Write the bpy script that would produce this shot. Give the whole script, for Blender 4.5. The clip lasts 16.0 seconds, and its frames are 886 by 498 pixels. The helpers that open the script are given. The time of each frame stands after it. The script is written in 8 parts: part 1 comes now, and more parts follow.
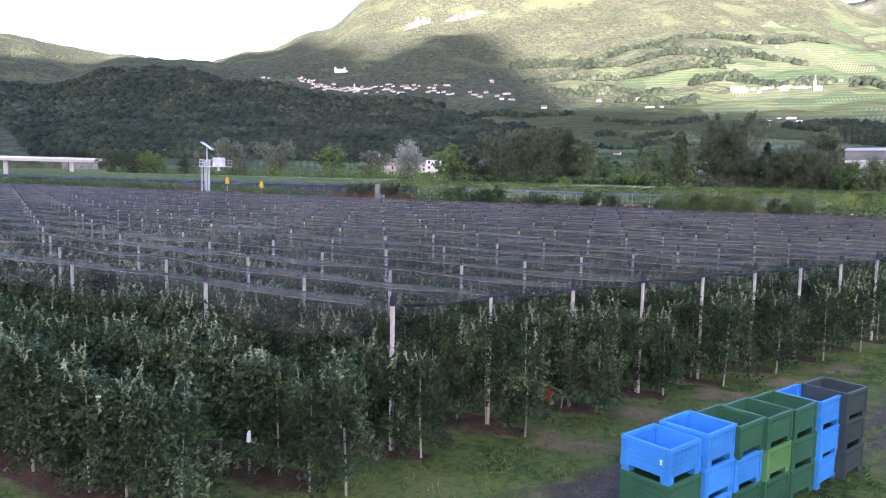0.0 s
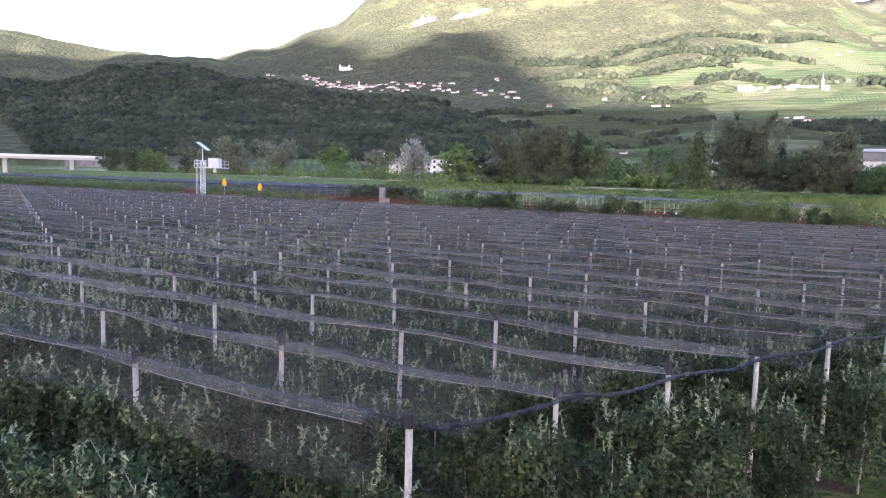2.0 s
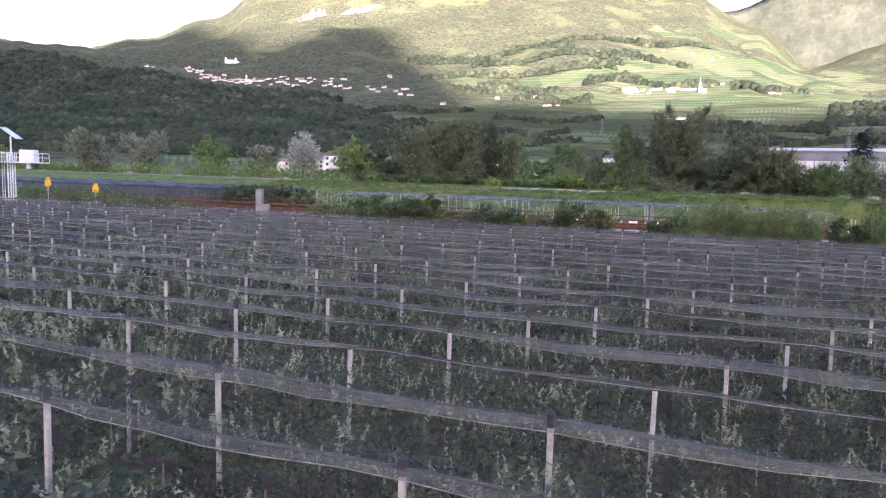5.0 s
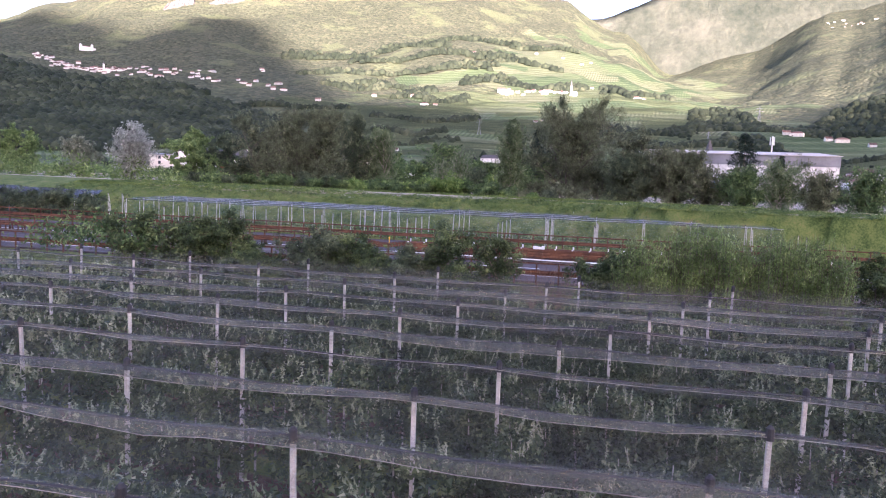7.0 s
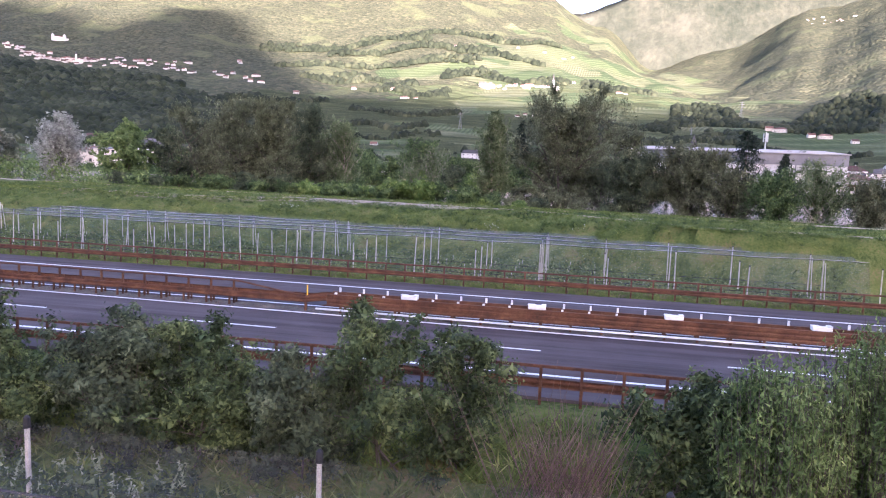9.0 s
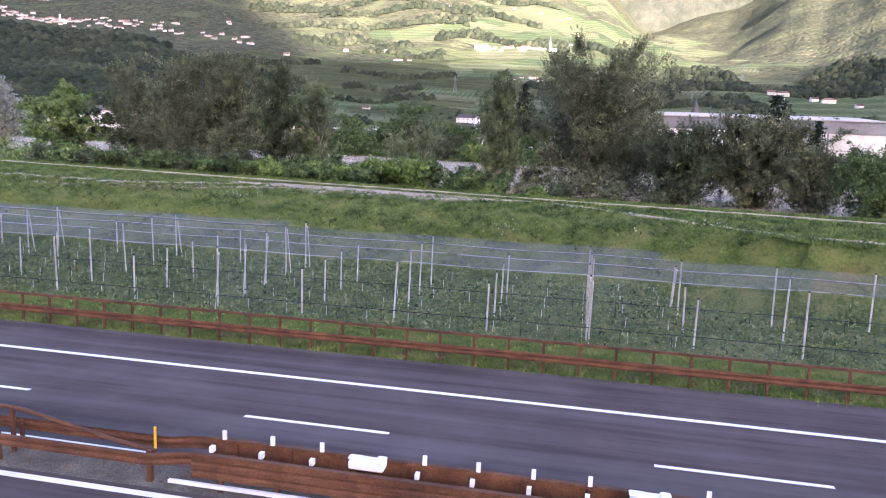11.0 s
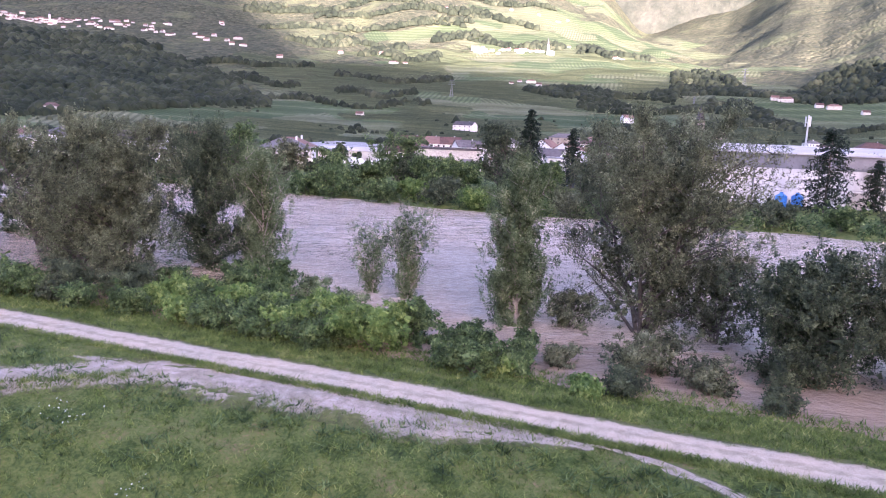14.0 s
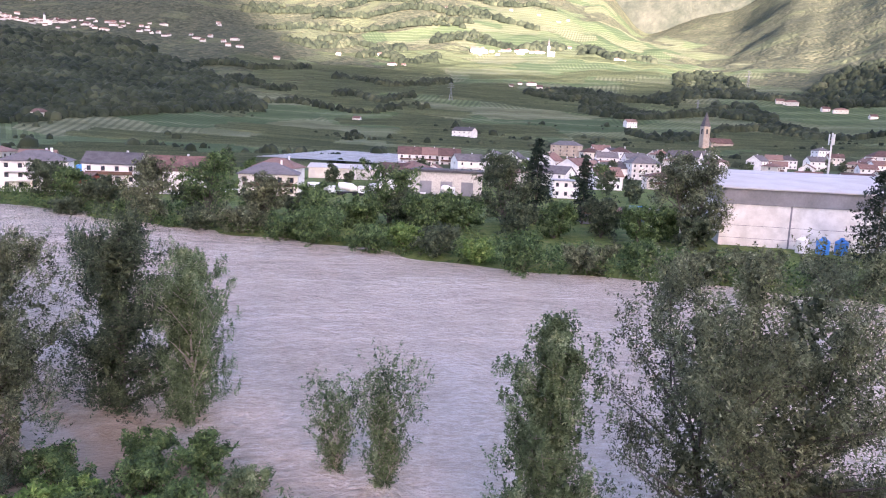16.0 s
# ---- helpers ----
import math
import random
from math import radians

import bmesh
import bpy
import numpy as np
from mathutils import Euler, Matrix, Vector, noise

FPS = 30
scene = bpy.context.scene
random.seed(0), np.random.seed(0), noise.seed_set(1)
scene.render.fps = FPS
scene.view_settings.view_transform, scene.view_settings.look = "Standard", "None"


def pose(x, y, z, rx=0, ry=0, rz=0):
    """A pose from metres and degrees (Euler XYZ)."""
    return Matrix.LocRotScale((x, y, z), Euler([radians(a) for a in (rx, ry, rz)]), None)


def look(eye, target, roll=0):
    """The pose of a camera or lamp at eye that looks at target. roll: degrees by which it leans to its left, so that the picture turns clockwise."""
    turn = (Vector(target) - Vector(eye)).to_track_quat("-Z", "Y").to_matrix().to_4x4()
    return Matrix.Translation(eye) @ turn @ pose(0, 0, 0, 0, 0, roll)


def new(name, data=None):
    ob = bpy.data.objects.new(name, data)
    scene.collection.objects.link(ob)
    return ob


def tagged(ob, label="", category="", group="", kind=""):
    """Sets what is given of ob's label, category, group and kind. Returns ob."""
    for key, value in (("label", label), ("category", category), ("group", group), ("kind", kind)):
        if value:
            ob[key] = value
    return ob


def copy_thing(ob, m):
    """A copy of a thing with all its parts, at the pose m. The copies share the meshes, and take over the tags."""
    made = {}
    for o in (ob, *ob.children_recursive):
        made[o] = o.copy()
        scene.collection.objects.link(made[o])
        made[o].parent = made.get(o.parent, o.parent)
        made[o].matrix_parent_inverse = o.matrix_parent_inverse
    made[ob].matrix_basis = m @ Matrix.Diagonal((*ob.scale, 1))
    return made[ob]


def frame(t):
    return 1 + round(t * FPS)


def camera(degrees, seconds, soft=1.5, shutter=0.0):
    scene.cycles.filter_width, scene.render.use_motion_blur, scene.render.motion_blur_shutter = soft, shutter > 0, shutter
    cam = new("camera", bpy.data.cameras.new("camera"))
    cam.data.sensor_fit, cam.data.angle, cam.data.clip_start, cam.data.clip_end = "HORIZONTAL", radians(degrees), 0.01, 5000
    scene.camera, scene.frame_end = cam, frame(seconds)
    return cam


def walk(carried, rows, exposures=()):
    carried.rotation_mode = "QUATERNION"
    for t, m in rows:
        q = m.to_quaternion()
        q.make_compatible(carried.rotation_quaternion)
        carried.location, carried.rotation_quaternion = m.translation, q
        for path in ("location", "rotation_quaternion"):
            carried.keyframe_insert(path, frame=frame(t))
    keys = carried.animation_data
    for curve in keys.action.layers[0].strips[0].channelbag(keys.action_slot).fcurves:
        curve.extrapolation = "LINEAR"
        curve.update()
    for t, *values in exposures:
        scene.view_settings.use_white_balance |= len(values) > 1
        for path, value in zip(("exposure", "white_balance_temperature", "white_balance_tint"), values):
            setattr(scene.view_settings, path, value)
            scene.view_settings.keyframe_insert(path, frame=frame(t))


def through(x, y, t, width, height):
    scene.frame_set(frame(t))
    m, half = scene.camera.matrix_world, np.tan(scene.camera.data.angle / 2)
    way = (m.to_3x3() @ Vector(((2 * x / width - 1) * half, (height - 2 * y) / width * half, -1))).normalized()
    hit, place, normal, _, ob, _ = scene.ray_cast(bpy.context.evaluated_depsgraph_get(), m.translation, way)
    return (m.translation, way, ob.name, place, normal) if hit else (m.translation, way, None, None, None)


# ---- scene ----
cam = camera(63.00, 16.0, 1.1)

# seconds, place, then yaw (to the left), pitch (up) and lean in degrees
FLIGHT = [
    (0, 39.345, -109.128, 4.776, 30.759, -5.712, 1.153),
    (0.5, 38.951, -108.458, 5.641, 30.769, -5.753, 1.188),
    (1, 38.257, -107.446, 5.644, 30.758, -5.807, 1.290),
    (1.5, 37.038, -105.886, 5.567, 30.752, -5.827, 1.364),
    (2, 35.393, -103.821, 5.485, 31.072, -5.860, 1.373),
    (2.5, 33.398, -101.259, 5.366, 31.524, -5.857, 1.230),
    (3, 31.165, -98.371, 5.347, 31.507, -5.886, 1.285),
    (3.5, 28.847, -95.191, 5.365, 30.204, -5.895, 1.386),
    (4, 26.618, -91.673, 5.368, 29.183, -5.888, 1.388),
    (4.5, 24.559, -87.854, 5.408, 27.407, -5.893, 1.361),
    (5, 22.721, -83.861, 5.520, 22.653, -5.817, 1.535),
    (5.2, 22.113, -82.186, 5.560, 20.368, -5.811, 1.535),
    (7.3, 16.299, -55.553, 6.183, 12.776, -5.587, 2.124),
    (7.5, 16.077, -53.568, 6.289, 12.546, -5.556, 2.162),
    (8, 15.484, -48.788, 6.748, 12.025, -5.551, 2.212),
    (8.5, 14.746, -43.967, 7.143, 11.721, -5.586, 2.247),
    (10.8, 10.168, -21.371, 8.123, 11.088, -8.761, 2.339),
    (11, 9.708, -19.441, 8.623, 10.991, -8.791, 2.350),
    (11.5, 8.688, -14.766, 9.781, 10.926, -8.813, 2.414),
    (12, 7.731, -10.010, 10.835, 10.845, -8.844, 2.425),
    (12.5, 6.867, -5.228, 11.919, 10.808, -8.789, 2.450),
    (13, 5.984, -0.437, 13.586, 10.746, -8.784, 2.436),
    (13.5, 5.067, 4.392, 15.422, 10.716, -8.787, 2.430),
    (14, 4.050, 9.356, 17.298, 10.686, -8.785, 2.489),
    (14.5, 3.112, 14.267, 19.285, 10.692, -8.825, 2.444),
    (15, 2.303, 18.765, 21.415, 10.667, -8.853, 2.498),
    (15.5, 1.282, 23.871, 23.405, 10.646, -8.868, 2.485),
    (16, 0.237, 29.604, 24.870, 10.637, -8.867, 2.493),
]


def heading(x, y, z, yaw, pitch, lean):
    a, b = radians(yaw), radians(pitch)
    ahead = Vector((-math.sin(a) * math.cos(b), math.cos(a) * math.cos(b), math.sin(b)))
    return look((x, y, z), Vector((x, y, z)) + 10 * ahead, lean)


walk(cam, [(row[0], heading(*row[1:])) for row in FLIGHT], [(0.0, 2.87, 5480, 37), (2.0, 2.9, 5650, 37), (4.5, 2.92, 5760, 39), (8.0, 2.95, 5720, 47), (11.2, 3.06, 5900, 41), (12.5, 3.1, 5850, 45), (14.2, 3.12, 5680, 53), (16.0, 2.98, 5900, 43)])
# ---------------------------------------------------------------- light
SUN_AZ, SUN_EL = 200.0, 10.0  # degrees to the left of +y, and above the horizon
SUN_WAY = Vector((-math.sin(radians(SUN_AZ)) * math.cos(radians(SUN_EL)), math.cos(radians(SUN_AZ)) * math.cos(radians(SUN_EL)), math.sin(radians(SUN_EL))))

world = bpy.data.worlds.new("valley_sky")
scene.world = world
world.use_nodes = True
wn, wl = world.node_tree.nodes, world.node_tree.links
sky = wn.new("ShaderNodeTexSky")
sky.sky_type = "NISHITA"
sky.sun_disc = False
sky.sun_elevation = radians(SUN_EL)
sky.sun_rotation = radians(-SUN_AZ)
sky.air_density, sky.dust_density, sky.ozone_density = 1.0, 2.4, 1.0
wl.new(sky.outputs[0], wn["Background"].inputs[0])
wn["Background"].inputs[1].default_value = 0.11

lamp = bpy.data.lights.new("sun", "SUN")
lamp.energy, lamp.angle, lamp.color = 4.9, radians(0.8), (1.0, 0.88, 0.68)
sun = new("sun", lamp)
sun.matrix_basis = look((0, 0, 0), -SUN_WAY)

# ---------------------------------------------------------------- helpers
rng = np.random.default_rng(7)


def mesh_of(name, verts, faces, smooth=False):
    me = bpy.data.meshes.new(name)
    me.from_pydata(np.asarray(verts, float).tolist(), [], faces if isinstance(faces, list) else np.asarray(faces).tolist())
    if smooth:
        me.polygons.foreach_set("use_smooth", np.ones(len(me.polygons), bool))
    me.update()
    return me


def as_mesh(name, src):
    if isinstance(src, bmesh.types.BMesh):
        me = bpy.data.meshes.new(name)
        src.to_mesh(me)
        src.free()
        return me
    if isinstance(src, tuple):
        return mesh_of(name, *src)
    return src


def part(name, src, material, parent=None, label="", smooth=False):
    """Links one mesh as ONE object, under a thing or a part."""
    me = as_mesh(name, src)
    if material is not None and not me.materials:
        me.materials.append(material)
    if smooth:
        me.polygons.foreach_set("use_smooth", np.ones(len(me.polygons), bool))
    ob = new(name, me)
    if parent is not None:
        ob.parent = parent
    if label:
        tagged(ob, label)
    return ob


def thing(name, label, category, m=None, group="", kind=""):
    ob = new(name)
    ob.empty_display_size = 0.2
    if m is not None:
        ob.matrix_basis = m
    return tagged(ob, label, category, group, kind)


def box(bm, x0, y0, z0, x1, y1, z1, m=None):
    vs = [bm.verts.new((x, y, z)) for z in (z0, z1) for x, y in ((x0, y0), (x1, y0), (x1, y1), (x0, y1))]
    for f in ((3, 2, 1, 0), (4, 5, 6, 7), (0, 1, 5, 4), (1, 2, 6, 5), (2, 3, 7, 6), (3, 0, 4, 7)):
        bm.faces.new([vs[i] for i in f])
    if m is not None:
        bmesh.ops.transform(bm, matrix=m, verts=vs)
    return vs


def boxes(*specs):
    bm = bmesh.new()
    for s in specs:
        box(bm, *s)
    return bm


def tube(bm, p, q, r0, r1=None, n=8, cap=True):
    p, q = Vector(p), Vector(q)
    r1 = r0 if r1 is None else r1
    turn = (q - p).to_track_quat("Z", "Y").to_matrix()
    rings = []
    for c, r in ((p, r0), (q, r1)):
        rings.append([bm.verts.new(c + turn @ Vector((r * math.cos(a), r * math.sin(a), 0))) for a in np.arange(n) * math.tau / n])
    for i in range(n):
        bm.faces.new((rings[0][i], rings[0][(i + 1) % n], rings[1][(i + 1) % n], rings[1][i]))
    if cap:
        bm.faces.new(rings[0][::-1])
        bm.faces.new(rings[1])


def loft(bm, sections, closed=True, caps=True):
    """Joins point rows of equal length by quads."""
    rows = [[bm.verts.new(v) for v in s] for s in sections]
    n = len(rows[0])
    for a, b in zip(rows, rows[1:]):
        for i in range(n if closed else n - 1):
            bm.faces.new((a[i], a[(i + 1) % n], b[(i + 1) % n], b[i]))
    if closed and caps:
        bm.faces.new(rows[0][::-1])
        bm.faces.new(rows[-1])


def along(bm, profile, path, side=(0, 0, 1)):
    """Sweeps a profile of (across, up) points along a path in space."""
    secs = []
    for i, p in enumerate(path):
        a, b = Vector(path[max(i - 1, 0)]), Vector(path[min(i + 1, len(path) - 1)])
        d = (b - a).normalized()
        right = d.cross(Vector(side)).normalized()
        up = right.cross(d)
        secs.append([Vector(p) + right * u + up * v for u, v in profile])
    loft(bm, secs)


# ---------------------------------------------------------------- materials
def nodes_of(name):
    m = bpy.data.materials.new(name)
    m.use_nodes = True
    nt = m.node_tree
    return m, nt.nodes, nt.links, nt.nodes["Principled BSDF"]


def noise_node(n, l, scale, detail=6.0, rough=0.55, vec=None, dist=0.0):
    k = n.new("ShaderNodeTexNoise")
    k.inputs["Scale"].default_value, k.inputs["Detail"].default_value = scale, detail
    k.inputs["Roughness"].default_value, k.inputs["Distortion"].default_value = rough, dist
    if vec is not None:
        l.new(vec, k.inputs["Vector"])
    return k


def ramp_node(n, l, fac, stops):
    r = n.new("ShaderNodeValToRGB")
    while len(r.color_ramp.elements) < len(stops):
        r.color_ramp.elements.new(0.5)
    for e, (p, c) in zip(r.color_ramp.elements, stops):
        e.position, e.color = p, (*c, 1)
    l.new(fac, r.inputs[0])
    return r


def mix_node(n, l, a, b, fac, blend="MIX"):
    k = n.new("ShaderNodeMix")
    k.data_type, k.blend_type = "RGBA", blend
    for sock, v in ((k.inputs[0], fac), (k.inputs[6], a), (k.inputs[7], b)):
        if isinstance(v, (int, float)):
            sock.default_value = v
        elif isinstance(v, tuple):
            sock.default_value = (*v, 1)
        else:
            l.new(v, sock)
    return k.outputs[2]


def math_node(n, l, op, a, b=0.0, c=None):
    k = n.new("ShaderNodeMath")
    k.operation = op
    for sock, v in zip(k.inputs, (a, b, c)):
        if v is None:
            continue
        if isinstance(v, (int, float)):
            sock.default_value = v
        else:
            l.new(v, sock)
    return k.outputs[0]


def surface(name, stops, scale=1.0, fine=30.0, fine_mix=0.35, rough=0.8, bump=0.3, bump_scale=None, metal=0.0, spec=0.3, obj=False, island=0.0, each=0.0):
    """A worn surface: broad patches, fine grain, relief; island or each vary whole pieces."""
    m, n, l, b = nodes_of(name)
    co = n.new("ShaderNodeTexCoord")
    vec = co.outputs["Object"] if obj else n.new("ShaderNodeNewGeometry").outputs["Position"]
    broad = noise_node(n, l, scale, 5, 0.6, vec)
    grain = noise_node(n, l, fine, 4, 0.6, vec)
    f = math_node(n, l, "ADD", math_node(n, l, "MULTIPLY", broad.outputs[0], 1 - fine_mix), math_node(n, l, "MULTIPLY", grain.outputs[0], fine_mix))
    f = math_node(n, l, "MULTIPLY_ADD", math_node(n, l, "SUBTRACT", f, 0.5), 2.2, 0.5)
    if island:
        g = n.new("ShaderNodeNewGeometry")
        f = math_node(n, l, "ADD", f, math_node(n, l, "MULTIPLY", math_node(n, l, "SUBTRACT", g.outputs["Random Per Island"], 0.5), island))
    if each:
        o = n.new("ShaderNodeObjectInfo")
        f = math_node(n, l, "ADD", f, math_node(n, l, "MULTIPLY", math_node(n, l, "SUBTRACT", o.outputs["Random"], 0.5), each))
    r = ramp_node(n, l, f, stops)
    l.new(r.outputs[0], b.inputs["Base Color"])
    b.inputs["Roughness"].default_value, b.inputs["Metallic"].default_value = rough, metal
    b.inputs["Specular IOR Level"].default_value = spec
    if bump:
        k = n.new("ShaderNodeBump")
        k.inputs["Strength"].default_value, k.inputs["Distance"].default_value = bump, 1.0 / (bump_scale or fine)
        rel = noise_node(n, l, bump_scale or fine, 5, 0.65, vec)
        l.new(rel.outputs[0], k.inputs["Height"])
        l.new(k.outputs[0], b.inputs["Normal"])
    return m


def leafy(name, dark, mid, light, rough=0.55, spread=0.9, through=0.25, patch=0.95):
    """Leaves: each one a shade of its own, a little light coming through."""
    m, n, l, b = nodes_of(name)
    g = n.new("ShaderNodeNewGeometry")
    broad = noise_node(n, l, patch, 3, 0.55, g.outputs["Position"])
    f = math_node(n, l, "ADD", math_node(n, l, "MULTIPLY_ADD", g.outputs["Random Per Island"], spread * 0.6, spread * 0.18), math_node(n, l, "MULTIPLY", math_node(n, l, "SUBTRACT", broad.outputs[0], 0.5), 1.7))
    r = ramp_node(n, l, f, [(0.0, dark), (0.55, mid), (1.0, light)])
    l.new(r.outputs[0], b.inputs["Base Color"])
    b.inputs["Roughness"].default_value = rough + 0.1
    b.inputs["Specular IOR Level"].default_value = 0.16
    t = n.new("ShaderNodeBsdfTranslucent")
    l.new(r.outputs[0], t.inputs[0])
    mx = n.new("ShaderNodeMixShader")
    mx.inputs[0].default_value = through
    l.new(b.outputs[0], mx.inputs[1])
    l.new(t.outputs[0], mx.inputs[2])
    l.new(mx.outputs[0], n["Material Output"].inputs[0])
    return m


M_GRASS = surface("grass", [(0.14, (0.022, 0.038, 0.012)), (0.38, (0.07, 0.108, 0.027)), (0.58, (0.128, 0.162, 0.045)), (0.74, (0.165, 0.165, 0.062)), (0.92, (0.24, 0.185, 0.1))], 0.42, 5.5, 0.42, 0.9, 1.0, 9.0, spec=0.1)
M_BLADE = leafy("grass_blades", (0.042, 0.075, 0.018), (0.145, 0.205, 0.047), (0.35, 0.38, 0.13), 0.6)
M_ASPHALT = surface("asphalt", [(0.1, (0.046, 0.036, 0.036)), (0.5, (0.07, 0.055, 0.054)), (0.9, (0.106, 0.088, 0.086))], 0.25, 60.0, 0.3, 0.85, 0.4, 90.0, spec=0.12)


def worn_lanes(m):
    """Pale and dark wheel tracks drawn out along the carriageway, with patches of repair."""
    n, l = m.node_tree.nodes, m.node_tree.links
    b = n["Principled BSDF"]
    col = b.inputs["Base Color"].links[0].from_socket
    mp = n.new("ShaderNodeMapping")
    mp.inputs["Scale"].default_value = (0.035, 0.9, 1.0)
    l.new(n.new("ShaderNodeNewGeometry").outputs["Position"], mp.inputs[0])
    track = noise_node(n, l, 1.0, 6, 0.62, mp.outputs[0])
    pale = ramp_node(n, l, track.outputs[0], [(0.42, (0, 0, 0)), (0.7, (1, 1, 1))])
    dark = ramp_node(n, l, track.outputs[0], [(0.28, (1, 1, 1)), (0.44, (0, 0, 0))])
    col = mix_node(n, l, col, (0.15, 0.135, 0.135), math_node(n, l, "MULTIPLY", pale.outputs[0], 0.6))
    col = mix_node(n, l, col, (0.035, 0.03, 0.031), math_node(n, l, "MULTIPLY", dark.outputs[0], 0.6))
    l.new(col, b.inputs["Base Color"])


worn_lanes(M_ASPHALT)
M_MEDIAN = surface("median_gravel", [(0.1, (0.05, 0.045, 0.035)), (0.5, (0.12, 0.11, 0.09)), (0.9, (0.24, 0.23, 0.19))], 1.3, 22.0, 0.55, 0.95, 0.9, 30.0)
M_LINE = surface("road_paint", [(0.0, (0.45, 0.45, 0.45)), (0.35, (0.75, 0.75, 0.74)), (0.9, (0.85, 0.85, 0.84))], 2.0, 50.0, 0.5, 0.6, 0.2)
M_CORTEN = surface("weathered_steel", [(0.1, (0.032, 0.015, 0.01)), (0.5, (0.095, 0.04, 0.019)), (0.9, (0.18, 0.085, 0.042))], 1.4, 24.0, 0.4, 0.75, 0.25, spec=0.3)
M_GALV = surface("galvanised_steel", [(0.2, (0.45, 0.46, 0.47)), (0.7, (0.62, 0.63, 0.64))], 2.0, 30.0, 0.3, 0.45, 0.1, metal=0.7)
M_POST = surface("concrete_post", [(0.1, (0.25, 0.24, 0.205)), (0.5, (0.48, 0.465, 0.41)), (0.9, (0.64, 0.625, 0.57))], 2.2, 26.0, 0.4, 0.9, 0.25)
M_OLDCONCRETE = surface("weathered_concrete", [(0.1, (0.13, 0.125, 0.115)), (0.5, (0.22, 0.21, 0.195)), (0.9, (0.32, 0.31, 0.29))], 1.2, 18.0, 0.4, 0.9, 0.3)
M_CAP = surface("black_cap", [(0.2, (0.012, 0.012, 0.013)), (0.8, (0.03, 0.03, 0.032))], 3.0, 40.0, 0.4, 0.6, 0.1)
M_BARK = surface("bark", [(0.1, (0.035, 0.028, 0.022)), (0.5, (0.1, 0.085, 0.068)), (0.9, (0.2, 0.18, 0.15))], 2.0, 22.0, 0.5, 0.95, 0.7, 18.0)
M_PALEBARK = surface("pale_bark", [(0.1, (0.16, 0.14, 0.11)), (0.5, (0.34, 0.31, 0.26)), (0.9, (0.48, 0.45, 0.4))], 3.0, 30.0, 0.5, 0.95, 0.6, 25.0)
M_APPLE = leafy("apple_leaves", (0.016, 0.028, 0.012), (0.056, 0.086, 0.036), (0.21, 0.26, 0.12), 0.5, 0.85)
M_APPLE_TIP = leafy("apple_shoot_leaves", (0.14, 0.18, 0.085), (0.28, 0.32, 0.18), (0.5, 0.53, 0.35), 0.5, 1.0)


def net_material(name, tone, cover, uneven=0.7):
    """Hail net: dark threads with gaps, seams and dust; the gaps let the view through."""
    m, n, l, b = nodes_of(name)
    g = n.new("ShaderNodeNewGeometry")
    mp = n.new("ShaderNodeMapping")
    mp.inputs["Scale"].default_value = (0.35, 5.0, 5.0)
    l.new(g.outputs["Position"], mp.inputs[0])
    streak = noise_node(n, l, 3.0, 5, 0.6, mp.outputs[0])
    broad = noise_node(n, l, 0.18, 4, 0.5, g.outputs["Position"])
    f = math_node(n, l, "ADD", math_node(n, l, "MULTIPLY", streak.outputs[0], 0.6), math_node(n, l, "MULTIPLY", broad.outputs[0], 0.5))
    r = ramp_node(n, l, f, [(0.3, tuple(c * 0.55 for c in tone)), (0.55, tone), (0.8, tuple(min(1, c * 1.6) for c in tone))])
    l.new(r.outputs[0], b.inputs["Base Color"])
    b.inputs["Roughness"].default_value = 0.6
    t = n.new("ShaderNodeBsdfTransparent")
    mx = n.new("ShaderNodeMixShader")
    a = math_node(n, l, "MULTIPLY_ADD", math_node(n, l, "SUBTRACT", f, 0.55), uneven, cover)
    l.new(a, mx.inputs[0])
    l.new(t.outputs[0], mx.inputs[1])
    l.new(b.outputs[0], mx.inputs[2])
    l.new(mx.outputs[0], n["Material Output"].inputs[0])
    return m


M_NET = net_material("hail_net", (0.094, 0.075, 0.053), 0.19, 0.5)
M_NET_SEAM = net_material("hail_net_seam", (0.128, 0.117, 0.08), 0.45, 0.8)
M_CORD = surface("pale_net_cord", [(0.2, (0.12, 0.11, 0.09)), (0.8, (0.27, 0.25, 0.21))], 0.6, 9.0, 0.4, 0.8, 0.1)
M_NET_BLUE = net_material("pale_hail_net", (0.09, 0.091, 0.094), 0.38, 0.6)


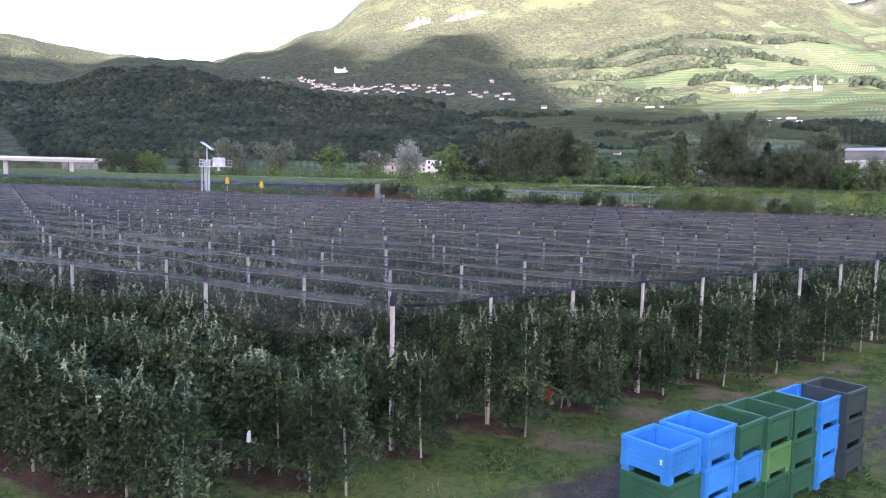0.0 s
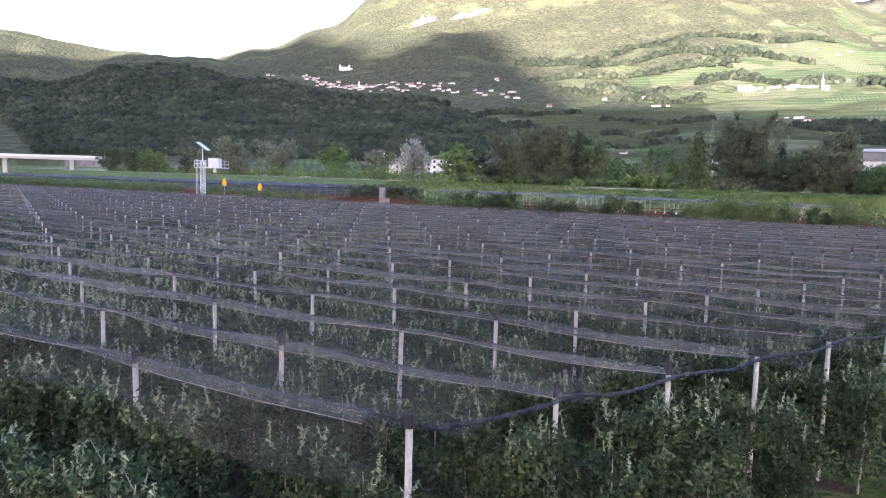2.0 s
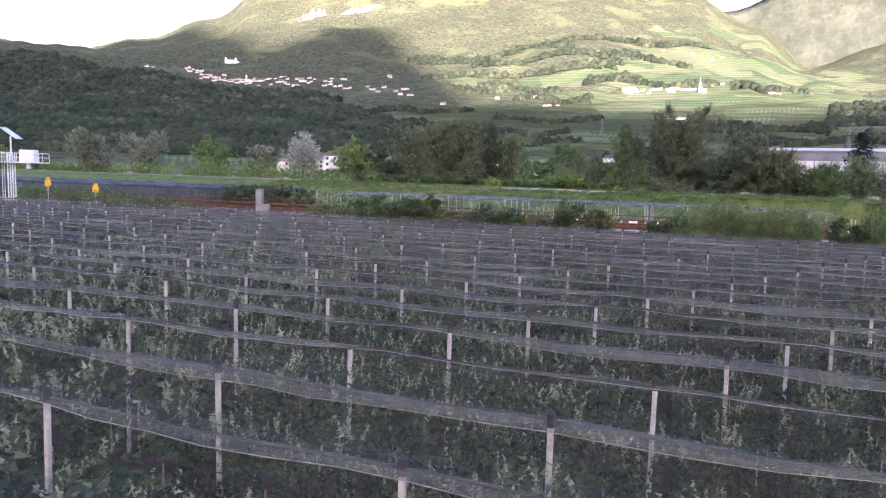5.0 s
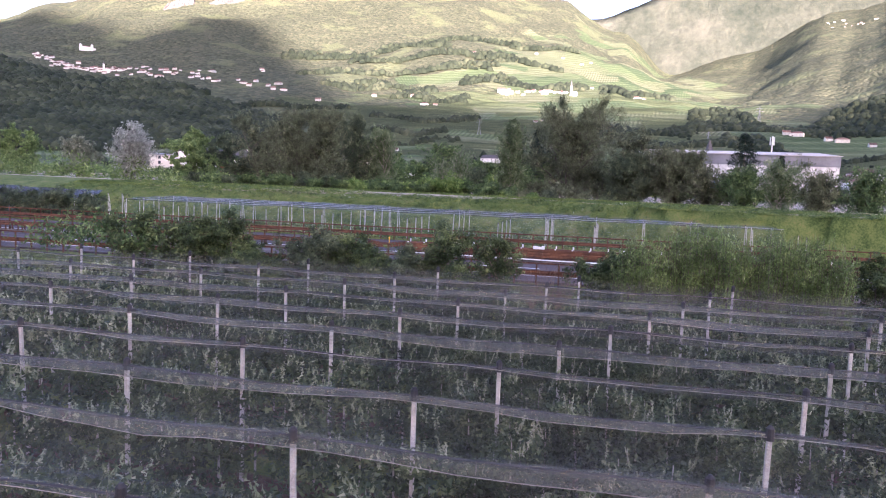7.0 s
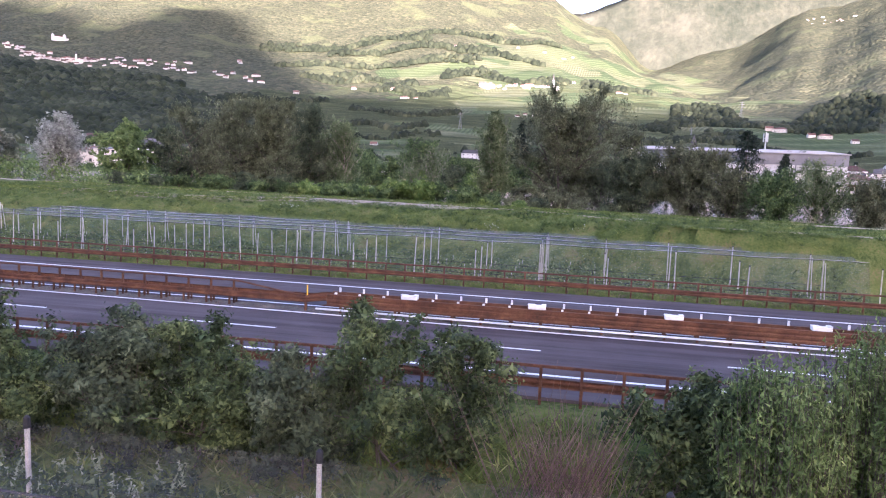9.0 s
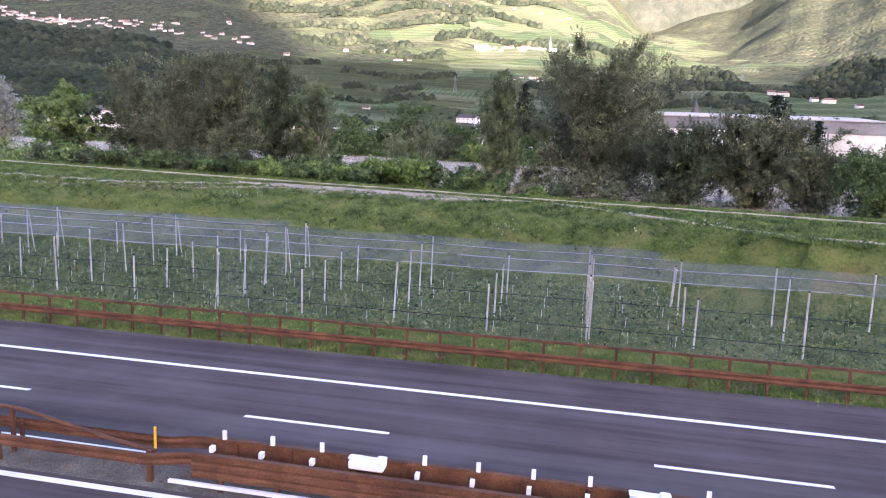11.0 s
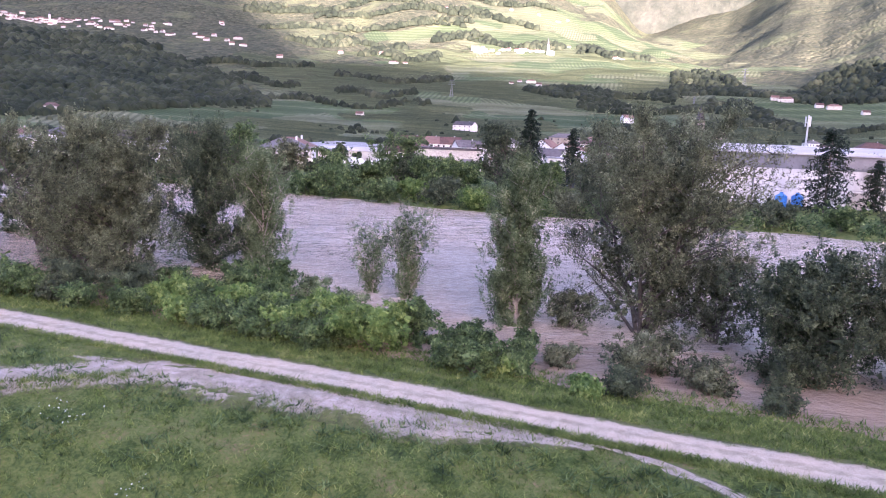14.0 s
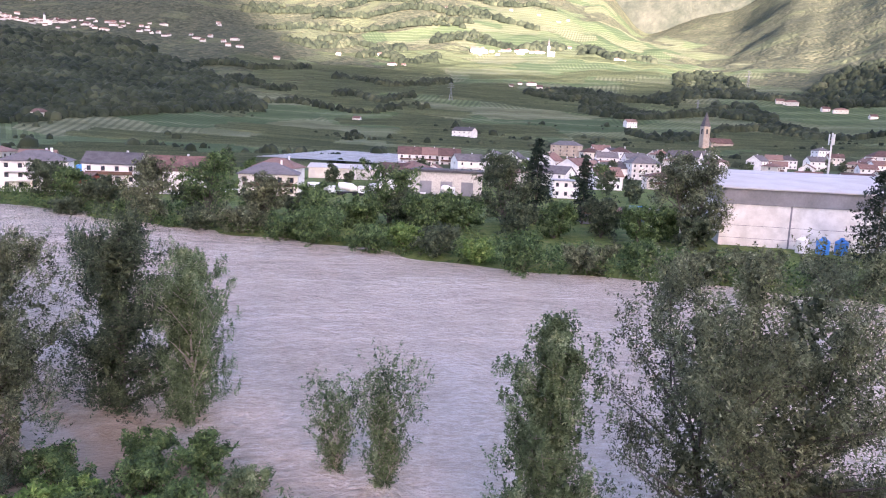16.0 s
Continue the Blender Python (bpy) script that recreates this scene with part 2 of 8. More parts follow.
def water_material():
    m, n, l, b = nodes_of("silty_river_water")
    g = n.new("ShaderNodeNewGeometry")
    mp = n.new("ShaderNodeMapping")
    mp.inputs["Rotation"].default_value = (0, 0, radians(-12))
    l.new(g.outputs["Position"], mp.inputs[0])
    mp2 = n.new("ShaderNodeMapping")
    mp2.inputs["Scale"].default_value = (0.72, 1.02, 1.0)
    l.new(mp.outputs[0], mp2.inputs[0])
    broad = noise_node(n, l, 0.06, 4, 0.6, mp2.outputs[0], 1.0)
    streaks = noise_node(n, l, 0.5, 5, 0.65, mp2.outputs[0], 1.2)
    chop = noise_node(n, l, 1.7, 4, 0.7, mp2.outputs[0], 0.4)
    # silty tone, with sky reflections on the ripples painted in as paler streaks
    glint_f = math_node(n, l, "ADD", math_node(n, l, "MULTIPLY", broad.outputs[0], 0.3), math_node(n, l, "ADD", math_node(n, l, "MULTIPLY", streaks.outputs[0], 0.3), math_node(n, l, "MULTIPLY", chop.outputs[0], 0.4)))
    r = ramp_node(n, l, glint_f, [(0.34, (0.4, 0.325, 0.25)), (0.5, (0.58, 0.49, 0.4)), (0.66, (0.77, 0.69, 0.6))])
    sep = n.new("ShaderNodeSeparateXYZ")
    l.new(g.outputs["Position"], sep.inputs[0])
    line = math_node(n, l, "MULTIPLY_ADD", math_node(n, l, "MINIMUM", sep.outputs[0], 0.0), 0.45, sep.outputs[1])
    calm = ramp_node(n, l, math_node(n, l, "MULTIPLY_ADD", math_node(n, l, "MULTIPLY_ADD", streaks.outputs[0], 8.0, line), 0.01, 0.0), [(0.62, (1, 1, 1)), (0.7, (0, 0, 0))])
    silt = mix_node(n, l, r.outputs[0], (0.33, 0.24, 0.16), math_node(n, l, "MULTIPLY", calm.outputs[0], 0.85))
    l.new(silt, b.inputs["Base Color"])
    b.inputs["Roughness"].default_value = 0.1
    b.inputs["IOR"].default_value = 1.33
    wav = noise_node(n, l, 0.36, 6, 0.6, mp2.outputs[0], 0.8)
    rip = noise_node(n, l, 2.9, 4, 0.55, mp2.outputs[0], 0.3)
    rough = math_node(n, l, "MULTIPLY_ADD", broad.outputs[0], 2.4, 0.0)
    h = math_node(n, l, "ADD", math_node(n, l, "MULTIPLY", wav.outputs[0], rough), math_node(n, l, "MULTIPLY", rip.outputs[0], 0.45))
    k = n.new("ShaderNodeBump")
    k.inputs["Strength"].default_value, k.inputs["Distance"].default_value = 1.0, 1.5
    h = math_node(n, l, "MULTIPLY", h, math_node(n, l, "MULTIPLY_ADD", calm.outputs[0], -0.8, 1.0))
    l.new(h, k.inputs["Height"])
    l.new(k.outputs[0], b.inputs["Normal"])
    return m


M_WATER = water_material()


def slope_material():
    """Valley side: woods, terraced vineyards and meadows in patches, pale rock where it is steep."""
    m, n, l, b = nodes_of("valley_side")
    g = n.new("ShaderNodeNewGeometry")
    pos = g.outputs["Position"]
    sep = n.new("ShaderNodeSeparateXYZ")
    l.new(pos, sep.inputs[0])
    crown = n.new("ShaderNodeTexVoronoi")
    crown.inputs["Scale"].default_value = 0.085
    l.new(pos, crown.inputs["Vector"])
    fine = noise_node(n, l, 0.12, 6, 0.7, pos)
    sepw = n.new("ShaderNodeSeparateColor")
    l.new(crown.outputs["Color"], sepw.inputs[0])
    tone = math_node(n, l, "ADD", math_node(n, l, "MULTIPLY", sepw.outputs[0], 0.25), math_node(n, l, "MULTIPLY", fine.outputs[0], 0.75))
    wood = ramp_node(n, l, tone, [(0.3, (0.036, 0.046, 0.027)), (0.5, (0.068, 0.077, 0.044)), (0.72, (0.118, 0.12, 0.07))])
    glade = noise_node(n, l, 0.005, 5, 0.6, pos)
    clear = ramp_node(n, l, glade.outputs[0], [(0.55, (0, 0, 0)), (0.6, (1, 1, 1))])
    patch = n.new("ShaderNodeTexVoronoi")
    patch.inputs["Scale"].default_value = 0.008
    patch.inputs["Randomness"].default_value = 0.9
    wob = noise_node(n, l, 0.01, 3, 0.5, pos)
    vadd = n.new("ShaderNodeVectorMath")
    vadd.operation = "MULTIPLY_ADD"
    vadd.inputs[1].default_value = (90, 90, 0)
    l.new(wob.outputs[1], vadd.inputs[0])
    l.new(pos, vadd.inputs[2])
    l.new(vadd.outputs[0], patch.inputs["Vector"])
    sepc = n.new("ShaderNodeSeparateColor")
    l.new(patch.outputs["Color"], sepc.inputs[0])
    rows = n.new("ShaderNodeTexWave")
    rows.bands_direction = "Z"
    rows.inputs["Scale"].default_value, rows.inputs["Distortion"].default_value = 0.03, 2.5
    l.new(pos, rows.inputs["Vector"])
    vine = ramp_node(n, l, sepc.outputs[0], [(0.0, (0.058, 0.09, 0.04)), (0.35, (0.1, 0.137, 0.06)), (0.65, (0.118, 0.14, 0.07)), (1.0, (0.15, 0.16, 0.088))])
    vine2 = mix_node(n, l, vine.outputs[0], (0.36, 0.37, 0.25), math_node(n, l, "MULTIPLY", math_node(n, l, "GREATER_THAN", rows.outputs[0], 0.9), 0.14))
    vine3 = mix_node(n, l, vine2, (0.03, 0.05, 0.02), math_node(n, l, "MULTIPLY", math_node(n, l, "LESS_THAN", rows.outputs[0], 0.2), 0.3))
    # rows on the flat fields run a way of their own in every field
    turn = math_node(n, l, "MULTIPLY", sepc.outputs[2], 3.14)
    run = math_node(n, l, "ADD", math_node(n, l, "MULTIPLY", sep.outputs[0], math_node(n, l, "COSINE", turn)), math_node(n, l, "MULTIPLY", sep.outputs[1], math_node(n, l, "SINE", turn)))
    furrow = math_node(n, l, "SINE", math_node(n, l, "MULTIPLY", run, 0.8))
    vine3 = mix_node(n, l, vine3, (0.03, 0.045, 0.022), math_node(n, l, "MULTIPLY", math_node(n, l, "GREATER_THAN", furrow, 0.1), 0.45))
    big = noise_node(n, l, 0.0022, 5, 0.55, pos)
    # fields on the lower middle slopes, woods above and to the west
    high = math_node(n, l, "MULTIPLY", sep.outputs[2], 0.0005)
    west = math_node(n, l, "MAXIMUM", math_node(n, l, "MULTIPLY_ADD", sep.outputs[0], -0.0009, -0.22), 0.0)
    east = math_node(n, l, "MINIMUM", math_node(n, l, "MAXIMUM", math_node(n, l, "MULTIPLY_ADD", sep.outputs[0], 0.0009, -0.13), 0.0), 0.4)
    f = math_node(n, l, "ADD", math_node(n, l, "ADD", big.outputs[0], high), math_node(n, l, "ADD", west, east))
    f = math_node(n, l, "ADD", f, math_node(n, l, "MULTIPLY", math_node(n, l, "SUBTRACT", sepc.outputs[1], 0.5), 0.22))
    woods = ramp_node(n, l, f, [(0.805, (0, 0, 0)), (0.825, (1, 1, 1))])
    wooded = mix_node(n, l, wood.outputs[0], (0.115, 0.135, 0.065), math_node(n, l, "MULTIPLY", clear.outputs[0], 0.6))
    col = mix_node(n, l, vine3, wooded, woods.outputs[0])
    sepn = n.new("ShaderNodeSeparateXYZ")
    l.new(g.outputs["True Normal"], sepn.inputs[0])
    steep = math_node(n, l, "LESS_THAN", math_node(n, l, "ADD", sepn.outputs[2], math_node(n, l, "MULTIPLY", fine.outputs[0], 0.2)), 0.5)
    rock = ramp_node(n, l, fine.outputs[0], [(0.3, (0.1, 0.095, 0.08)), (0.7, (0.26, 0.25, 0.22))])
    col = mix_node(n, l, col, rock.outputs[0], steep)
    l.new(col, b.inputs["Base Color"])
    b.inputs["Roughness"].default_value = 0.95
    b.inputs["Specular IOR Level"].default_value = 0.05
    k = n.new("ShaderNodeBump")
    k.inputs["Strength"].default_value, k.inputs["Distance"].default_value = 0.8, 5.0
    h = math_node(n, l, "MULTIPLY", math_node(n, l, "SUBTRACT", 1.0, crown.outputs["Distance"]), woods.outputs[0])
    l.new(math_node(n, l, "ADD", h, math_node(n, l, "MULTIPLY", fine.outputs[0], 0.4)), k.inputs["Height"])
    l.new(k.outputs[0], b.inputs["Normal"])
    return m


M_SLOPE = slope_material()

# ---------------------------------------------------------------- the lie of the land
EARTH, ROAD_Z, NET_Z, WATER_Z = -1.95, 0.0, 1.74, 2.9


def levee_y(x):
    """The middle of the gravel track on the dike."""
    x = np.asarray(x, float)
    return 44.9 - 0.2 * np.clip(x, -220, 120) - 0.32 * np.minimum(x + 220, 0)


def shoulder_y(x):
    """Front edge of the dike's crest, which widens at both ends of the bend."""
    x = np.asarray(x, float)
    return levee_y(x) - 3.6 - 0.8 * np.clip(-x - 19, 0, 13) - 0.8 * np.clip(x - 8, 0, 14)


def toe_y(x):
    """Foot of the dike towards the motorway."""
    x = np.asarray(x, float)
    return np.where(x < -60, 29.2 + 0.17 * (-60 - np.maximum(x, -220)) + 0.32 * np.maximum(-220 - x, 0), 29.2 - 0.36 * np.clip(x - 10, 0, 20))


def far_shore_y(x):
    x = np.asarray(x, float)
    return np.where(x < 0, 148.5 - 0.27 * np.maximum(x, -400), 148.5 - 0.06 * x) + 2.0 * np.sin(x * 0.09) + 1.2 * np.sin(x * 0.31 + 1)


def steps(v, xs, zs):
    return np.interp(v, xs, zs)


def ground_z(x, y):
    x, y = np.asarray(x, float), np.asarray(y, float)
    near = steps(y, [-25.0, -22.5, -17.0, -15.9, 8.0, 9.2, 12.0, 14.0], [EARTH, EARTH + 0.1, -0.35, -0.14, -0.14, -0.2, -0.75, -0.9])
    v = y - levee_y(x)
    ys, yt = shoulder_y(x), toe_y(x)
    f = (y - yt) / np.maximum(ys - yt, 2.0)
    front = steps(f, [0.0, 0.08, 0.3, 0.62, 1.0], [-0.9, -0.75, 0.6, 2.5, 3.4])
    front = np.where(y > ys, 3.4 + 0.15 * np.clip((y - ys) / np.maximum(levee_y(x) - 2 - ys, 0.5), 0, 1), front)
    back = steps(v, [-2.0, 2.6, 6.0, 10.0, 16.0], [3.55, 3.55, 3.1, 2.6, 0.6])
    dike = np.where(v < -2, front, back)
    w = y - far_shore_y(x)
    bank = steps(w, [-6.0, 0.0, 5.0, 12.0, 60.0], [0.6, 2.85, 4.3, 4.6, 5.2])
    z = np.where(y < yt, near, np.where(w < -6.0, dike, bank))
    return z


def bumps(x, y):
    return 0.05 * np.sin(x * 1.3 + 0.7 * np.sin(y * 0.9)) * np.sin(y * 1.1 + 2) + 0.035 * np.sin(x * 3.1 + y * 2.3) + 0.03 * np.sin(x * 0.31) * np.sin(y * 0.37)


def spread(a, dense, b, fine, grow=1.18, top=30.0):
    """Grid lines: fine steps within dense, growing outwards to a and b."""
    mid = list(np.arange(dense[0], dense[1], fine))
    lo, hi, s = [], [], fine
    p = dense[0]
    while p > a:
        s = min(s * grow, top)
        p -= s
        lo.append(p)
    p, s = mid[-1], fine
    while p < b:
        s = min(s * grow, top)
        p += s
        hi.append(p)
    return np.array(lo[::-1] + mid + hi)


def sheet(xs, ys, zfun):
    X, Y = np.meshgrid(xs, ys)
    Z = zfun(X, Y)
    V = np.stack([X, Y, Z], -1).reshape(-1, 3)
    nx, ny = len(xs), len(ys)
    i = (np.arange(ny - 1)[:, None] * nx + np.arange(nx - 1)[None]).ravel()
    return V, np.stack([i, i + 1, i + 1 + nx, i + nx], -1)


gx = spread(-2600, (-75, 60), 2600, 0.95, 1.15, 120)
gy = spread(-2400, (-128, 62), 340, 0.8, 1.12, 120)


def near_ground(x, y):
    flat = (y > -16.5) & (y < 8.6)
    return ground_z(x, y) + np.where(flat, 0, bumps(x, y) * np.where(np.abs(y - levee_y(x)) < 2.6, 0.25, 1.0))


ground = part("ground", (*sheet(gx, gy, near_ground), True), M_GRASS)
tagged(ground, "grassy valley floor with dike banks and orchard ground", "ground", kind="structure")

# elevation angles of the far slopes by direction (degrees left of +y) at these distances
FAR_R = [230, 450, 700, 950, 1250, 1550, 2000, 2600, 3300, 4200]
FAR_WEST = {
    75: [-2.4, -1.15, -0.3, 1.5, 3, 4.2, 4.6, 5, 7, 9],
    62: [-2.4, -1.15, -0.3, 2, 3.4, 4.6, 4.7, 4.6, 6.6, 8.7],
    56: [-2.4, -1.15, -0.3, 2.3, 4.2, 5.5, 6.6, 7.6, 6.6, 8.2],
    51: [-2.4, -1.15, -0.3, 2.4, 4.4, 5.7, 6.6, 7.8, 7, 7.4],
    46: [-2.4, -1.15, -0.3, 2.4, 4.6, 6, 6.7, 7.7, 8.7, 8.9],
}
FAR_MID = {
    41: [-2.4, -1.15, -0.3, 2.3, 4.5, 5.7, 6.4, 7.7, 9.3, 10.9],
    37: [-2.4, -1.15, -0.3, 2.2, 4.3, 5.4, 6.4, 8, 10.5, 13.3],
    32: [-2.4, -1.15, -0.3, 2, 4, 5.2, 6.5, 9.3, 11, 16],
    24: [-2.4, -1.15, -0.25, 1.7, 3.9, 5.3, 6.8, 9, 12, 17],
    12: [-2.4, -1.15, -0.25, 1.6, 4, 5.6, 7.4, 9.8, 12.6, 16],
}
FAR_EAST = {
    5: [-2.4, -1.15, -0.25, 1.5, 4.1, 6, 7.3, 9.6, 11.6, 13.6],
    0: [-2.4, -1.15, -0.25, 1.5, 4, 5.9, 6.8, 8.6, 10.2, 11.2],
    -4: [-2.4, -1.15, -0.25, 1.4, 3.8, 5.6, 6.2, 7.2, 7.8, 8.2],
    -9: [-2.4, -1.15, -0.25, 1.4, 3.7, 4.8, 5.6, 6.6, 7.4, 9.5],
    -15: [-2.4, -1.15, -0.25, 1.5, 3.6, 4.6, 6.2, 8.6, 10.5, 12],
    -22: [-2.4, -1.15, -0.25, 1.8, 3.8, 5.4, 8, 10.5, 12.5, 14],
    -40: [-2.4, -1.15, -0.25, 1.8, 3.8, 5.4, 8, 10.5, 12.5, 14],
}
FAR = sorted({**FAR_WEST, **FAR_MID, **FAR_EAST}.items())
FAR_AZ = np.array([a for a, _ in FAR])
FAR_EL = np.array([e for _, e in FAR])


def smooth_at(x, xs, ys):
    """Rounded interpolation along the last axis of ys for each x."""
    i = np.clip(np.searchsorted(xs, x) - 1, 0, len(xs) - 2)
    t = np.clip((x - xs[i]) / (xs[i + 1] - xs[i]), 0, 1)
    return i, t


def hills(x, y):
    """Height of the valley sides."""
    x, y = np.asarray(x, float), np.asarray(y, float)
    r, az = np.hypot(x, y), np.degrees(np.arctan2(-x, y))
    i, t = smooth_at(az, FAR_AZ, None)
    t = t * t * (3 - 2 * t)
    rs = np.array(FAR_R, float)
    j, s = smooth_at(r, rs, None)
    e = (FAR_EL[i, j] * (1 - t) + FAR_EL[i + 1, j] * t) * (1 - s) + (FAR_EL[i, j + 1] * (1 - t) + FAR_EL[i + 1, j + 1] * t) * s
    rough = np.clip((r - 700) / 1600, 0, 1)
    wave = 9 * np.sin(x / 61 + 1.3 * np.sin(y / 97)) * np.sin(y / 73 + 0.8 * np.sin(x / 113)) + 20 * np.sin(x / 211 + np.sin(y / 300)) * np.sin(y / 240 + 1) + 4 * np.sin(x / 23 + y / 31) * np.sin(y / 19 - x / 41)
    return 15 + np.tan(np.radians(e)) * r + rough * wave


az_lines = np.radians(np.arange(-42, 77, 0.36))
r_lines = 195 * (4600 / 195) ** np.linspace(0, 1, 210)
A, R = np.meshgrid(az_lines, r_lines)
HX, HY = -np.sin(A) * R, np.cos(A) * R
HZ = hills(HX, HY)
# the foot dips under the flat land of the far bank
HZ = np.where((HY < 320) & (HZ < 14), np.minimum(HZ, np.where(HY < far_shore_y(HX) + 70, -4.0, 4.9)), HZ)
na = len(az_lines)
fi = (np.arange(len(r_lines) - 1)[:, None] * na + np.arange(na - 1)[None]).ravel()
mountain = part("mountainside", (np.stack([HX, HY, HZ], -1).reshape(-1, 3), np.stack([fi, fi + na, fi + na + 1, fi + 1], -1), True), M_SLOPE)
tagged(mountain, "valley side with woods, terraced vineyards and pale rock", "mountain", kind="structure")

# an unseen ridge added behind the viewer, its crest shaped to cast the SHADE outline
SHADE = [(75, 6.6, 3800), (62, 6.5, 3800), (57, 7.2, 3800), (52, 8.2, 3900), (48, 10.0, 4100), (42.7, 10.17, 4113), (41.4, 10.08, 3734), (39.7, 10.0, 3564), (38, 9.85, 3030), (37.6, 9.37, 2909), (35.8, 9.39, 2878), (34.4, 10.15, 3034), (32.1, 10.97, 3177), (29.9, 11.31, 3356), (27.6, 10.9, 3127), (26.4, 10.1, 2893), (26, 9.03, 2713), (26.1, 7.72, 2281), (25.6, 6.41, 1789), (23.5, 5.7, 1620), (18.9, 5.8, 1640), (14.5, 5.7, 1580), (10.8, 5.6, 1550), (5.5, 5.1, 1420), (0, 5.0, 1410), (-4, 5.3, 1500), (-8, 4.9, 1600), (-11, 5.6, 1900), (-14, 4.9, 1620), (-18, 5.6, 1600), (-22, 5.1, 1480)]
RANGE_Y = -7800.0
ridge = []
for a_deg, e_deg, dist in SHADE:
    p = Vector((-math.sin(radians(a_deg)) * dist, math.cos(radians(a_deg)) * dist, 15 + math.tan(radians(e_deg)) * dist))
    k = (RANGE_Y - p.y) / SUN_WAY.y
    ridge.append(p + SUN_WAY * k)
ridge.sort(key=lambda p: p.x)
ridge = [Vector((ridge[0].x - 4000, RANGE_Y, ridge[0].z))] + ridge + [Vector((ridge[-1].x + 4000, RANGE_Y, ridge[-1].z))]
bm = bmesh.new()
secs = [[(p.x, -2400 + (RANGE_Y + 2400) * u, -6 + (p.z + 6) * k) for u, k in ((0.0, 0.0), (0.35, 0.12), (0.7, 0.45), (0.88, 0.78), (1.0, 1.0))] + [(p.x, RANGE_Y - 1600, -6)] for p in ridge]
loft(bm, secs, closed=False)
shade_ridge = part("mountain_range", bm, M_SLOPE)
tagged(shade_ridge, "unseen ridge added behind the viewer to shade the valley", "mountain", kind="structure")

# pale high range closing the side valley
bm = bmesh.new()
SKYLINE = [(8, 10.0), (4.5, 11.6), (2.5, 12.2), (0.5, 12.6), (-2, 13.4), (-5, 14.6), (-9, 15.5), (-15, 16.5), (-24, 17.0), (-42, 17.0)]
secs = []
for a_deg, e_deg in SKYLINE:
    c, s_ = math.cos(radians(a_deg)), math.sin(radians(a_deg))
    secs.append([(-s_ * rr, c * rr, math.tan(radians(ee)) * rr) for rr, ee in ((4150, 3.0), (4280, e_deg * 0.55), (4400, e_deg * 0.8), (4520, e_deg))] + [(-s_ * 4700, c * 4700, -6)])
loft(bm, secs, closed=False)
bmesh.ops.subdivide_edges(bm, edges=list(bm.edges), cuts=5, use_grid_fill=True)
for v in bm.verts:
    if v.co.z > 100:
        v.co.z += 28 * noise.noise(v.co / 260) + 12 * noise.noise(v.co / 90)
M_FARRANGE = surface("far_range_wood", [(0.2, (0.03, 0.039, 0.028)), (0.5, (0.05, 0.059, 0.042)), (0.85, (0.085, 0.09, 0.066))], 0.004, 0.03, 0.3, 0.95, 0.45, 0.02, spec=0.05)
range_far = part("mountain_range", bm, M_FARRANGE, smooth=True)
tagged(range_far, "high sunlit range beyond the side valley", "mountain", kind="structure")
# ---------------------------------------------------------------- motorway
X0, X1 = -700.0, 420.0


def strip(y0, y1, z0=-0.12, z1=0.0, x0=X0, x1=X1):
    return boxes((x0, y0, z0, x1, y1, z1))


road = part("road", strip(-3.55, 6.95), M_ASPHALT)
tagged(road, "dark asphalt motorway carriageway", "road", kind="structure")
road = part("road", strip(-15.3, -4.75), M_ASPHALT)
tagged(road, "dark asphalt motorway carriageway beside the bushes", "road", kind="structure")
median = part("median_strip", strip(-4.75, -3.55, -0.12, -0.02), M_MEDIAN)
tagged(median, "gravel strip with weeds between the carriageways", "median", kind="structure")
for y, w in ((3.75, 0.22), (-3.1, 0.2), (-5.05, 0.22), (-12.55, 0.22)):
    tagged(part("edge_line", strip(y - w / 2, y + w / 2, 0.0, 0.004), M_LINE), "white painted edge line on asphalt", "road marking", kind="structure")
dash_mesh = as_mesh("lane_dash", strip(-0.08, 0.08, 0.0, 0.004, 0, 4.55))
dash_mesh.materials.append(M_LINE)
for y, off in ((0.0, 0.0), (-8.8, -4.5)):
    for i in range(-24, 12):
        ob = tagged(part("lane_dash", dash_mesh, None), "white painted lane dash on asphalt", "road marking", "lane dashes", "structure")
        ob.location = (off + 12.05 * i, y, 0)

W_BEAM = [(0.0, 0.16), (0.045, 0.13), (0.05, 0.07), (0.01, 0.02), (0.01, -0.02), (0.05, -0.07), (0.045, -0.13), (0.0, -0.16), (-0.012, -0.16), (0.033, -0.125), (0.036, -0.072), (-0.004, -0.025), (-0.004, 0.025), (0.036, 0.072), (0.033, 0.125), (-0.012, 0.16)]


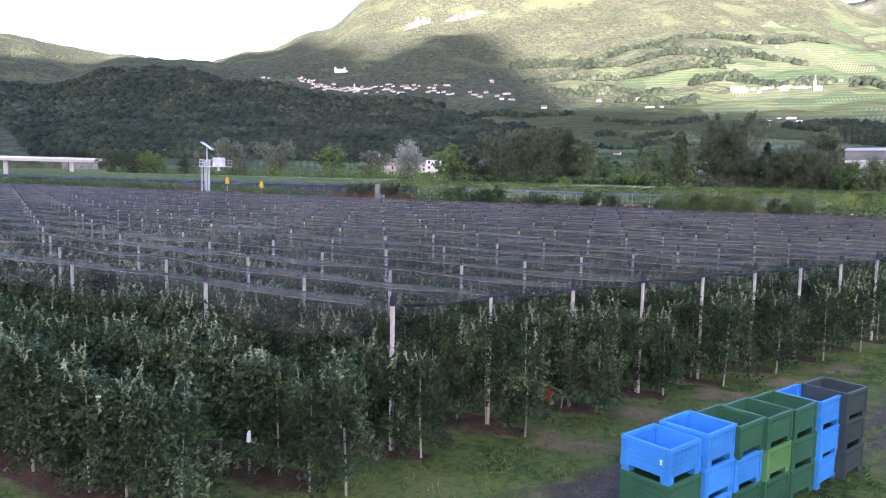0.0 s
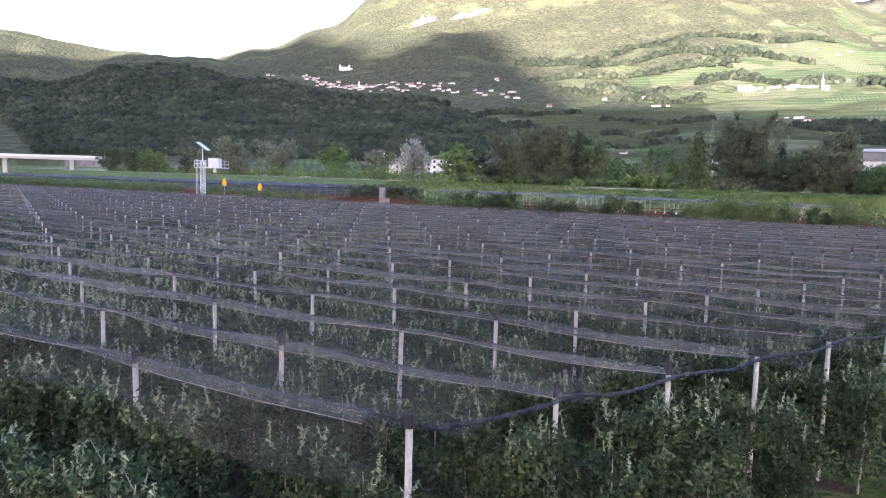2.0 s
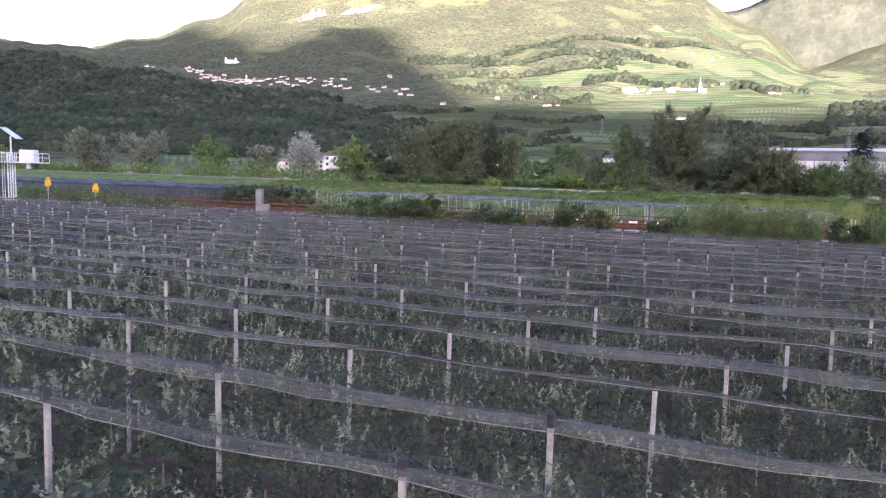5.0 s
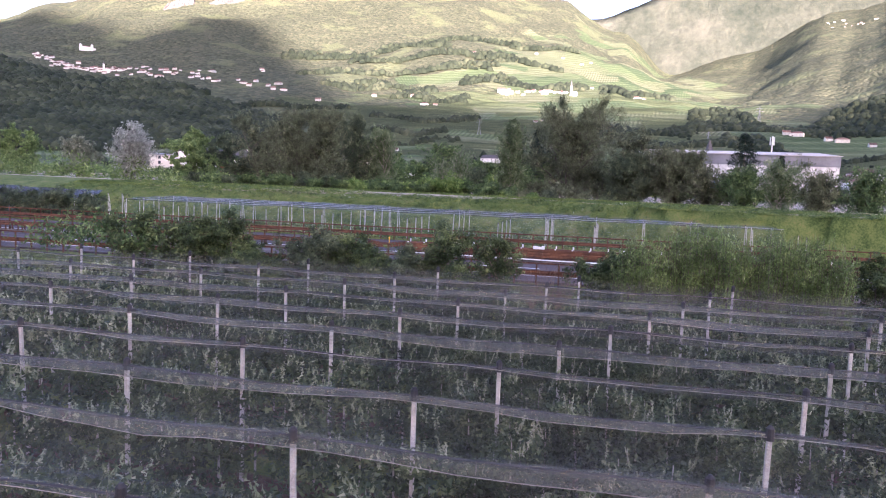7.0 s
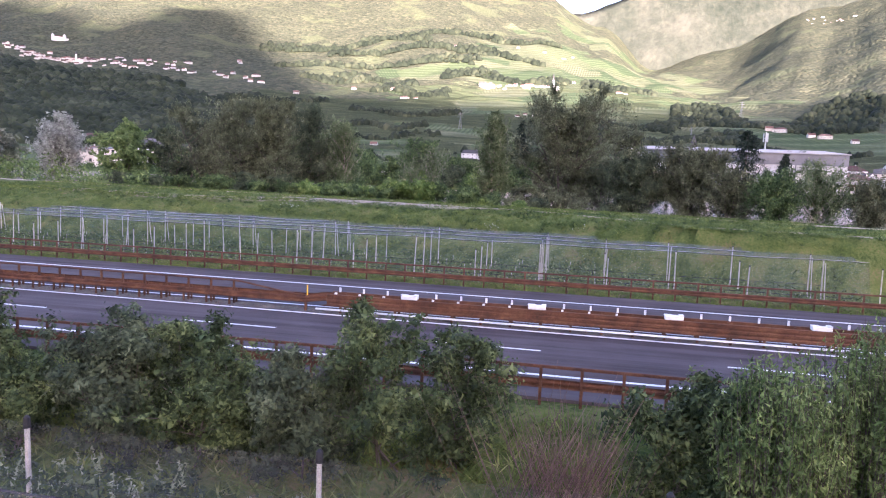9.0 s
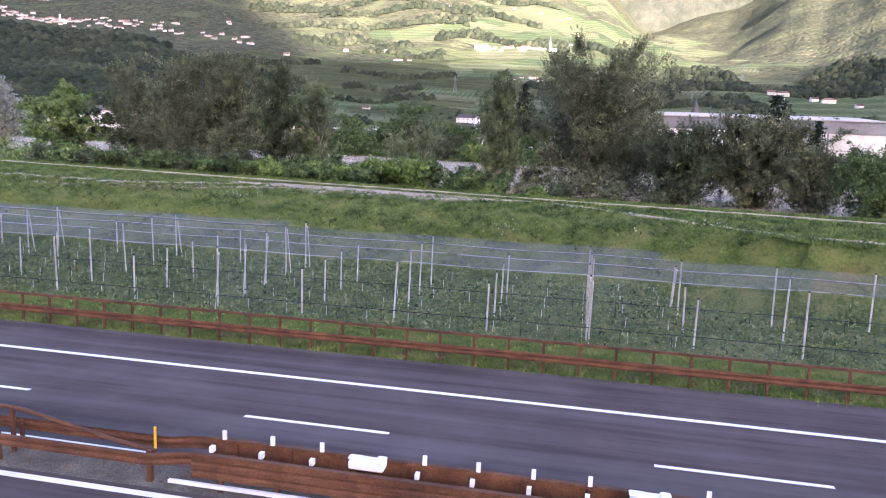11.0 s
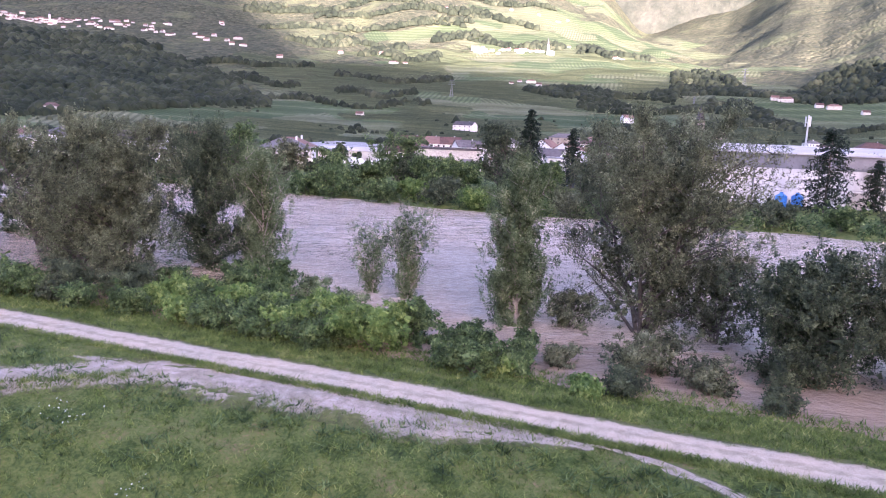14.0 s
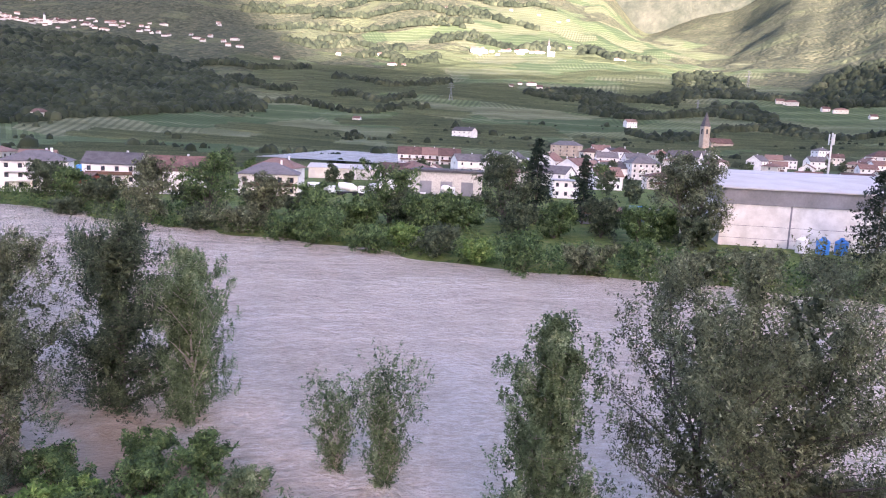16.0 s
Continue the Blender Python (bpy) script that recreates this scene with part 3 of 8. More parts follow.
def guardrail(y, x0, x1, face, label, step=1.333, top=1.2):
    g = thing("guardrail", label, "guardrail", pose(0, y, 0))
    bm = bmesh.new()
    prof = [(u * -face, v + 0.55) for u, v in W_BEAM]
    along(bm, prof, [(x0, face * 0.14, 0), (x1, face * 0.14, 0)])
    bmesh.ops.recalc_face_normals(bm, faces=bm.faces)
    part("beam", bm, M_CORTEN, g)
    bm = bmesh.new()
    box(bm, x0, -0.05, top - 0.1, x1, 0.05, top)
    bmesh.ops.bevel(bm, geom=list(bm.edges), offset=0.02, segments=2, affect="EDGES")
    part("top_rail", bm, M_CORTEN, g)
    bm = bmesh.new()
    box(bm, -0.05, -0.03, -0.35, 0.05, 0.03, top - 0.09)
    box(bm, -0.04, 0.03 * face, 0.45, 0.04, 0.13 * face, 0.66)
    post = as_mesh("post", bm)
    post.materials.append(M_CORTEN)
    n = int((x1 - x0) / step)
    near = [i for i in range(n) if -70 < x0 + i * step < 75]
    for i in near:
        part("post", post, None, g).location = (x0 + (i + 0.5) * step, 0, 0)
    bm = bmesh.new()
    for i in range(n):
        if i not in near:
            x = x0 + (i + 0.5) * step
            box(bm, x - 0.05, -0.03, -0.35, x + 0.05, 0.03, top - 0.09)
    tagged(part("far_posts", bm, M_CORTEN, g), kind="stuff")
    return g


guardrail(7.3, -420, 300, -1, "rust-brown weathered steel guardrail with a top rail")
guardrail(-15.65, -420, 300, 1, "rust-brown weathered steel guardrail before the bushes")

# ---------------------------------------------------------------- dike track and water
def track_material(name, strip, bare, stops=((0.28, (0.26, 0.21, 0.155)), (0.45, (0.49, 0.405, 0.295)), (0.7, (0.66, 0.56, 0.425)))):
    """Gravel that breaks up into grass towards its edges and along a middle strip."""
    m, n, l, b = nodes_of(name)
    pos = n.new("ShaderNodeNewGeometry").outputs["Position"]
    at = n.new("ShaderNodeAttribute")
    at.attribute_name = "across"
    broad, mid, grit = noise_node(n, l, 0.35, 4, 0.6, pos), noise_node(n, l, 1.6, 5, 0.65, pos), noise_node(n, l, 16.0, 4, 0.7, pos)
    pebble = n.new("ShaderNodeTexVoronoi")
    pebble.inputs["Scale"].default_value = 14.0
    l.new(pos, pebble.inputs["Vector"])
    f = math_node(n, l, "ADD", math_node(n, l, "MULTIPLY", mid.outputs[0], 0.5), math_node(n, l, "MULTIPLY", grit.outputs[0], 0.5))
    stone = ramp_node(n, l, f, stops)
    col = mix_node(n, l, stone.outputs[0], tuple(c * 0.6 for c in stops[0][1]), math_node(n, l, "MULTIPLY", math_node(n, l, "LESS_THAN", pebble.outputs["Distance"], 0.22), 0.35))
    turf = ramp_node(n, l, mid.outputs[0], [(0.3, (0.06, 0.075, 0.028)), (0.6, (0.13, 0.145, 0.055)), (0.8, (0.22, 0.2, 0.1))])
    u = math_node(n, l, "ABSOLUTE", at.outputs["Fac"])
    ragged = math_node(n, l, "ADD", math_node(n, l, "MULTIPLY", math_node(n, l, "SUBTRACT", mid.outputs[0], 0.5), 0.9), math_node(n, l, "MULTIPLY", math_node(n, l, "SUBTRACT", grit.outputs[0], 0.5), 0.7))
    ragged = math_node(n, l, "ADD", ragged, math_node(n, l, "MULTIPLY", math_node(n, l, "SUBTRACT", broad.outputs[0], 0.5), bare))
    edge = ramp_node(n, l, math_node(n, l, "ADD", u, ragged), [(0.6, (0, 0, 0)), (0.8, (1, 1, 1))])
    crest = ramp_node(n, l, math_node(n, l, "ADD", u, math_node(n, l, "MULTIPLY", ragged, 0.7)), [(0.02, (strip, strip, strip)), (0.22, (0, 0, 0))])
    col = mix_node(n, l, col, turf.outputs[0], edge.outputs[0])
    col = mix_node(n, l, col, turf.outputs[0], crest.outputs[0])
    l.new(col, b.inputs["Base Color"])
    b.inputs["Roughness"].default_value = 0.95
    b.inputs["Specular IOR Level"].default_value = 0.1
    k = n.new("ShaderNodeBump")
    k.inputs["Strength"].default_value, k.inputs["Distance"].default_value = 0.8, 0.06
    l.new(grit.outputs[0], k.inputs["Height"])
    l.new(k.outputs[0], b.inputs["Normal"])
    return m


def ribbon(path, width, lift, seed=1):
    """A track of that width with a margin of turf on either side; the edges sink into the ground."""
    g = np.random.default_rng(seed)
    V, F = [], []
    pts = np.array(path, float)
    d = np.gradient(pts, axis=0)
    nrm = np.stack([-d[:, 1], d[:, 0]], -1) / np.linalg.norm(d, axis=1)[:, None]
    us = np.linspace(-1, 1, 13)
    half = width * 0.5 / 0.66
    for i, (p, q) in enumerate(zip(pts, nrm)):
        s = half * (1 + 0.1 * math.sin(i * 0.13 + seed) + 0.06 * math.sin(i * 0.41)) * (0.15 + 0.85 * min(1, i / 14, (len(pts) - 1 - i) / 14))
        for u in us:
            x, y = p + q * u * s
            V.append((x, y, float(near_ground(x, y)) + lift * (1 - 0.75 * u * u) - (0.035 if 0.28 < abs(u) < 0.5 else 0)))
    k = len(us)
    for i in range(len(pts) - 1):
        for j in range(k - 1):
            a = i * k + j
            F.append((a, a + 1, a + k + 1, a + k))
    me = mesh_of("gravel_track", V, F, True)
    me.attributes.new("across", "FLOAT", "POINT").data.foreach_set("value", np.tile(us, len(pts)).astype(np.float32))
    return me


M_TRACK, M_SPUR = track_material("track_gravel", 0.3, 0.1), track_material("spur_gravel", 0.3, 1.7, ((0.28, (0.17, 0.14, 0.105)), (0.47, (0.38, 0.32, 0.255)), (0.7, (0.58, 0.5, 0.425))))
tx = np.arange(-300, 150, 0.6)
track = part("gravel_track", ribbon(np.stack([tx, levee_y(tx)], -1), 2.3, 0.09), M_TRACK)
tagged(track, "pale gravel track along the dike crest", "track", kind="structure")
bx = np.arange(-60, 6, 0.6)
by = np.maximum(shoulder_y(bx) + 0.9, levee_y(bx) - 2.5 - 0.8 * np.clip(-bx - 15, 0, 30))
by = np.convolve(np.pad(by, 6, mode="edge"), np.ones(13) / 13, "valid")
spur = part("gravel_track", ribbon(np.stack([bx, by], -1), 3.0, 0.06, 2), M_SPUR)
tagged(spur, "patchy gravel and grass forking off the dike track", "track", kind="structure")
bx = np.arange(5, 60, 0.6)
by = np.minimum(levee_y(bx) - 1.6, shoulder_y(bx) + 1.6 + 0.03 * bx)
by = np.convolve(np.pad(by, 6, mode="edge"), np.ones(13) / 13, "valid")
spur = part("gravel_track", ribbon(np.stack([bx, by], -1), 1.1, 0.05, 3), M_SPUR)
tagged(spur, "narrow worn track along the dike shoulder", "track", kind="structure")

bx = np.arange(-25, 3, 0.6)
apron = part("gravel_apron", ribbon(np.stack([bx, levee_y(bx) - 2.7 - 0.06 * np.clip(-bx - 5, 0, 20)], -1), 2.6, 0.055, 5), M_SPUR)
tagged(apron, "bare gravel apron where the tracks fork", "track", kind="structure")
wx, wv = np.arange(-700, 420, 6.0), np.linspace(0, 1, 60)
WXg, WVg = np.meshgrid(wx, wv)
WYg = (levee_y(WXg) + 4) * (1 - WVg) + (far_shore_y(WXg) + 3) * WVg
wi = (np.arange(len(wv) - 1)[:, None] * len(wx) + np.arange(len(wx) - 1)[None]).ravel()
water = part("water", (np.stack([WXg, WYg, WXg * 0 + WATER_Z], -1).reshape(-1, 3), np.stack([wi, wi + 1, wi + 1 + len(wx), wi + len(wx)], -1), True), M_WATER)
tagged(water, "brown silty river in flood", "river", kind="structure")
# ---------------------------------------------------------------- leaves, trees, bushes
def mesh_np(name, V, F, mats=(), slot=None, smooth=False):
    """A mesh from arrays of equal-sided faces."""
    V, F = np.asarray(V, np.float32), np.asarray(F, np.int32)
    me = bpy.data.meshes.new(name)
    me.vertices.add(len(V))
    me.vertices.foreach_set("co", V.ravel())
    me.loops.add(F.size)
    me.loops.foreach_set("vertex_index", F.ravel())
    me.polygons.add(len(F))
    me.polygons.foreach_set("loop_start", np.arange(0, F.size, F.shape[1], dtype=np.int32))
    for m in mats:
        me.materials.append(m)
    if slot is not None:
        me.polygons.foreach_set("material_index", np.asarray(slot, np.int32))
    if smooth:
        me.polygons.foreach_set("use_smooth", np.ones(len(F), bool))
    me.update(calc_edges=True)
    return me


def leaf_quads(P, size, g, aspect=0.5, rise=0.0, out=None, up=0.3):
    """A pointed leaf at each point of P, its face turned outwards and to the sky; rise lifts the tips."""
    n = len(P)
    face = g.normal(0, 0.6, (n, 3)) + np.array([0, 0, up])
    if out is not None:
        face = face + out
    face /= np.linalg.norm(face, axis=1)[:, None] + 1e-9
    d = g.normal(size=(n, 3))
    d[:, 2] += rise * 1.6
    d -= (d * face).sum(1)[:, None] * face * (0.45 if rise > 0.5 else 0.85)
    d /= np.linalg.norm(d, axis=1)[:, None] + 1e-9
    s = np.cross(d, face)
    s /= np.linalg.norm(s, axis=1)[:, None] + 1e-9
    L = (np.asarray(size) * g.uniform(0.65, 1.3, n))[:, None]
    q = np.stack([P - d * L * 0.5, P + s * L * aspect * 0.5, P + d * L * 0.5, P - s * L * aspect * 0.5], 1)
    return q.reshape(-1, 3), np.arange(4 * n).reshape(n, 4)


def leaf_tris(P, size, g, aspect=0.5, rise=0.0, out=None, up=0.3):
    """The same with three-cornered leaves, for crowns that stay further off."""
    V, F = leaf_quads(P, size, g, aspect, rise, out, up)
    q = V.reshape(-1, 4, 3)
    mid = (q[:, 0] + q[:, 2]) / 2
    out = np.stack([q[:, 0] + q[:, 1] - mid, q[:, 0] + q[:, 3] - mid, q[:, 2]], 1)
    return out.reshape(-1, 3), np.arange(3 * len(q)).reshape(-1, 3)


def as_tris(v, f):
    return v, np.concatenate([f[:, [0, 1, 2]], f[:, [0, 2, 3]]])


def stack_meshes(parts):
    V, F, o = [], [], 0
    for v, f in parts:
        V.append(v)
        F.append(f + o)
        o += len(v)
    return np.concatenate(V), np.concatenate(F)


def stick(p, q, r0, r1, n=5):
    """A tapered twig as quads."""
    p, q = np.asarray(p, float), np.asarray(q, float)
    d = (q - p) / (np.linalg.norm(q - p) + 1e-9)
    a = np.cross(d, (0.31, 0.92, 0.23))
    a /= np.linalg.norm(a)
    b = np.cross(d, a)
    an = np.arange(n) * math.tau / n
    ring = np.cos(an)[:, None] * a + np.sin(an)[:, None] * b
    i = np.arange(n)
    return np.concatenate([p + ring * r0, q + ring * r1]), np.stack([i, (i + 1) % n, (i + 1) % n + n, i + n], -1)


def limbs(g, h, w, stems=1, bare=0.2, upright=0.5, levels=9, r=0.16, twigs=4, shape=""):
    """Stems and boughs of a tree of height h and width w at the origin: twigs, and the points that bear leaves."""
    sticks, tips = [], []
    for s in range(stems):
        base = np.array([g.normal(0, 0.1 * stems), g.normal(0, 0.1 * stems), -0.4])
        lean = g.normal(0, 0.1 + 0.3 * (stems > 1), 2) * w * 0.5
        pts = [base]
        for k in range(1, 6):
            f = k / 5
            pts.append(np.array([lean[0] * f + g.normal(0, 0.03 * h * 0.3), lean[1] * f + g.normal(0, 0.03 * h * 0.3), h * 0.93 * f * (1 if s == 0 else g.uniform(0.75, 1))]))
        for k in range(5):
            sticks.append(stick(pts[k], pts[k + 1], r * (1 - k * 0.18) / stems**0.4, r * (1 - (k + 1) * 0.18) / stems**0.4, 7))
        for b in range(levels):
            f = bare + (1 - bare) * (b + g.uniform(0, 1)) / levels
            i = min(int(f * 5), 4)
            p = pts[i] + (pts[i + 1] - pts[i]) * (f * 5 - i)
            a = g.uniform(0, math.tau)
            spread_w = w * 0.5 * math.sin(math.pi * min(1, 0.22 + f * 0.78)) ** 0.6 * g.uniform(0.7, 1.05)
            if shape == "column":
                spread_w = w * 0.5 * float(np.interp(f, (0, 0.12, 0.38, 0.7, 1), (0.4, 0.72, 1, 0.74, 0.14))) * g.uniform(0.65, 1.05)
            elif shape == "vase":
                spread_w = w * 0.5 * float(np.interp(f, (0, 0.35, 0.8, 1), (0.12, 0.5, 1, 0.55))) * g.uniform(0.6, 1.05)
            q = p + np.array([math.cos(a) * spread_w, math.sin(a) * spread_w, (0.1 + upright) * spread_w * g.uniform(0.6, 1.3)])
            m = p + (q - p) * 0.5 + np.array([0, 0, 0.06 * spread_w])
            sticks += [stick(p, m, r * 0.46 * (1.1 - f), r * 0.3 * (1.1 - f)), stick(m, q, r * 0.3 * (1.1 - f), 0.014, 4)]
            tips += [m, q, p + (q - p) * 0.75]
            for _ in range(twigs):
                t = p + (q - p) * g.uniform(0.25, 0.95)
                e = t + np.clip(g.normal(0, 1, 3), -1.6, 1.6) * (spread_w * 0.26 + 0.025 * h) + np.array([0, 0, 0.12 * spread_w])
                sticks.append(stick(t, e, r * 0.1, 0.008, 3))
                tips += [e, (t + e) / 2]
        tips.append(pts[-1])
    return sticks, np.array(tips)


def crown(g, tips, n, clump, size, h, aspect=0.5, rise=0.0, floor=0.0, shape=""):
    """Leaves gathered in round clumps at the twigs, larger ones deep inside."""
    rad = clump * g.uniform(0.35, 1.45, len(tips))
    if shape == "column":
        rad = rad * np.clip(1.3 - 0.85 * tips[:, 2] / h, 0.35, 1.2)
    i = g.choice(len(tips), n, p=rad**2 / (rad**2).sum())
    d = g.normal(0, 1, (n, 3))
    d /= np.linalg.norm(d, axis=1)[:, None]
    u = g.uniform(0, 1, n) ** 0.5
    P = tips[i] + d * (rad[i] * u)[:, None] * np.array([1, 1, 0.78])
    s = size * np.where(u < 0.45, 1.9, 1.0)
    keep = P[:, 2] > floor
    axis = P * np.array([1, 1, 0.25])
    out = d * 0.75 + axis / (np.linalg.norm(axis, axis=1)[:, None] + 0.3) * 0.7
    return leaf_tris(P[keep], s[keep], g, aspect, rise, out[keep])


def feathery(g, tips, n, reach, size, h, aspect, shape, floor):
    """Leaves strung along fine twigs that fan outwards and up from each bough, with a few broad dark ones deep inside."""
    per = 5 if shape else 7
    lift = {"column": 1.5, "vase": 1.3}.get(shape, 0.55)
    axis = tips - np.array([0, 0, 0.45]) * tips[:, 2:3]
    axis /= np.linalg.norm(axis, axis=1)[:, None] + 0.2
    way = np.repeat(axis, per, 0) * (0.45 if shape else 0.8) + g.normal(0, 0.5, (len(tips) * per, 3)) + np.array([0, 0, lift])
    way /= np.linalg.norm(way, axis=1)[:, None]
    root = np.repeat(tips, per, 0) + g.normal(0, 0.16, (len(tips) * per, 3)) * reach
    long = reach * g.uniform(0.5, 1.6, len(root))
    if shape == "column":
        long = long * np.clip(1.25 - 0.8 * root[:, 2] / h, 0.35, 1.1)
    i = g.choice(len(root), n, p=long / long.sum())
    t = g.uniform(-0.25, 1.0, n)
    P = root[i] + way[i] * (t * long[i])[:, None] + g.normal(0, 0.11 * reach + 0.02, (n, 3)) * (1.15 - np.clip(t, 0, 1))[:, None]
    keep = P[:, 2] > floor
    P, i = P[keep], i[keep]
    V, F = leaf_tris(P, size * g.choice([1.0, 1.0, 1.0, 0.7, 1.3], len(P)), g, aspect, 0.25 if shape else 0.0, way[i] * 0.1 + np.repeat(axis, per, 0)[i] * np.array([1.0, 1.0, 0.3]), -0.25)
    m = n // 20
    j = g.integers(0, len(tips), m)
    Q = tips[j] * np.array([0.55, 0.55, 0.9]) + g.normal(0, 0.22 * reach, (m, 3))
    Q = Q[Q[:, 2] > floor]
    W, G = leaf_tris(Q, size * 2.6, g, 0.6)
    return stack_meshes([(V, F), (W, G)])


def tree(name, label, x, y, z, h, w, leaf_mat, leaves, leaf, seed, stems=1, bare=0.2, upright=0.5, levels=10, clump=0.4, bark=None, group="", r=0.16, aspect=0.5, rise=0.0, category="tree"):
    g = np.random.default_rng(seed)
    t = thing(name, label, category, pose(x, y, z, 0, 0, g.uniform(0, 360)), group)
    shape = {"poplar_tree": "column", "young_willow": "vase"}.get(name, "")
    sticks, tips = limbs(g, h, w, stems, bare, upright, levels, r, 3 if category == "bush" else 4, shape)
    V, F = stack_meshes(sticks)
    part("trunk", mesh_np("trunk", V, F, (bark or M_BARK,), smooth=True), None, t)
    low = 0.05 if bare < 0.1 else h * bare * 0.6
    if name in ("willow_tree", "poplar_tree", "young_willow", "silver_willow", "alder_tree"):
        V, F = feathery(g, tips, leaves, clump * 1.15, leaf, h, aspect, shape, low)
    else:
        V, F = crown(g, tips, leaves, clump, leaf, h, aspect, rise, low, shape)
    part("crown", mesh_np("crown", V, F, (leaf_mat,)), None, t)
    return t


def conifer(name, label, x, y, z, h, w, leaf_mat, seed, tiers=16, per=9, group="", needles=22, taper=0.8):
    g = np.random.default_rng(seed)
    t = thing(name, label, "tree", pose(x, y, z, 0, 0, g.uniform(0, 360)), group)
    sticks, P = [stick((0, 0, -0.4), (0, 0, h), 0.02 * h, 0.01, 7)], []
    for i in range(tiers):
        f = 0.1 + 0.9 * i / tiers
        for k in range(per):
            a = g.uniform(0, math.tau)
            L = w * 0.5 * (1 - f) ** taper * g.uniform(0.6, 1.1) + 0.1
            p = np.array([0, 0, h * f + g.normal(0, 0.1)])
            q = p + np.array([math.cos(a) * L, math.sin(a) * L, -0.22 * L])
            sticks.append(stick(p, q, 0.03, 0.01, 4))
            u = g.uniform(0.15, 1, needles)[:, None]
            P.append(p + (q - p) * u + g.normal(0, 1, (needles, 3)) * np.array([0.16, 0.16, 0.12]) * (0.4 + L * 0.3))
    V, F = stack_meshes(sticks)
    part("trunk", mesh_np("trunk", V, F, (M_BARK,), smooth=True), None, t)
    V, F = leaf_tris(np.concatenate(P), 0.03 * h + 0.1, g, 0.45, -0.2)
    part("crown", mesh_np("crown", V, F, (leaf_mat,)), None, t)
    return t


M_WILLOW = leafy("willow_leaves", (0.036, 0.046, 0.024), (0.168, 0.188, 0.1), (0.45, 0.48, 0.29), 0.55, 0.75, 0.3)
M_POPLAR = leafy("poplar_leaves", (0.042, 0.066, 0.028), (0.16, 0.215, 0.1), (0.45, 0.51, 0.3), 0.5, 0.8, 0.3)
M_GREYWILLOW = leafy("grey_willow_leaves", (0.085, 0.1, 0.068), (0.23, 0.255, 0.175), (0.47, 0.5, 0.38), 0.6, 0.8)
M_SILVER = leafy("silver_leaves", (0.13, 0.14, 0.12), (0.32, 0.34, 0.29), (0.6, 0.62, 0.56), 0.6, 1.0)
M_DARKLEAF = leafy("dark_leaves", (0.026, 0.039, 0.022), (0.105, 0.135, 0.07), (0.27, 0.31, 0.17), 0.55, 0.75, 0.3)
M_BUSH = leafy("bush_leaves", (0.022, 0.044, 0.016), (0.09, 0.148, 0.05), (0.25, 0.33, 0.125), 0.5, 0.95)
M_ROADBUSH = leafy("roadside_leaves", (0.018, 0.032, 0.012), (0.068, 0.1, 0.036), (0.21, 0.26, 0.1), 0.5, 0.95)
M_SCRUB = leafy("willow_scrub_leaves", (0.042, 0.076, 0.023), (0.145, 0.215, 0.066), (0.33, 0.42, 0.15), 0.5, 0.95)
M_LIME = leafy("fresh_bush_leaves", (0.05, 0.105, 0.026), (0.14, 0.23, 0.058), (0.32, 0.41, 0.125), 0.5, 1.0)
M_NEEDLE = leafy("conifer_needles", (0.011, 0.02, 0.014), (0.028, 0.045, 0.028), (0.06, 0.085, 0.052), 0.6, 0.9)
M_DRY = leafy("dry_twigs", (0.09, 0.06, 0.05), (0.19, 0.135, 0.11), (0.3, 0.22, 0.17), 0.8, 1.0, 0.1)
M_FOREST = leafy("far_wood", (0.013, 0.02, 0.011), (0.036, 0.047, 0.025), (0.095, 0.104, 0.056), 0.8, 0.75, 0.0, 0.014)

# ---------------------------------------------------------------- apple orchard under hail net
ROW0, ROW_X, ROW_Y, BAY = (20.30, -86.70), 1.259, 2.744, 6.496
FIRST, LAST = -3, 22


def post_at(k, j):
    return ROW0[0] + ROW_X * k + BAY * j, ROW0[1] + ROW_Y * k


def row_end(k):
    return post_at(k, 2)[0]


def soil_strip(k, x0, x1, y):
    xs = np.arange(x0, x1, 0.6)
    us = np.linspace(-1, 1, 7)
    V, F = [], []
    for i, x in enumerate(xs):
        w = 0.85 * min(1.0, 0.35 + (x1 - x) * 0.5)
        for u in us:
            V.append((x, y + u * w, float(near_ground(x, y + u * w)) + 0.055 * (1 - u * u) + 0.006))
    n = len(us)
    for i in range(len(xs) - 1):
        for j in range(n - 1):
            F.append((i * n + j, i * n + n + j, i * n + n + 1 + j, i * n + 1 + j))
    me = mesh_of("soil_strip", V, F, True)
    me.attributes.new("across", "FLOAT", "POINT").data.foreach_set("value", np.tile(us, len(xs)).astype(np.float32))
    return me


M_ROWSOIL = track_material("row_soil", 0.0, 0.5, ((0.28, (0.035, 0.02, 0.014)), (0.5, (0.08, 0.05, 0.036)), (0.72, (0.17, 0.125, 0.085))))
for k in range(FIRST - 2, LAST + 1):
    xe = row_end(k) + (1.2 if k > -4 else 1.6)
    tagged(part("soil_strip", soil_strip(k, -60 if k < 8 else -30, xe, ROW0[1] + ROW_Y * k), M_ROWSOIL), "bare brown soil under a row of apple trees", "soil", kind="structure")

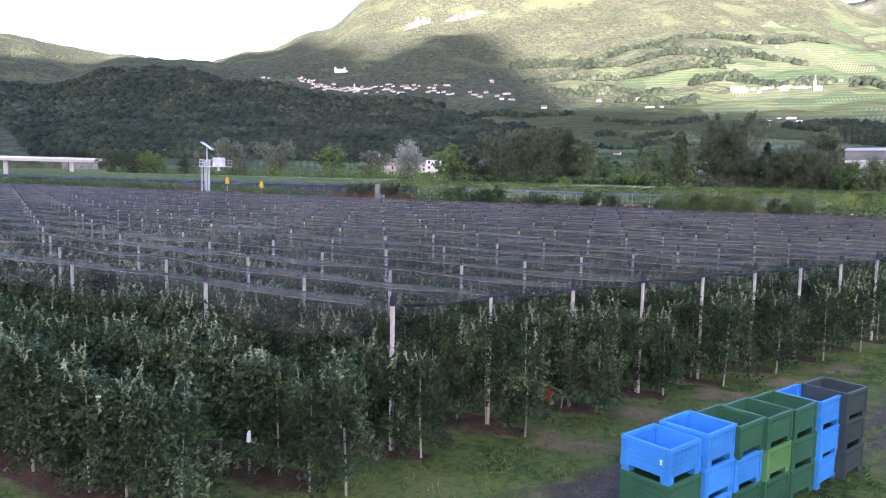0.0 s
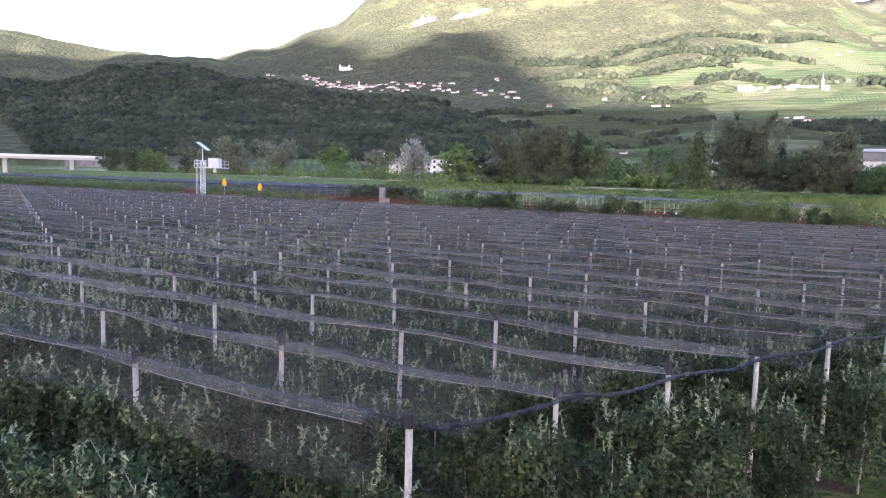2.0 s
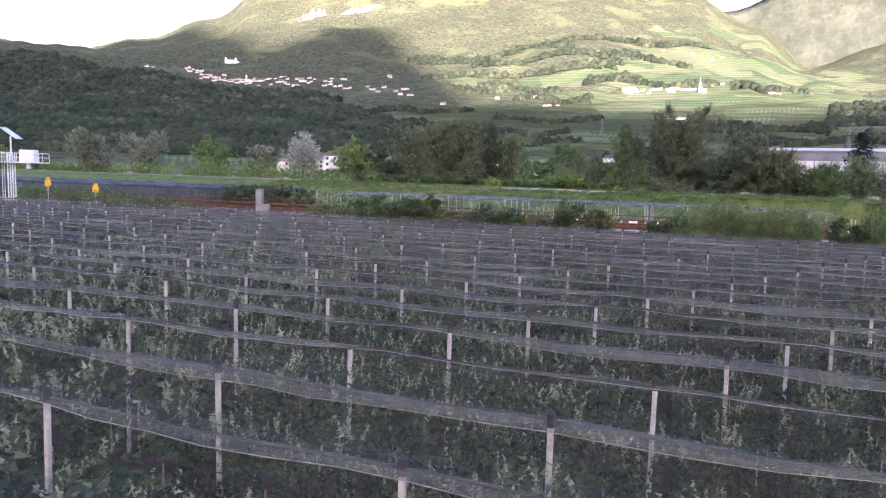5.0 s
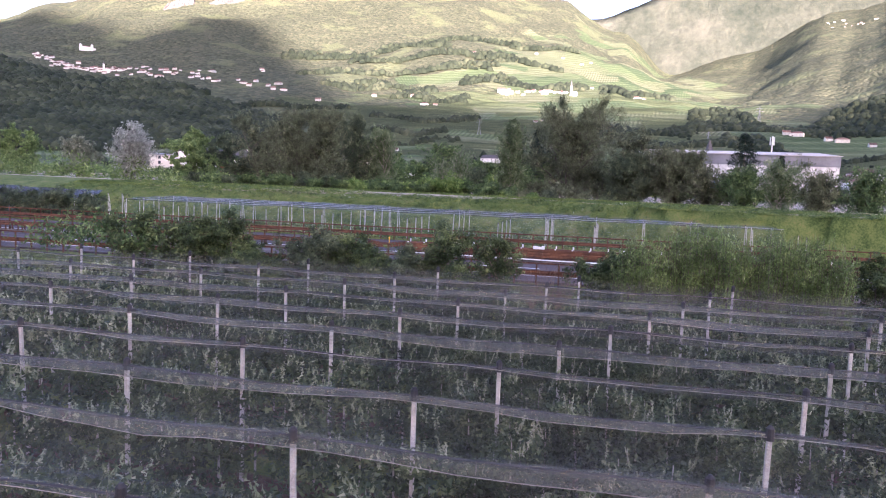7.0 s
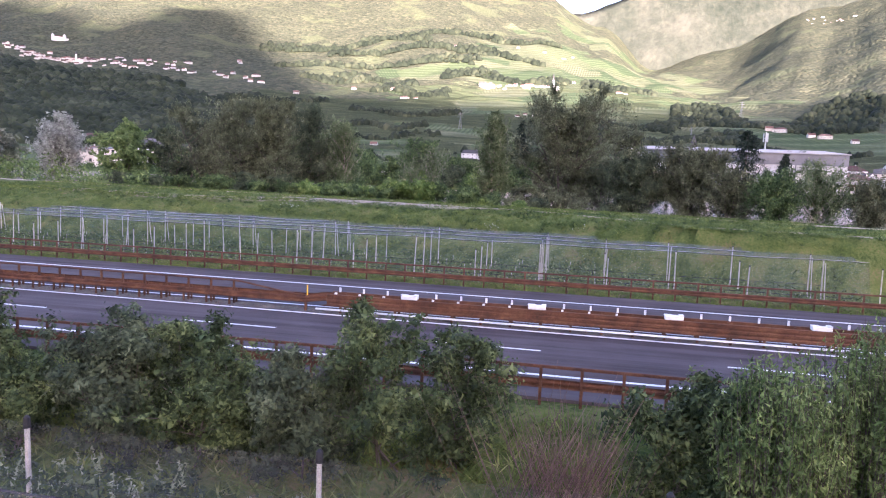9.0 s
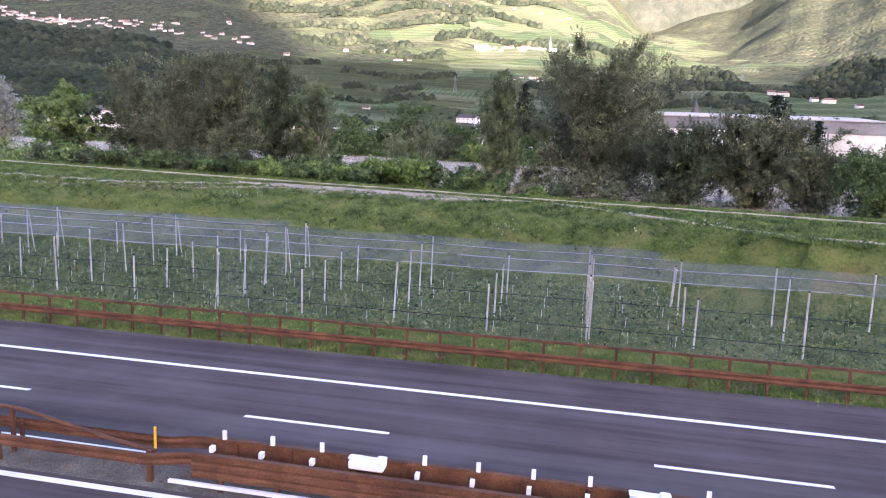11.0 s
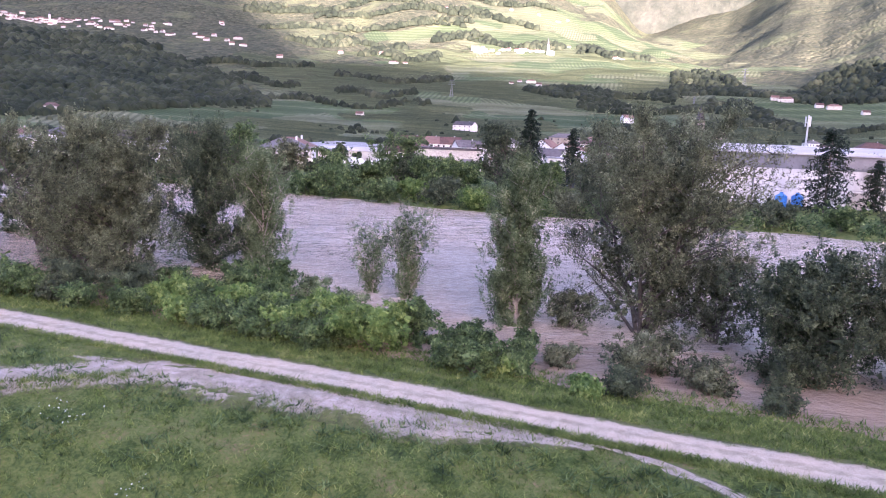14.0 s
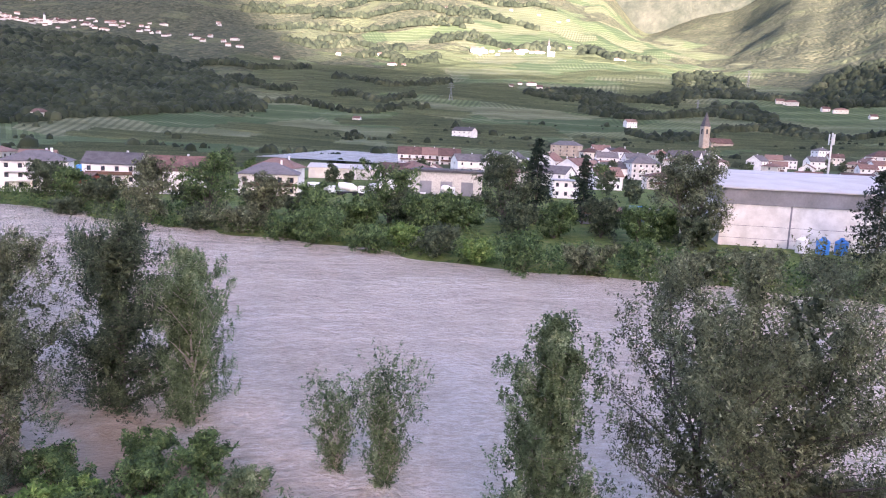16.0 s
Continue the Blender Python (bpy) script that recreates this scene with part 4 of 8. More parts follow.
# one post: shaft and rubber cap
shaft = bmesh.new()
box(shaft, -0.045, -0.045, -0.5, 0.045, 0.045, 3.62)
bmesh.ops.bevel(shaft, geom=list(shaft.edges), offset=0.012, segments=1, affect="EDGES")
cap = bmesh.new()
tube(cap, (0, 0, 3.6), (0, 0, 3.82), 0.08, 0.072, 8)
tube(cap, (0, 0, 3.82), (0, 0, 3.87), 0.072, 0.03, 8)
first_post = thing("orchard_post", "pale concrete orchard post with a black rubber cap", "post", pose(*post_at(FIRST, 2), EARTH), "orchard posts")
part("shaft", shaft, M_POST, first_post)
part("cap", cap, M_CAP, first_post, "black rubber cap")
far_sticks = []
count = 0
for k in range(FIRST, LAST + 1):
    for j in range(-24, 3):
        if (k, j) == (FIRST, 2):
            continue
        x, y = post_at(k, j)
        lean = pose(x, y, EARTH, rng.normal(0, 0.6), rng.normal(0, 0.6), rng.uniform(-4, 4))
        if -26 < x - 0.31 * (y + 60) < 40 and count < 290:
            copy_thing(first_post, lean)
            count += 1
        elif x > -130:
            far_sticks.append(stick((x, y, EARTH - 0.3), (x, y, EARTH + 3.62), 0.06, 0.06, 4))
            far_sticks.append(stick((x, y, EARTH + 3.6), (x, y, EARTH + 3.86), 0.09, 0.06, 4))
V, F = stack_meshes(far_sticks)
slot = np.tile([0] * 4 + [1] * 4, len(far_sticks) // 2)
tagged(part("orchard_posts", mesh_np("orchard_posts", V, F, (M_POST, M_CAP), slot), None), "rows of pale orchard posts with black caps", "post", kind="stuff")


def net_bay(k, x0, x1, seed):
    """One length of net from row k to the next: a ridge wire over each row, sagging between them."""
    g = np.random.default_rng(seed)
    y0 = ROW0[1] + ROW_Y * k
    xs = np.arange(x0, x1 + 0.1, 1.083)
    us = np.array([0.0, 0.1, 0.24, 0.38, 0.5, 0.62, 0.76, 0.88, 1.0])
    V = []
    for x in xs:
        for u in us:
            kk = k + u
            ph2 = (x - ROW0[0] - ROW_X * kk) / BAY
            wire = -0.07 * math.sin(math.pi * (ph2 % 1.0)) ** 2
            sag = -0.5 * (1 - abs(2 * u - 1) ** 1.5)
            V.append((x, y0 + ROW_Y * u, NET_Z + wire + sag + g.normal(0, 0.012)))
    n = len(us)
    F = [(i * n + j, i * n + n + j, i * n + n + j + 1, i * n + j + 1) for i in range(len(xs) - 1) for j in range(n - 1)]
    return np.array(V), np.array(F)


NET_LEFT = -125.0
for k in range(FIRST, LAST):
    V, F = net_bay(k, NET_LEFT, row_end(k) + 0.3 + ROW_X * 0.5, 40 + k)
    net = tagged(new("hail_net"), "dark grey hail net stretched over a row of trees", "net", "orchard nets")
    part("net_sheet", mesh_np("net_sheet", V, F, (M_NET,), smooth=True), None, net)
    # doubled cloth hanging down the near side of the ridge, and the seam in the trough
    xs = np.arange(NET_LEFT, row_end(k) + 0.3, 1.083)
    drop = (0.8, 0.5, 0.95, 0.62, 0.85)[k % 5]
    hem = []
    for name, prof in (("ridge_band", ((-0.27, -0.135), (-0.15, -0.065), (-0.04, 0.0), (0.03, 0.015))), ("seam", ((ROW_Y * 0.5 - 0.07, -0.49), (ROW_Y * 0.5, -0.5), (ROW_Y * 0.5 + 0.07, -0.49)))):
        Vb, c = [], len(prof)
        for x in xs:
            ph = ((x - ROW0[0] - ROW_X * k) / BAY) % 1.0
            z = NET_Z - 0.07 * math.sin(math.pi * ph) ** 2 + 0.03
            wv, fall = rng.normal(0, 0.02), drop + 0.3 * math.sin(x * 0.23 + 2.1 * k) + 0.16 * math.sin(x * 0.7 + k) + rng.normal(0, 0.06)
            for u, dz in prof:
                Vb.append((x, ROW0[1] + ROW_Y * k + u * (fall if name == "ridge_band" else 1) + wv, z + dz * (max(fall, 0.2) if name == "ridge_band" else 1) + rng.normal(0, 0.008)))
            if name == "ridge_band":
                hem.append(Vb[-c])
        Fb = [(i * c + j, i * c + c + j, i * c + c + 1 + j, i * c + 1 + j) for i in range(len(xs) - 1) for j in range(c - 1)]
        part(name, mesh_np(name, Vb, Fb, (M_NET_SEAM if name == "ridge_band" else M_NET,), smooth=True), None, net)
    bm = bmesh.new()
    along(bm, [(0.022 * math.cos(a), 0.022 * math.sin(a)) for a in np.arange(4) * math.tau / 4], [(x, ROW0[1] + ROW_Y * k, NET_Z + 0.015 - 0.07 * math.sin(math.pi * (((x - ROW0[0] - ROW_X * k) / BAY) % 1.0)) ** 2) for x in np.arange(NET_LEFT, row_end(k), BAY / 4)])
    part("ridge_wire", bm, M_CAP, net)
    bm = bmesh.new()
    along(bm, [(0.009 * math.cos(a), 0.009 * math.sin(a)) for a in np.arange(3) * math.tau / 3], hem)
    part("hem_cord", bm, M_CORD, net, "pale hem cord")

# bunched cloth along the open side, and the loose front hem
edge = tagged(new("net_edge"), "rolled dark edge of the hail net along the row ends", "net")
pts = []
for k in np.arange(FIRST, LAST, 0.25):
    x, y = ROW0[0] + ROW_X * k + BAY * 2 + 0.35, ROW0[1] + ROW_Y * k
    pts.append((x, y, NET_Z - 0.02 - 0.11 * math.sin(math.pi * (k % 1.0)) ** 2 + rng.normal(0, 0.018)))
bm = bmesh.new()
along(bm, [(0.055 * math.cos(a) * (1 + 0.3 * math.sin(3 * a)), 0.036 * math.sin(a)) for a in np.arange(8) * math.tau / 8], pts)
part("rolled_cloth", bm, net_material("rolled_net", (0.024, 0.022, 0.021), 0.66, 1.2), edge, smooth=True)
xs = np.arange(NET_LEFT, row_end(FIRST) + 0.4, 0.8)
Vb = []
for x in xs:
    ph = ((x - ROW0[0] - ROW_X * FIRST) / BAY) % 1.0
    low = 0.75 + 0.25 * math.sin(x * 0.5) + 0.3 * math.sin(math.pi * ph)
    for u in (0.0, 0.35, 0.7, 1.0):
        Vb.append((x, post_at(FIRST, 0)[1] - 0.05 - 0.9 * u + rng.normal(0, 0.02), NET_Z - 0.07 * math.sin(math.pi * ph) ** 2 - low * u**1.4 * 0.7))
Fb = [(i * 4 + j, i * 4 + 4 + j, i * 4 + 5 + j, i * 4 + 1 + j) for i in range(len(xs) - 1) for j in range(3)]
part("front_hem", mesh_np("front_hem", Vb, Fb, (M_NET,), smooth=True), None, edge)


# apple trees: slender, leafy from knee height, with pale upright shoots
def apple_parts(seed, leaves, size, shoots, clumps=24, leaf=leaf_quads):
    g = np.random.default_rng(seed)
    h = g.uniform(2.6, 3.05)
    sticks = [stick((0, 0, -0.2), (g.normal(0, 0.03), g.normal(0, 0.03), h * 0.5), 0.035, 0.026, 5), stick((0, 0, h * 0.5), (0, 0, h), 0.026, 0.01, 4)]
    t = (np.arange(clumps) + g.uniform(0, 1, clumps)) / clumps
    a = np.arange(clumps) * 2.4 + g.normal(0, 0.5, clumps)
    rad = (0.78 - 0.46 * t) * g.uniform(0.4, 1.1, clumps)
    C = np.stack([np.cos(a) * rad * 1.1, np.sin(a) * rad, 0.5 + t * (h - 0.62)], -1)
    i = g.integers(0, clumps, leaves)
    d = g.normal(0, 1, (leaves, 3))
    d /= np.linalg.norm(d, axis=1)[:, None]
    P = C[i] + d * (g.uniform(0.24, 0.42, clumps)[i] * g.uniform(0, 1, leaves) ** 0.45)[:, None]
    body = leaf(P, size, g, 0.6, 0.15, d * 0.7)
    tips = []
    for k in range(shoots):
        b = C[int(g.integers(clumps * 8 // 10, clumps))] + g.normal(0, 0.1, 3)
        e = b + np.array([g.normal(0, 0.1), g.normal(0, 0.1), g.uniform(0.2, 0.5)])
        sticks.append(stick(b, e, 0.008, 0.004, 3)) if size < 0.2 else None
        u = np.linspace(0.05, 1, 17 if size < 0.15 else 10 if size < 0.3 else 5)[:, None]
        tips.append(b + (e - b) * u)
    tip = leaf(np.concatenate(tips), size * (0.95 if size < 0.15 else 0.7), g, 0.42, 0.5)
    return stack_meshes(sticks), body, tip


def apple_tree(seed):
    trunk, body, tip = apple_parts(seed, 2600, 0.118, 7, 32, leaf_tris)
    t = thing("apple_tree", "slender apple tree with dark leaves and pale shoots", "tree", None, "apple trees in rows")
    part("trunk", mesh_np("trunk", *trunk, (M_PALEBARK,), smooth=True), None, t)
    part("crown", mesh_np("crown", *body, (M_APPLE,)), None, t)
    tagged(part("young_growth", mesh_np("young_growth", *tip, (M_APPLE_TIP,)), None, t), "pale upright shoots", kind="stuff")
    return t


kinds = [apple_tree(300 + i) for i in range(6)]
used = set()
near_kinds = [apple_parts(330 + i, 620, 0.16, 10, 26, leaf_tris) for i in range(5)]
mid_kinds = [apple_parts(340 + i, 230, 0.23, 9, 20, leaf_tris) for i in range(5)]
far_kinds = [apple_parts(360 + i, 42, 0.52, 4, 12, leaf_tris) for i in range(5)]
rows_V, rows_F, rows_S, base_i = [], [], [], 0
near_count = 0
FLIGHT_LINE = ((37.0, -103.0), (12.0, -26.0))
lx, ly = FLIGHT_LINE[1][0] - FLIGHT_LINE[0][0], FLIGHT_LINE[1][1] - FLIGHT_LINE[0][1]
places = []
for k in range(FIRST - 2, LAST + 1):
    y = ROW0[1] + ROW_Y * k
    xe = row_end(k) + (0.9 if k >= FIRST else 2.1 if k == FIRST - 1 else 1.5)
    for x in np.arange(xe, -122, -0.92):
        if rng.uniform() < 0.03:
            continue
        px_, py_ = x + rng.normal(0, 0.09), y + rng.normal(0, 0.06)
        s = ((px_ - FLIGHT_LINE[0][0]) * lx + (py_ - FLIGHT_LINE[0][1]) * ly) / (lx * lx + ly * ly)
        off = math.hypot(px_ - FLIGHT_LINE[0][0] - lx * min(max(s, 0), 1), py_ - FLIGHT_LINE[0][1] - ly * min(max(s, 0), 1))
        if k <= FIRST + 1 and x > 8:
            off = off * 0.2
        elif x > xe - 5 and k < 9:
            off = off * 0.4
        places.append((off, px_, py_))
places.sort()
for n_, (off, x, y) in enumerate(places):
    turn, sc = rng.uniform(0, 360), rng.uniform(0.86, 1.08)
    z = float(near_ground(x, y))
    if n_ < 300:
        i = n_ % 6
        m = pose(x, y, z, rng.normal(0, 2), rng.normal(0, 2), turn)
        if i not in used:
            used.add(i)
            kinds[i].matrix_basis = m
            kinds[i].scale = (sc, sc, sc)
        else:
            ob = copy_thing(kinds[i], m)
            ob.scale = (sc, sc, sc)
    else:
        pool = near_kinds if off < 14 else mid_kinds if off < 34 else far_kinds
        trunk, body, tip = pool[int(rng.integers(5))]
        c, s_ = math.cos(radians(turn)) * sc, math.sin(radians(turn)) * sc
        rot = np.array([[c, -s_, 0], [s_, c, 0], [0, 0, sc]])
        for sl, (v, f) in enumerate((trunk, body, tip)):
            if sl == 0:
                v, f = as_tris(v[:10], f[:5])
            rows_V.append(v @ rot.T + (x, y, z))
            rows_F.append(f + base_i)
            rows_S.append(np.full(len(f), 1 if sl == 2 and off > 34 else sl))
            base_i += len(v)
tagged(part("apple_tree_rows", mesh_np("apple_tree_rows", np.concatenate(rows_V), np.concatenate(rows_F), (M_PALEBARK, M_APPLE, M_APPLE_TIP), np.concatenate(rows_S)), None), "long rows of slender apple trees under hail net", "trees", kind="stuff")
# ---------------------------------------------------------------- fruit bins by the grass track
def plastic(name, c):
    return surface(name, [(0.0, tuple(v * 0.7 for v in c)), (0.5, c), (1.0, tuple(min(1, v * 1.25) for v in c))], 1.4, 25.0, 0.35, 0.5, 0.12, spec=0.4, each=0.5)


M_BLUE, M_GREEN, M_LIGHTGREEN, M_DARKBIN = plastic("blue_plastic", (0.05, 0.25, 0.64)), plastic("green_plastic", (0.03, 0.105, 0.055)), plastic("light_green_plastic", (0.1, 0.23, 0.07)), plastic("dark_plastic", (0.04, 0.055, 0.052))
BIN_W, BIN_H = 1.02, 0.68


def bin_parts():
    """Walls, floor, rims, ribs and corner posts of one bin."""
    w, h, t = BIN_W / 2, BIN_H, 0.03
    out = []
    for s in (-1, 1):
        for a in (0, 90):
            m = pose(0, 0, 0, 0, 0, a)
            bm = bmesh.new()
            y0, y1 = sorted((s * w, s * (w - t)))
            box(bm, -w + 0.002 + (t if a else 0), y0, 0.14, w - 0.002 - (t if a else 0), y1, h - 0.05, m)
            for i in range(4):
                z = 0.22 + i * 0.1
                y0, y1 = sorted((s * (w + 0.012), s * w))
                box(bm, -w + 0.12, y0, z, w - 0.12, y1, z + 0.03, m)
            for i in range(9):
                x = -w + 0.12 + i * (2 * w - 0.24) / 8
                y0, y1 = sorted((s * (w + 0.014), s * w))
                box(bm, x - 0.012, y0, h - 0.14, x + 0.012, y1, h - 0.071, m)
            out.append(("wall", bm))
    out.append(("floor_panel", boxes((-w + t, -w + t, 0.14, w - t, w - t, 0.18))))
    bm = bmesh.new()
    for s in (-1, 1):
        for a in (0, 90):
            y0, y1 = sorted((s * (w + 0.02), s * (w - 0.045)))
            box(bm, -w - 0.019, y0, h - 0.07, w + 0.019, y1, h, pose(0, 0, 0, 0, 0, a))
    bmesh.ops.bevel(bm, geom=list(bm.edges), offset=0.008, segments=1, affect="EDGES")
    out.append(("rim", bm))
    for sx in (-1, 1):
        for sy in (-1, 1):
            bm = bmesh.new()
            x0, x1 = sorted((sx * w, sx * (w - 0.17)))
            y0, y1 = sorted((sy * w, sy * (w - 0.17)))
            box(bm, x0, y0, 0.0, x1, y1, 0.14)
            x0, x1 = sorted((sx * (w + 0.013), sx * (w - 0.08)))
            y0, y1 = sorted((sy * (w + 0.013), sy * (w - 0.08)))
            box(bm, x0, y0, 0.1, x1, y1, h - 0.07)
            out.append(("corner_post", bm))
    return [(k, as_mesh(k, v)) for k, v in out]


bin_sets = {}
for nm, mat in (("blue", M_BLUE), ("green", M_GREEN), ("light green", M_LIGHTGREEN), ("dark grey-green", M_DARKBIN)):
    bin_sets[nm] = bin_parts()
    for _, me in bin_sets[nm]:
        me.materials.append(mat)
STACKS = ["blue,green,green", "blue,blue,blue", "green,blue,green", "green,light green,green", "green,green,green", "blue,blue,blue", "dark grey-green,dark grey-green,dark grey-green"]
for i, col in enumerate(STACKS):
    x, y = 36.22 + i * 0.425, -95.72 + i * 0.945
    if i == 6:
        x, y = x + 0.05, y - 0.1
    g0 = float(near_ground(x, y))
    for lv, c in enumerate(col.split(",")[::-1]):
        t = thing("fruit_bin", f"{c} plastic fruit bin, empty, in a stack", "fruit bin", pose(x + rng.normal(0, 0.012), y + rng.normal(0, 0.012), g0 + 0.0 + lv * BIN_H * 0.985, 0, 0, -20 + rng.normal(0, 1.2)), "stacked fruit bins")
        for nm, me in bin_sets[c]:
            part(nm, me, None, t)
        if i == 0 and lv == 2:
            bm = boxes((0.33, -0.54, 0.36, 0.38, -0.535, 0.46))
            part("label_tag", bm, M_LINE, t, "small white paper tag")

# wheeled picking ladder with a red seat at the row end
cart = thing("picking_cart", "green tube picking cart with a red seat", "cart", pose(31.2, -89.6, float(near_ground(31.2, -89.6)), 0, 0, -10))
M_CARTGREEN = plastic("cart_green", (0.12, 0.22, 0.15))
M_RED = plastic("red_paint", (0.55, 0.03, 0.025))
for nm, segs in (("frame", [((-0.5, 0, 0.75), (0.75, 0, 0.6)), ((-0.5, 0, 0.75), (-0.65, 0, 0.3)), ((0.75, 0, 0.6), (0.72, 0, 0.1)), ((-0.65, 0, 0.3), (0.4, 0, 0.28)), ((0.4, 0, 0.28), (0.4, 0, 0.64))]), ("axle", [((-0.6, -0.3, 0.18), (-0.6, 0.3, 0.18))])):
    bm = bmesh.new()
    for a, b in segs:
        tube(bm, a, b, 0.024, n=7)
    part(nm, bm, M_CARTGREEN, cart)
bm = bmesh.new()
box(bm, 0.12, -0.16, 0.24, 0.32, 0.16, 0.3)
box(bm, 0.3, -0.16, 0.3, 0.36, 0.16, 0.62)
bmesh.ops.bevel(bm, geom=list(bm.edges), offset=0.015, segments=2, affect="EDGES")
part("seat", bm, M_RED, cart, "red seat")
for s in (-0.3, 0.3):
    bm = bmesh.new()
    tube(bm, (-0.6, s - 0.04, 0.18), (-0.6, s + 0.04, 0.18), 0.18, n=16)
    part("wheel", bm, M_CAP, cart)

# white sleeve on one trunk of the front row
M_WHITE = surface("white_plastic", [(0.1, (0.62, 0.62, 0.6)), (0.8, (0.82, 0.82, 0.8))], 4.0, 30.0, 0.4, 0.6, 0.1)
bm = bmesh.new()
tube(bm, (0, 0, 0), (0.01, 0, 0.16), 0.05, 0.045, 8)
tube(bm, (0.0, 0, 0.16), (0.03, 0, 0.24), 0.045, 0.02, 8)
tagged(part("tree_tag", bm, M_WHITE), "white plastic tag on an apple tree", "tag").location = (28.47, -98.62, -0.8)

# ---------------------------------------------------------------- grass and verges
def tufts(name, label, P, size, mat, seed, blades=5):
    """Grass blades, several to a tuft."""
    g = np.random.default_rng(seed)
    n = len(P)
    B = np.repeat(P, blades, 0) + np.concatenate([g.normal(0, 0.07, (n * blades, 2)), np.zeros((n * blades, 1))], 1)
    h = (np.asarray(size) * g.uniform(0.5, 1.3, n * blades))[:, None]
    a = g.uniform(0, math.tau, n * blades)
    side = np.stack([np.cos(a), np.sin(a), 0 * a], -1) * h * 0.09
    lean = np.concatenate([g.normal(0, 0.75, (n * blades, 2)), np.ones((n * blades, 1)) * 0.8], 1)
    T = B + lean * h
    V = np.stack([B - side, B + side, T], 1).reshape(-1, 3)
    return tagged(part(name, mesh_np(name, V, np.arange(len(V)).reshape(-1, 3), (mat,)), None), label, "grass", kind="stuff")


def on_ground(x, y, lift=-0.02):
    return np.stack([x, y, near_ground(x, y) + lift], -1)


g = np.random.default_rng(50)
x = g.uniform(-70, 55, 34000)
y = toe_y(x) + (levee_y(x) - 2.2 - toe_y(x)) * g.uniform(0, 1, len(x))
keep = (x < 7) | (np.abs(y - np.minimum(levee_y(x) - 1.6, shoulder_y(x) + 1.6 + 0.03 * x)) > 0.5)
keep &= (x > -4) | (np.abs(y - np.maximum(shoulder_y(x) + 0.9, levee_y(x) - 2.4 - 0.8 * np.clip(-x - 15, 0, 30))) > 1.0)
tufts("dike_grass", "rough meadow grass on the dike slope", on_ground(x[keep], y[keep]), 0.27, M_BLADE, 51, 4)
x = g.uniform(-70, 45, 7000)
y = toe_y(x) + (levee_y(x) - 3.4 - toe_y(x)) * g.uniform(0, 1, len(x)) ** 0.9
n_ = np.sin(x * 0.9 + 2 * np.sin(y * 0.7)) + np.sin(y * 1.3 + x * 0.21)
keep = n_ > 0.1
tufts("dike_weeds", "coarse dark weeds on the dike slope", on_ground(x[keep], y[keep]), 0.42, M_BUSH, 57, 7)
x = g.uniform(-70, 35, 13000)
y = levee_y(x) + np.where(g.uniform(size=len(x)) < 0.45, g.uniform(1.4, 3.6, len(x)), g.uniform(-2.1, -1.2, len(x)))
y = np.where((x < -20) & (g.uniform(size=len(x)) < 0.5), shoulder_y(x) + g.uniform(-1.0, 0.4, len(x)), y)
tufts("track_grass", "tall grass beside the gravel track", on_ground(x, y), 0.3, M_BLADE, 52)
x = g.uniform(-60, 50, 17000)
y = np.where(g.uniform(size=len(x)) < 0.75, g.uniform(6.75, 9.4, len(x)), g.uniform(9, 13, len(x)))
tufts("verge_grass", "rough verge grass under the guardrail", on_ground(x, y), 0.28, M_BLADE, 53)
x, y = g.uniform(-60, 50, 2200), g.uniform(7.6, 9.3, 2200)
tufts("dry_verge_weeds", "dry reddish weeds along the guardrail", on_ground(x, y), 0.3, M_DRY, 55, 4)
x = np.concatenate([g.normal(c, 0.22, 60) for c in (-16.5, -14.6, -13.3, -12.4, -10.6, -9.9, -8.1, -7.4, -6.2, -4.8, -3.9, -2.4, -1.9)])
P = on_ground(x, g.normal(10.4, 0.35, len(x)))
P[:, 2] += g.uniform(0.05, 1.1, len(x))
V, F = leaf_quads(P, 0.2, g, 0.3, 0.7)
tagged(part("tall_weeds", mesh_np("tall_weeds", V, F, (M_LIME,)), None), "tall bright green weeds before the net curtain", "weeds", kind="stuff")
x, y = g.uniform(26, 60, 34000), g.uniform(-104, -62, 34000)
keep = x > ROW0[0] + ROW_X * (y - ROW0[1]) / ROW_Y + 2 * BAY + 1.1
tufts("headland_grass", "short grass of the orchard headland", on_ground(x[keep], y[keep]), 0.15, M_BLADE, 54, 4)
M_FLOWER = leafy("white_umbels", (0.4, 0.42, 0.35), (0.6, 0.62, 0.55), (0.75, 0.76, 0.7), 0.7, 1.0, 0.2)
x = np.concatenate([g.normal(c, 0.5, 16) for c in (3.7, 4.2, -20, -21, 12.5, 18, -14)])
y = np.concatenate([g.normal(c, 0.35, 16) for c in (34.6, 35.2, 39.5, 40, 32, 30.5, 35.5)])
V, F = leaf_quads(on_ground(x, y, 0.3), 0.1, g, 0.9)
tagged(part("white_flowers", mesh_np("white_flowers", V, F, (M_FLOWER,)), None), "white wild flowers on the dike slope", "flowers", kind="stuff")


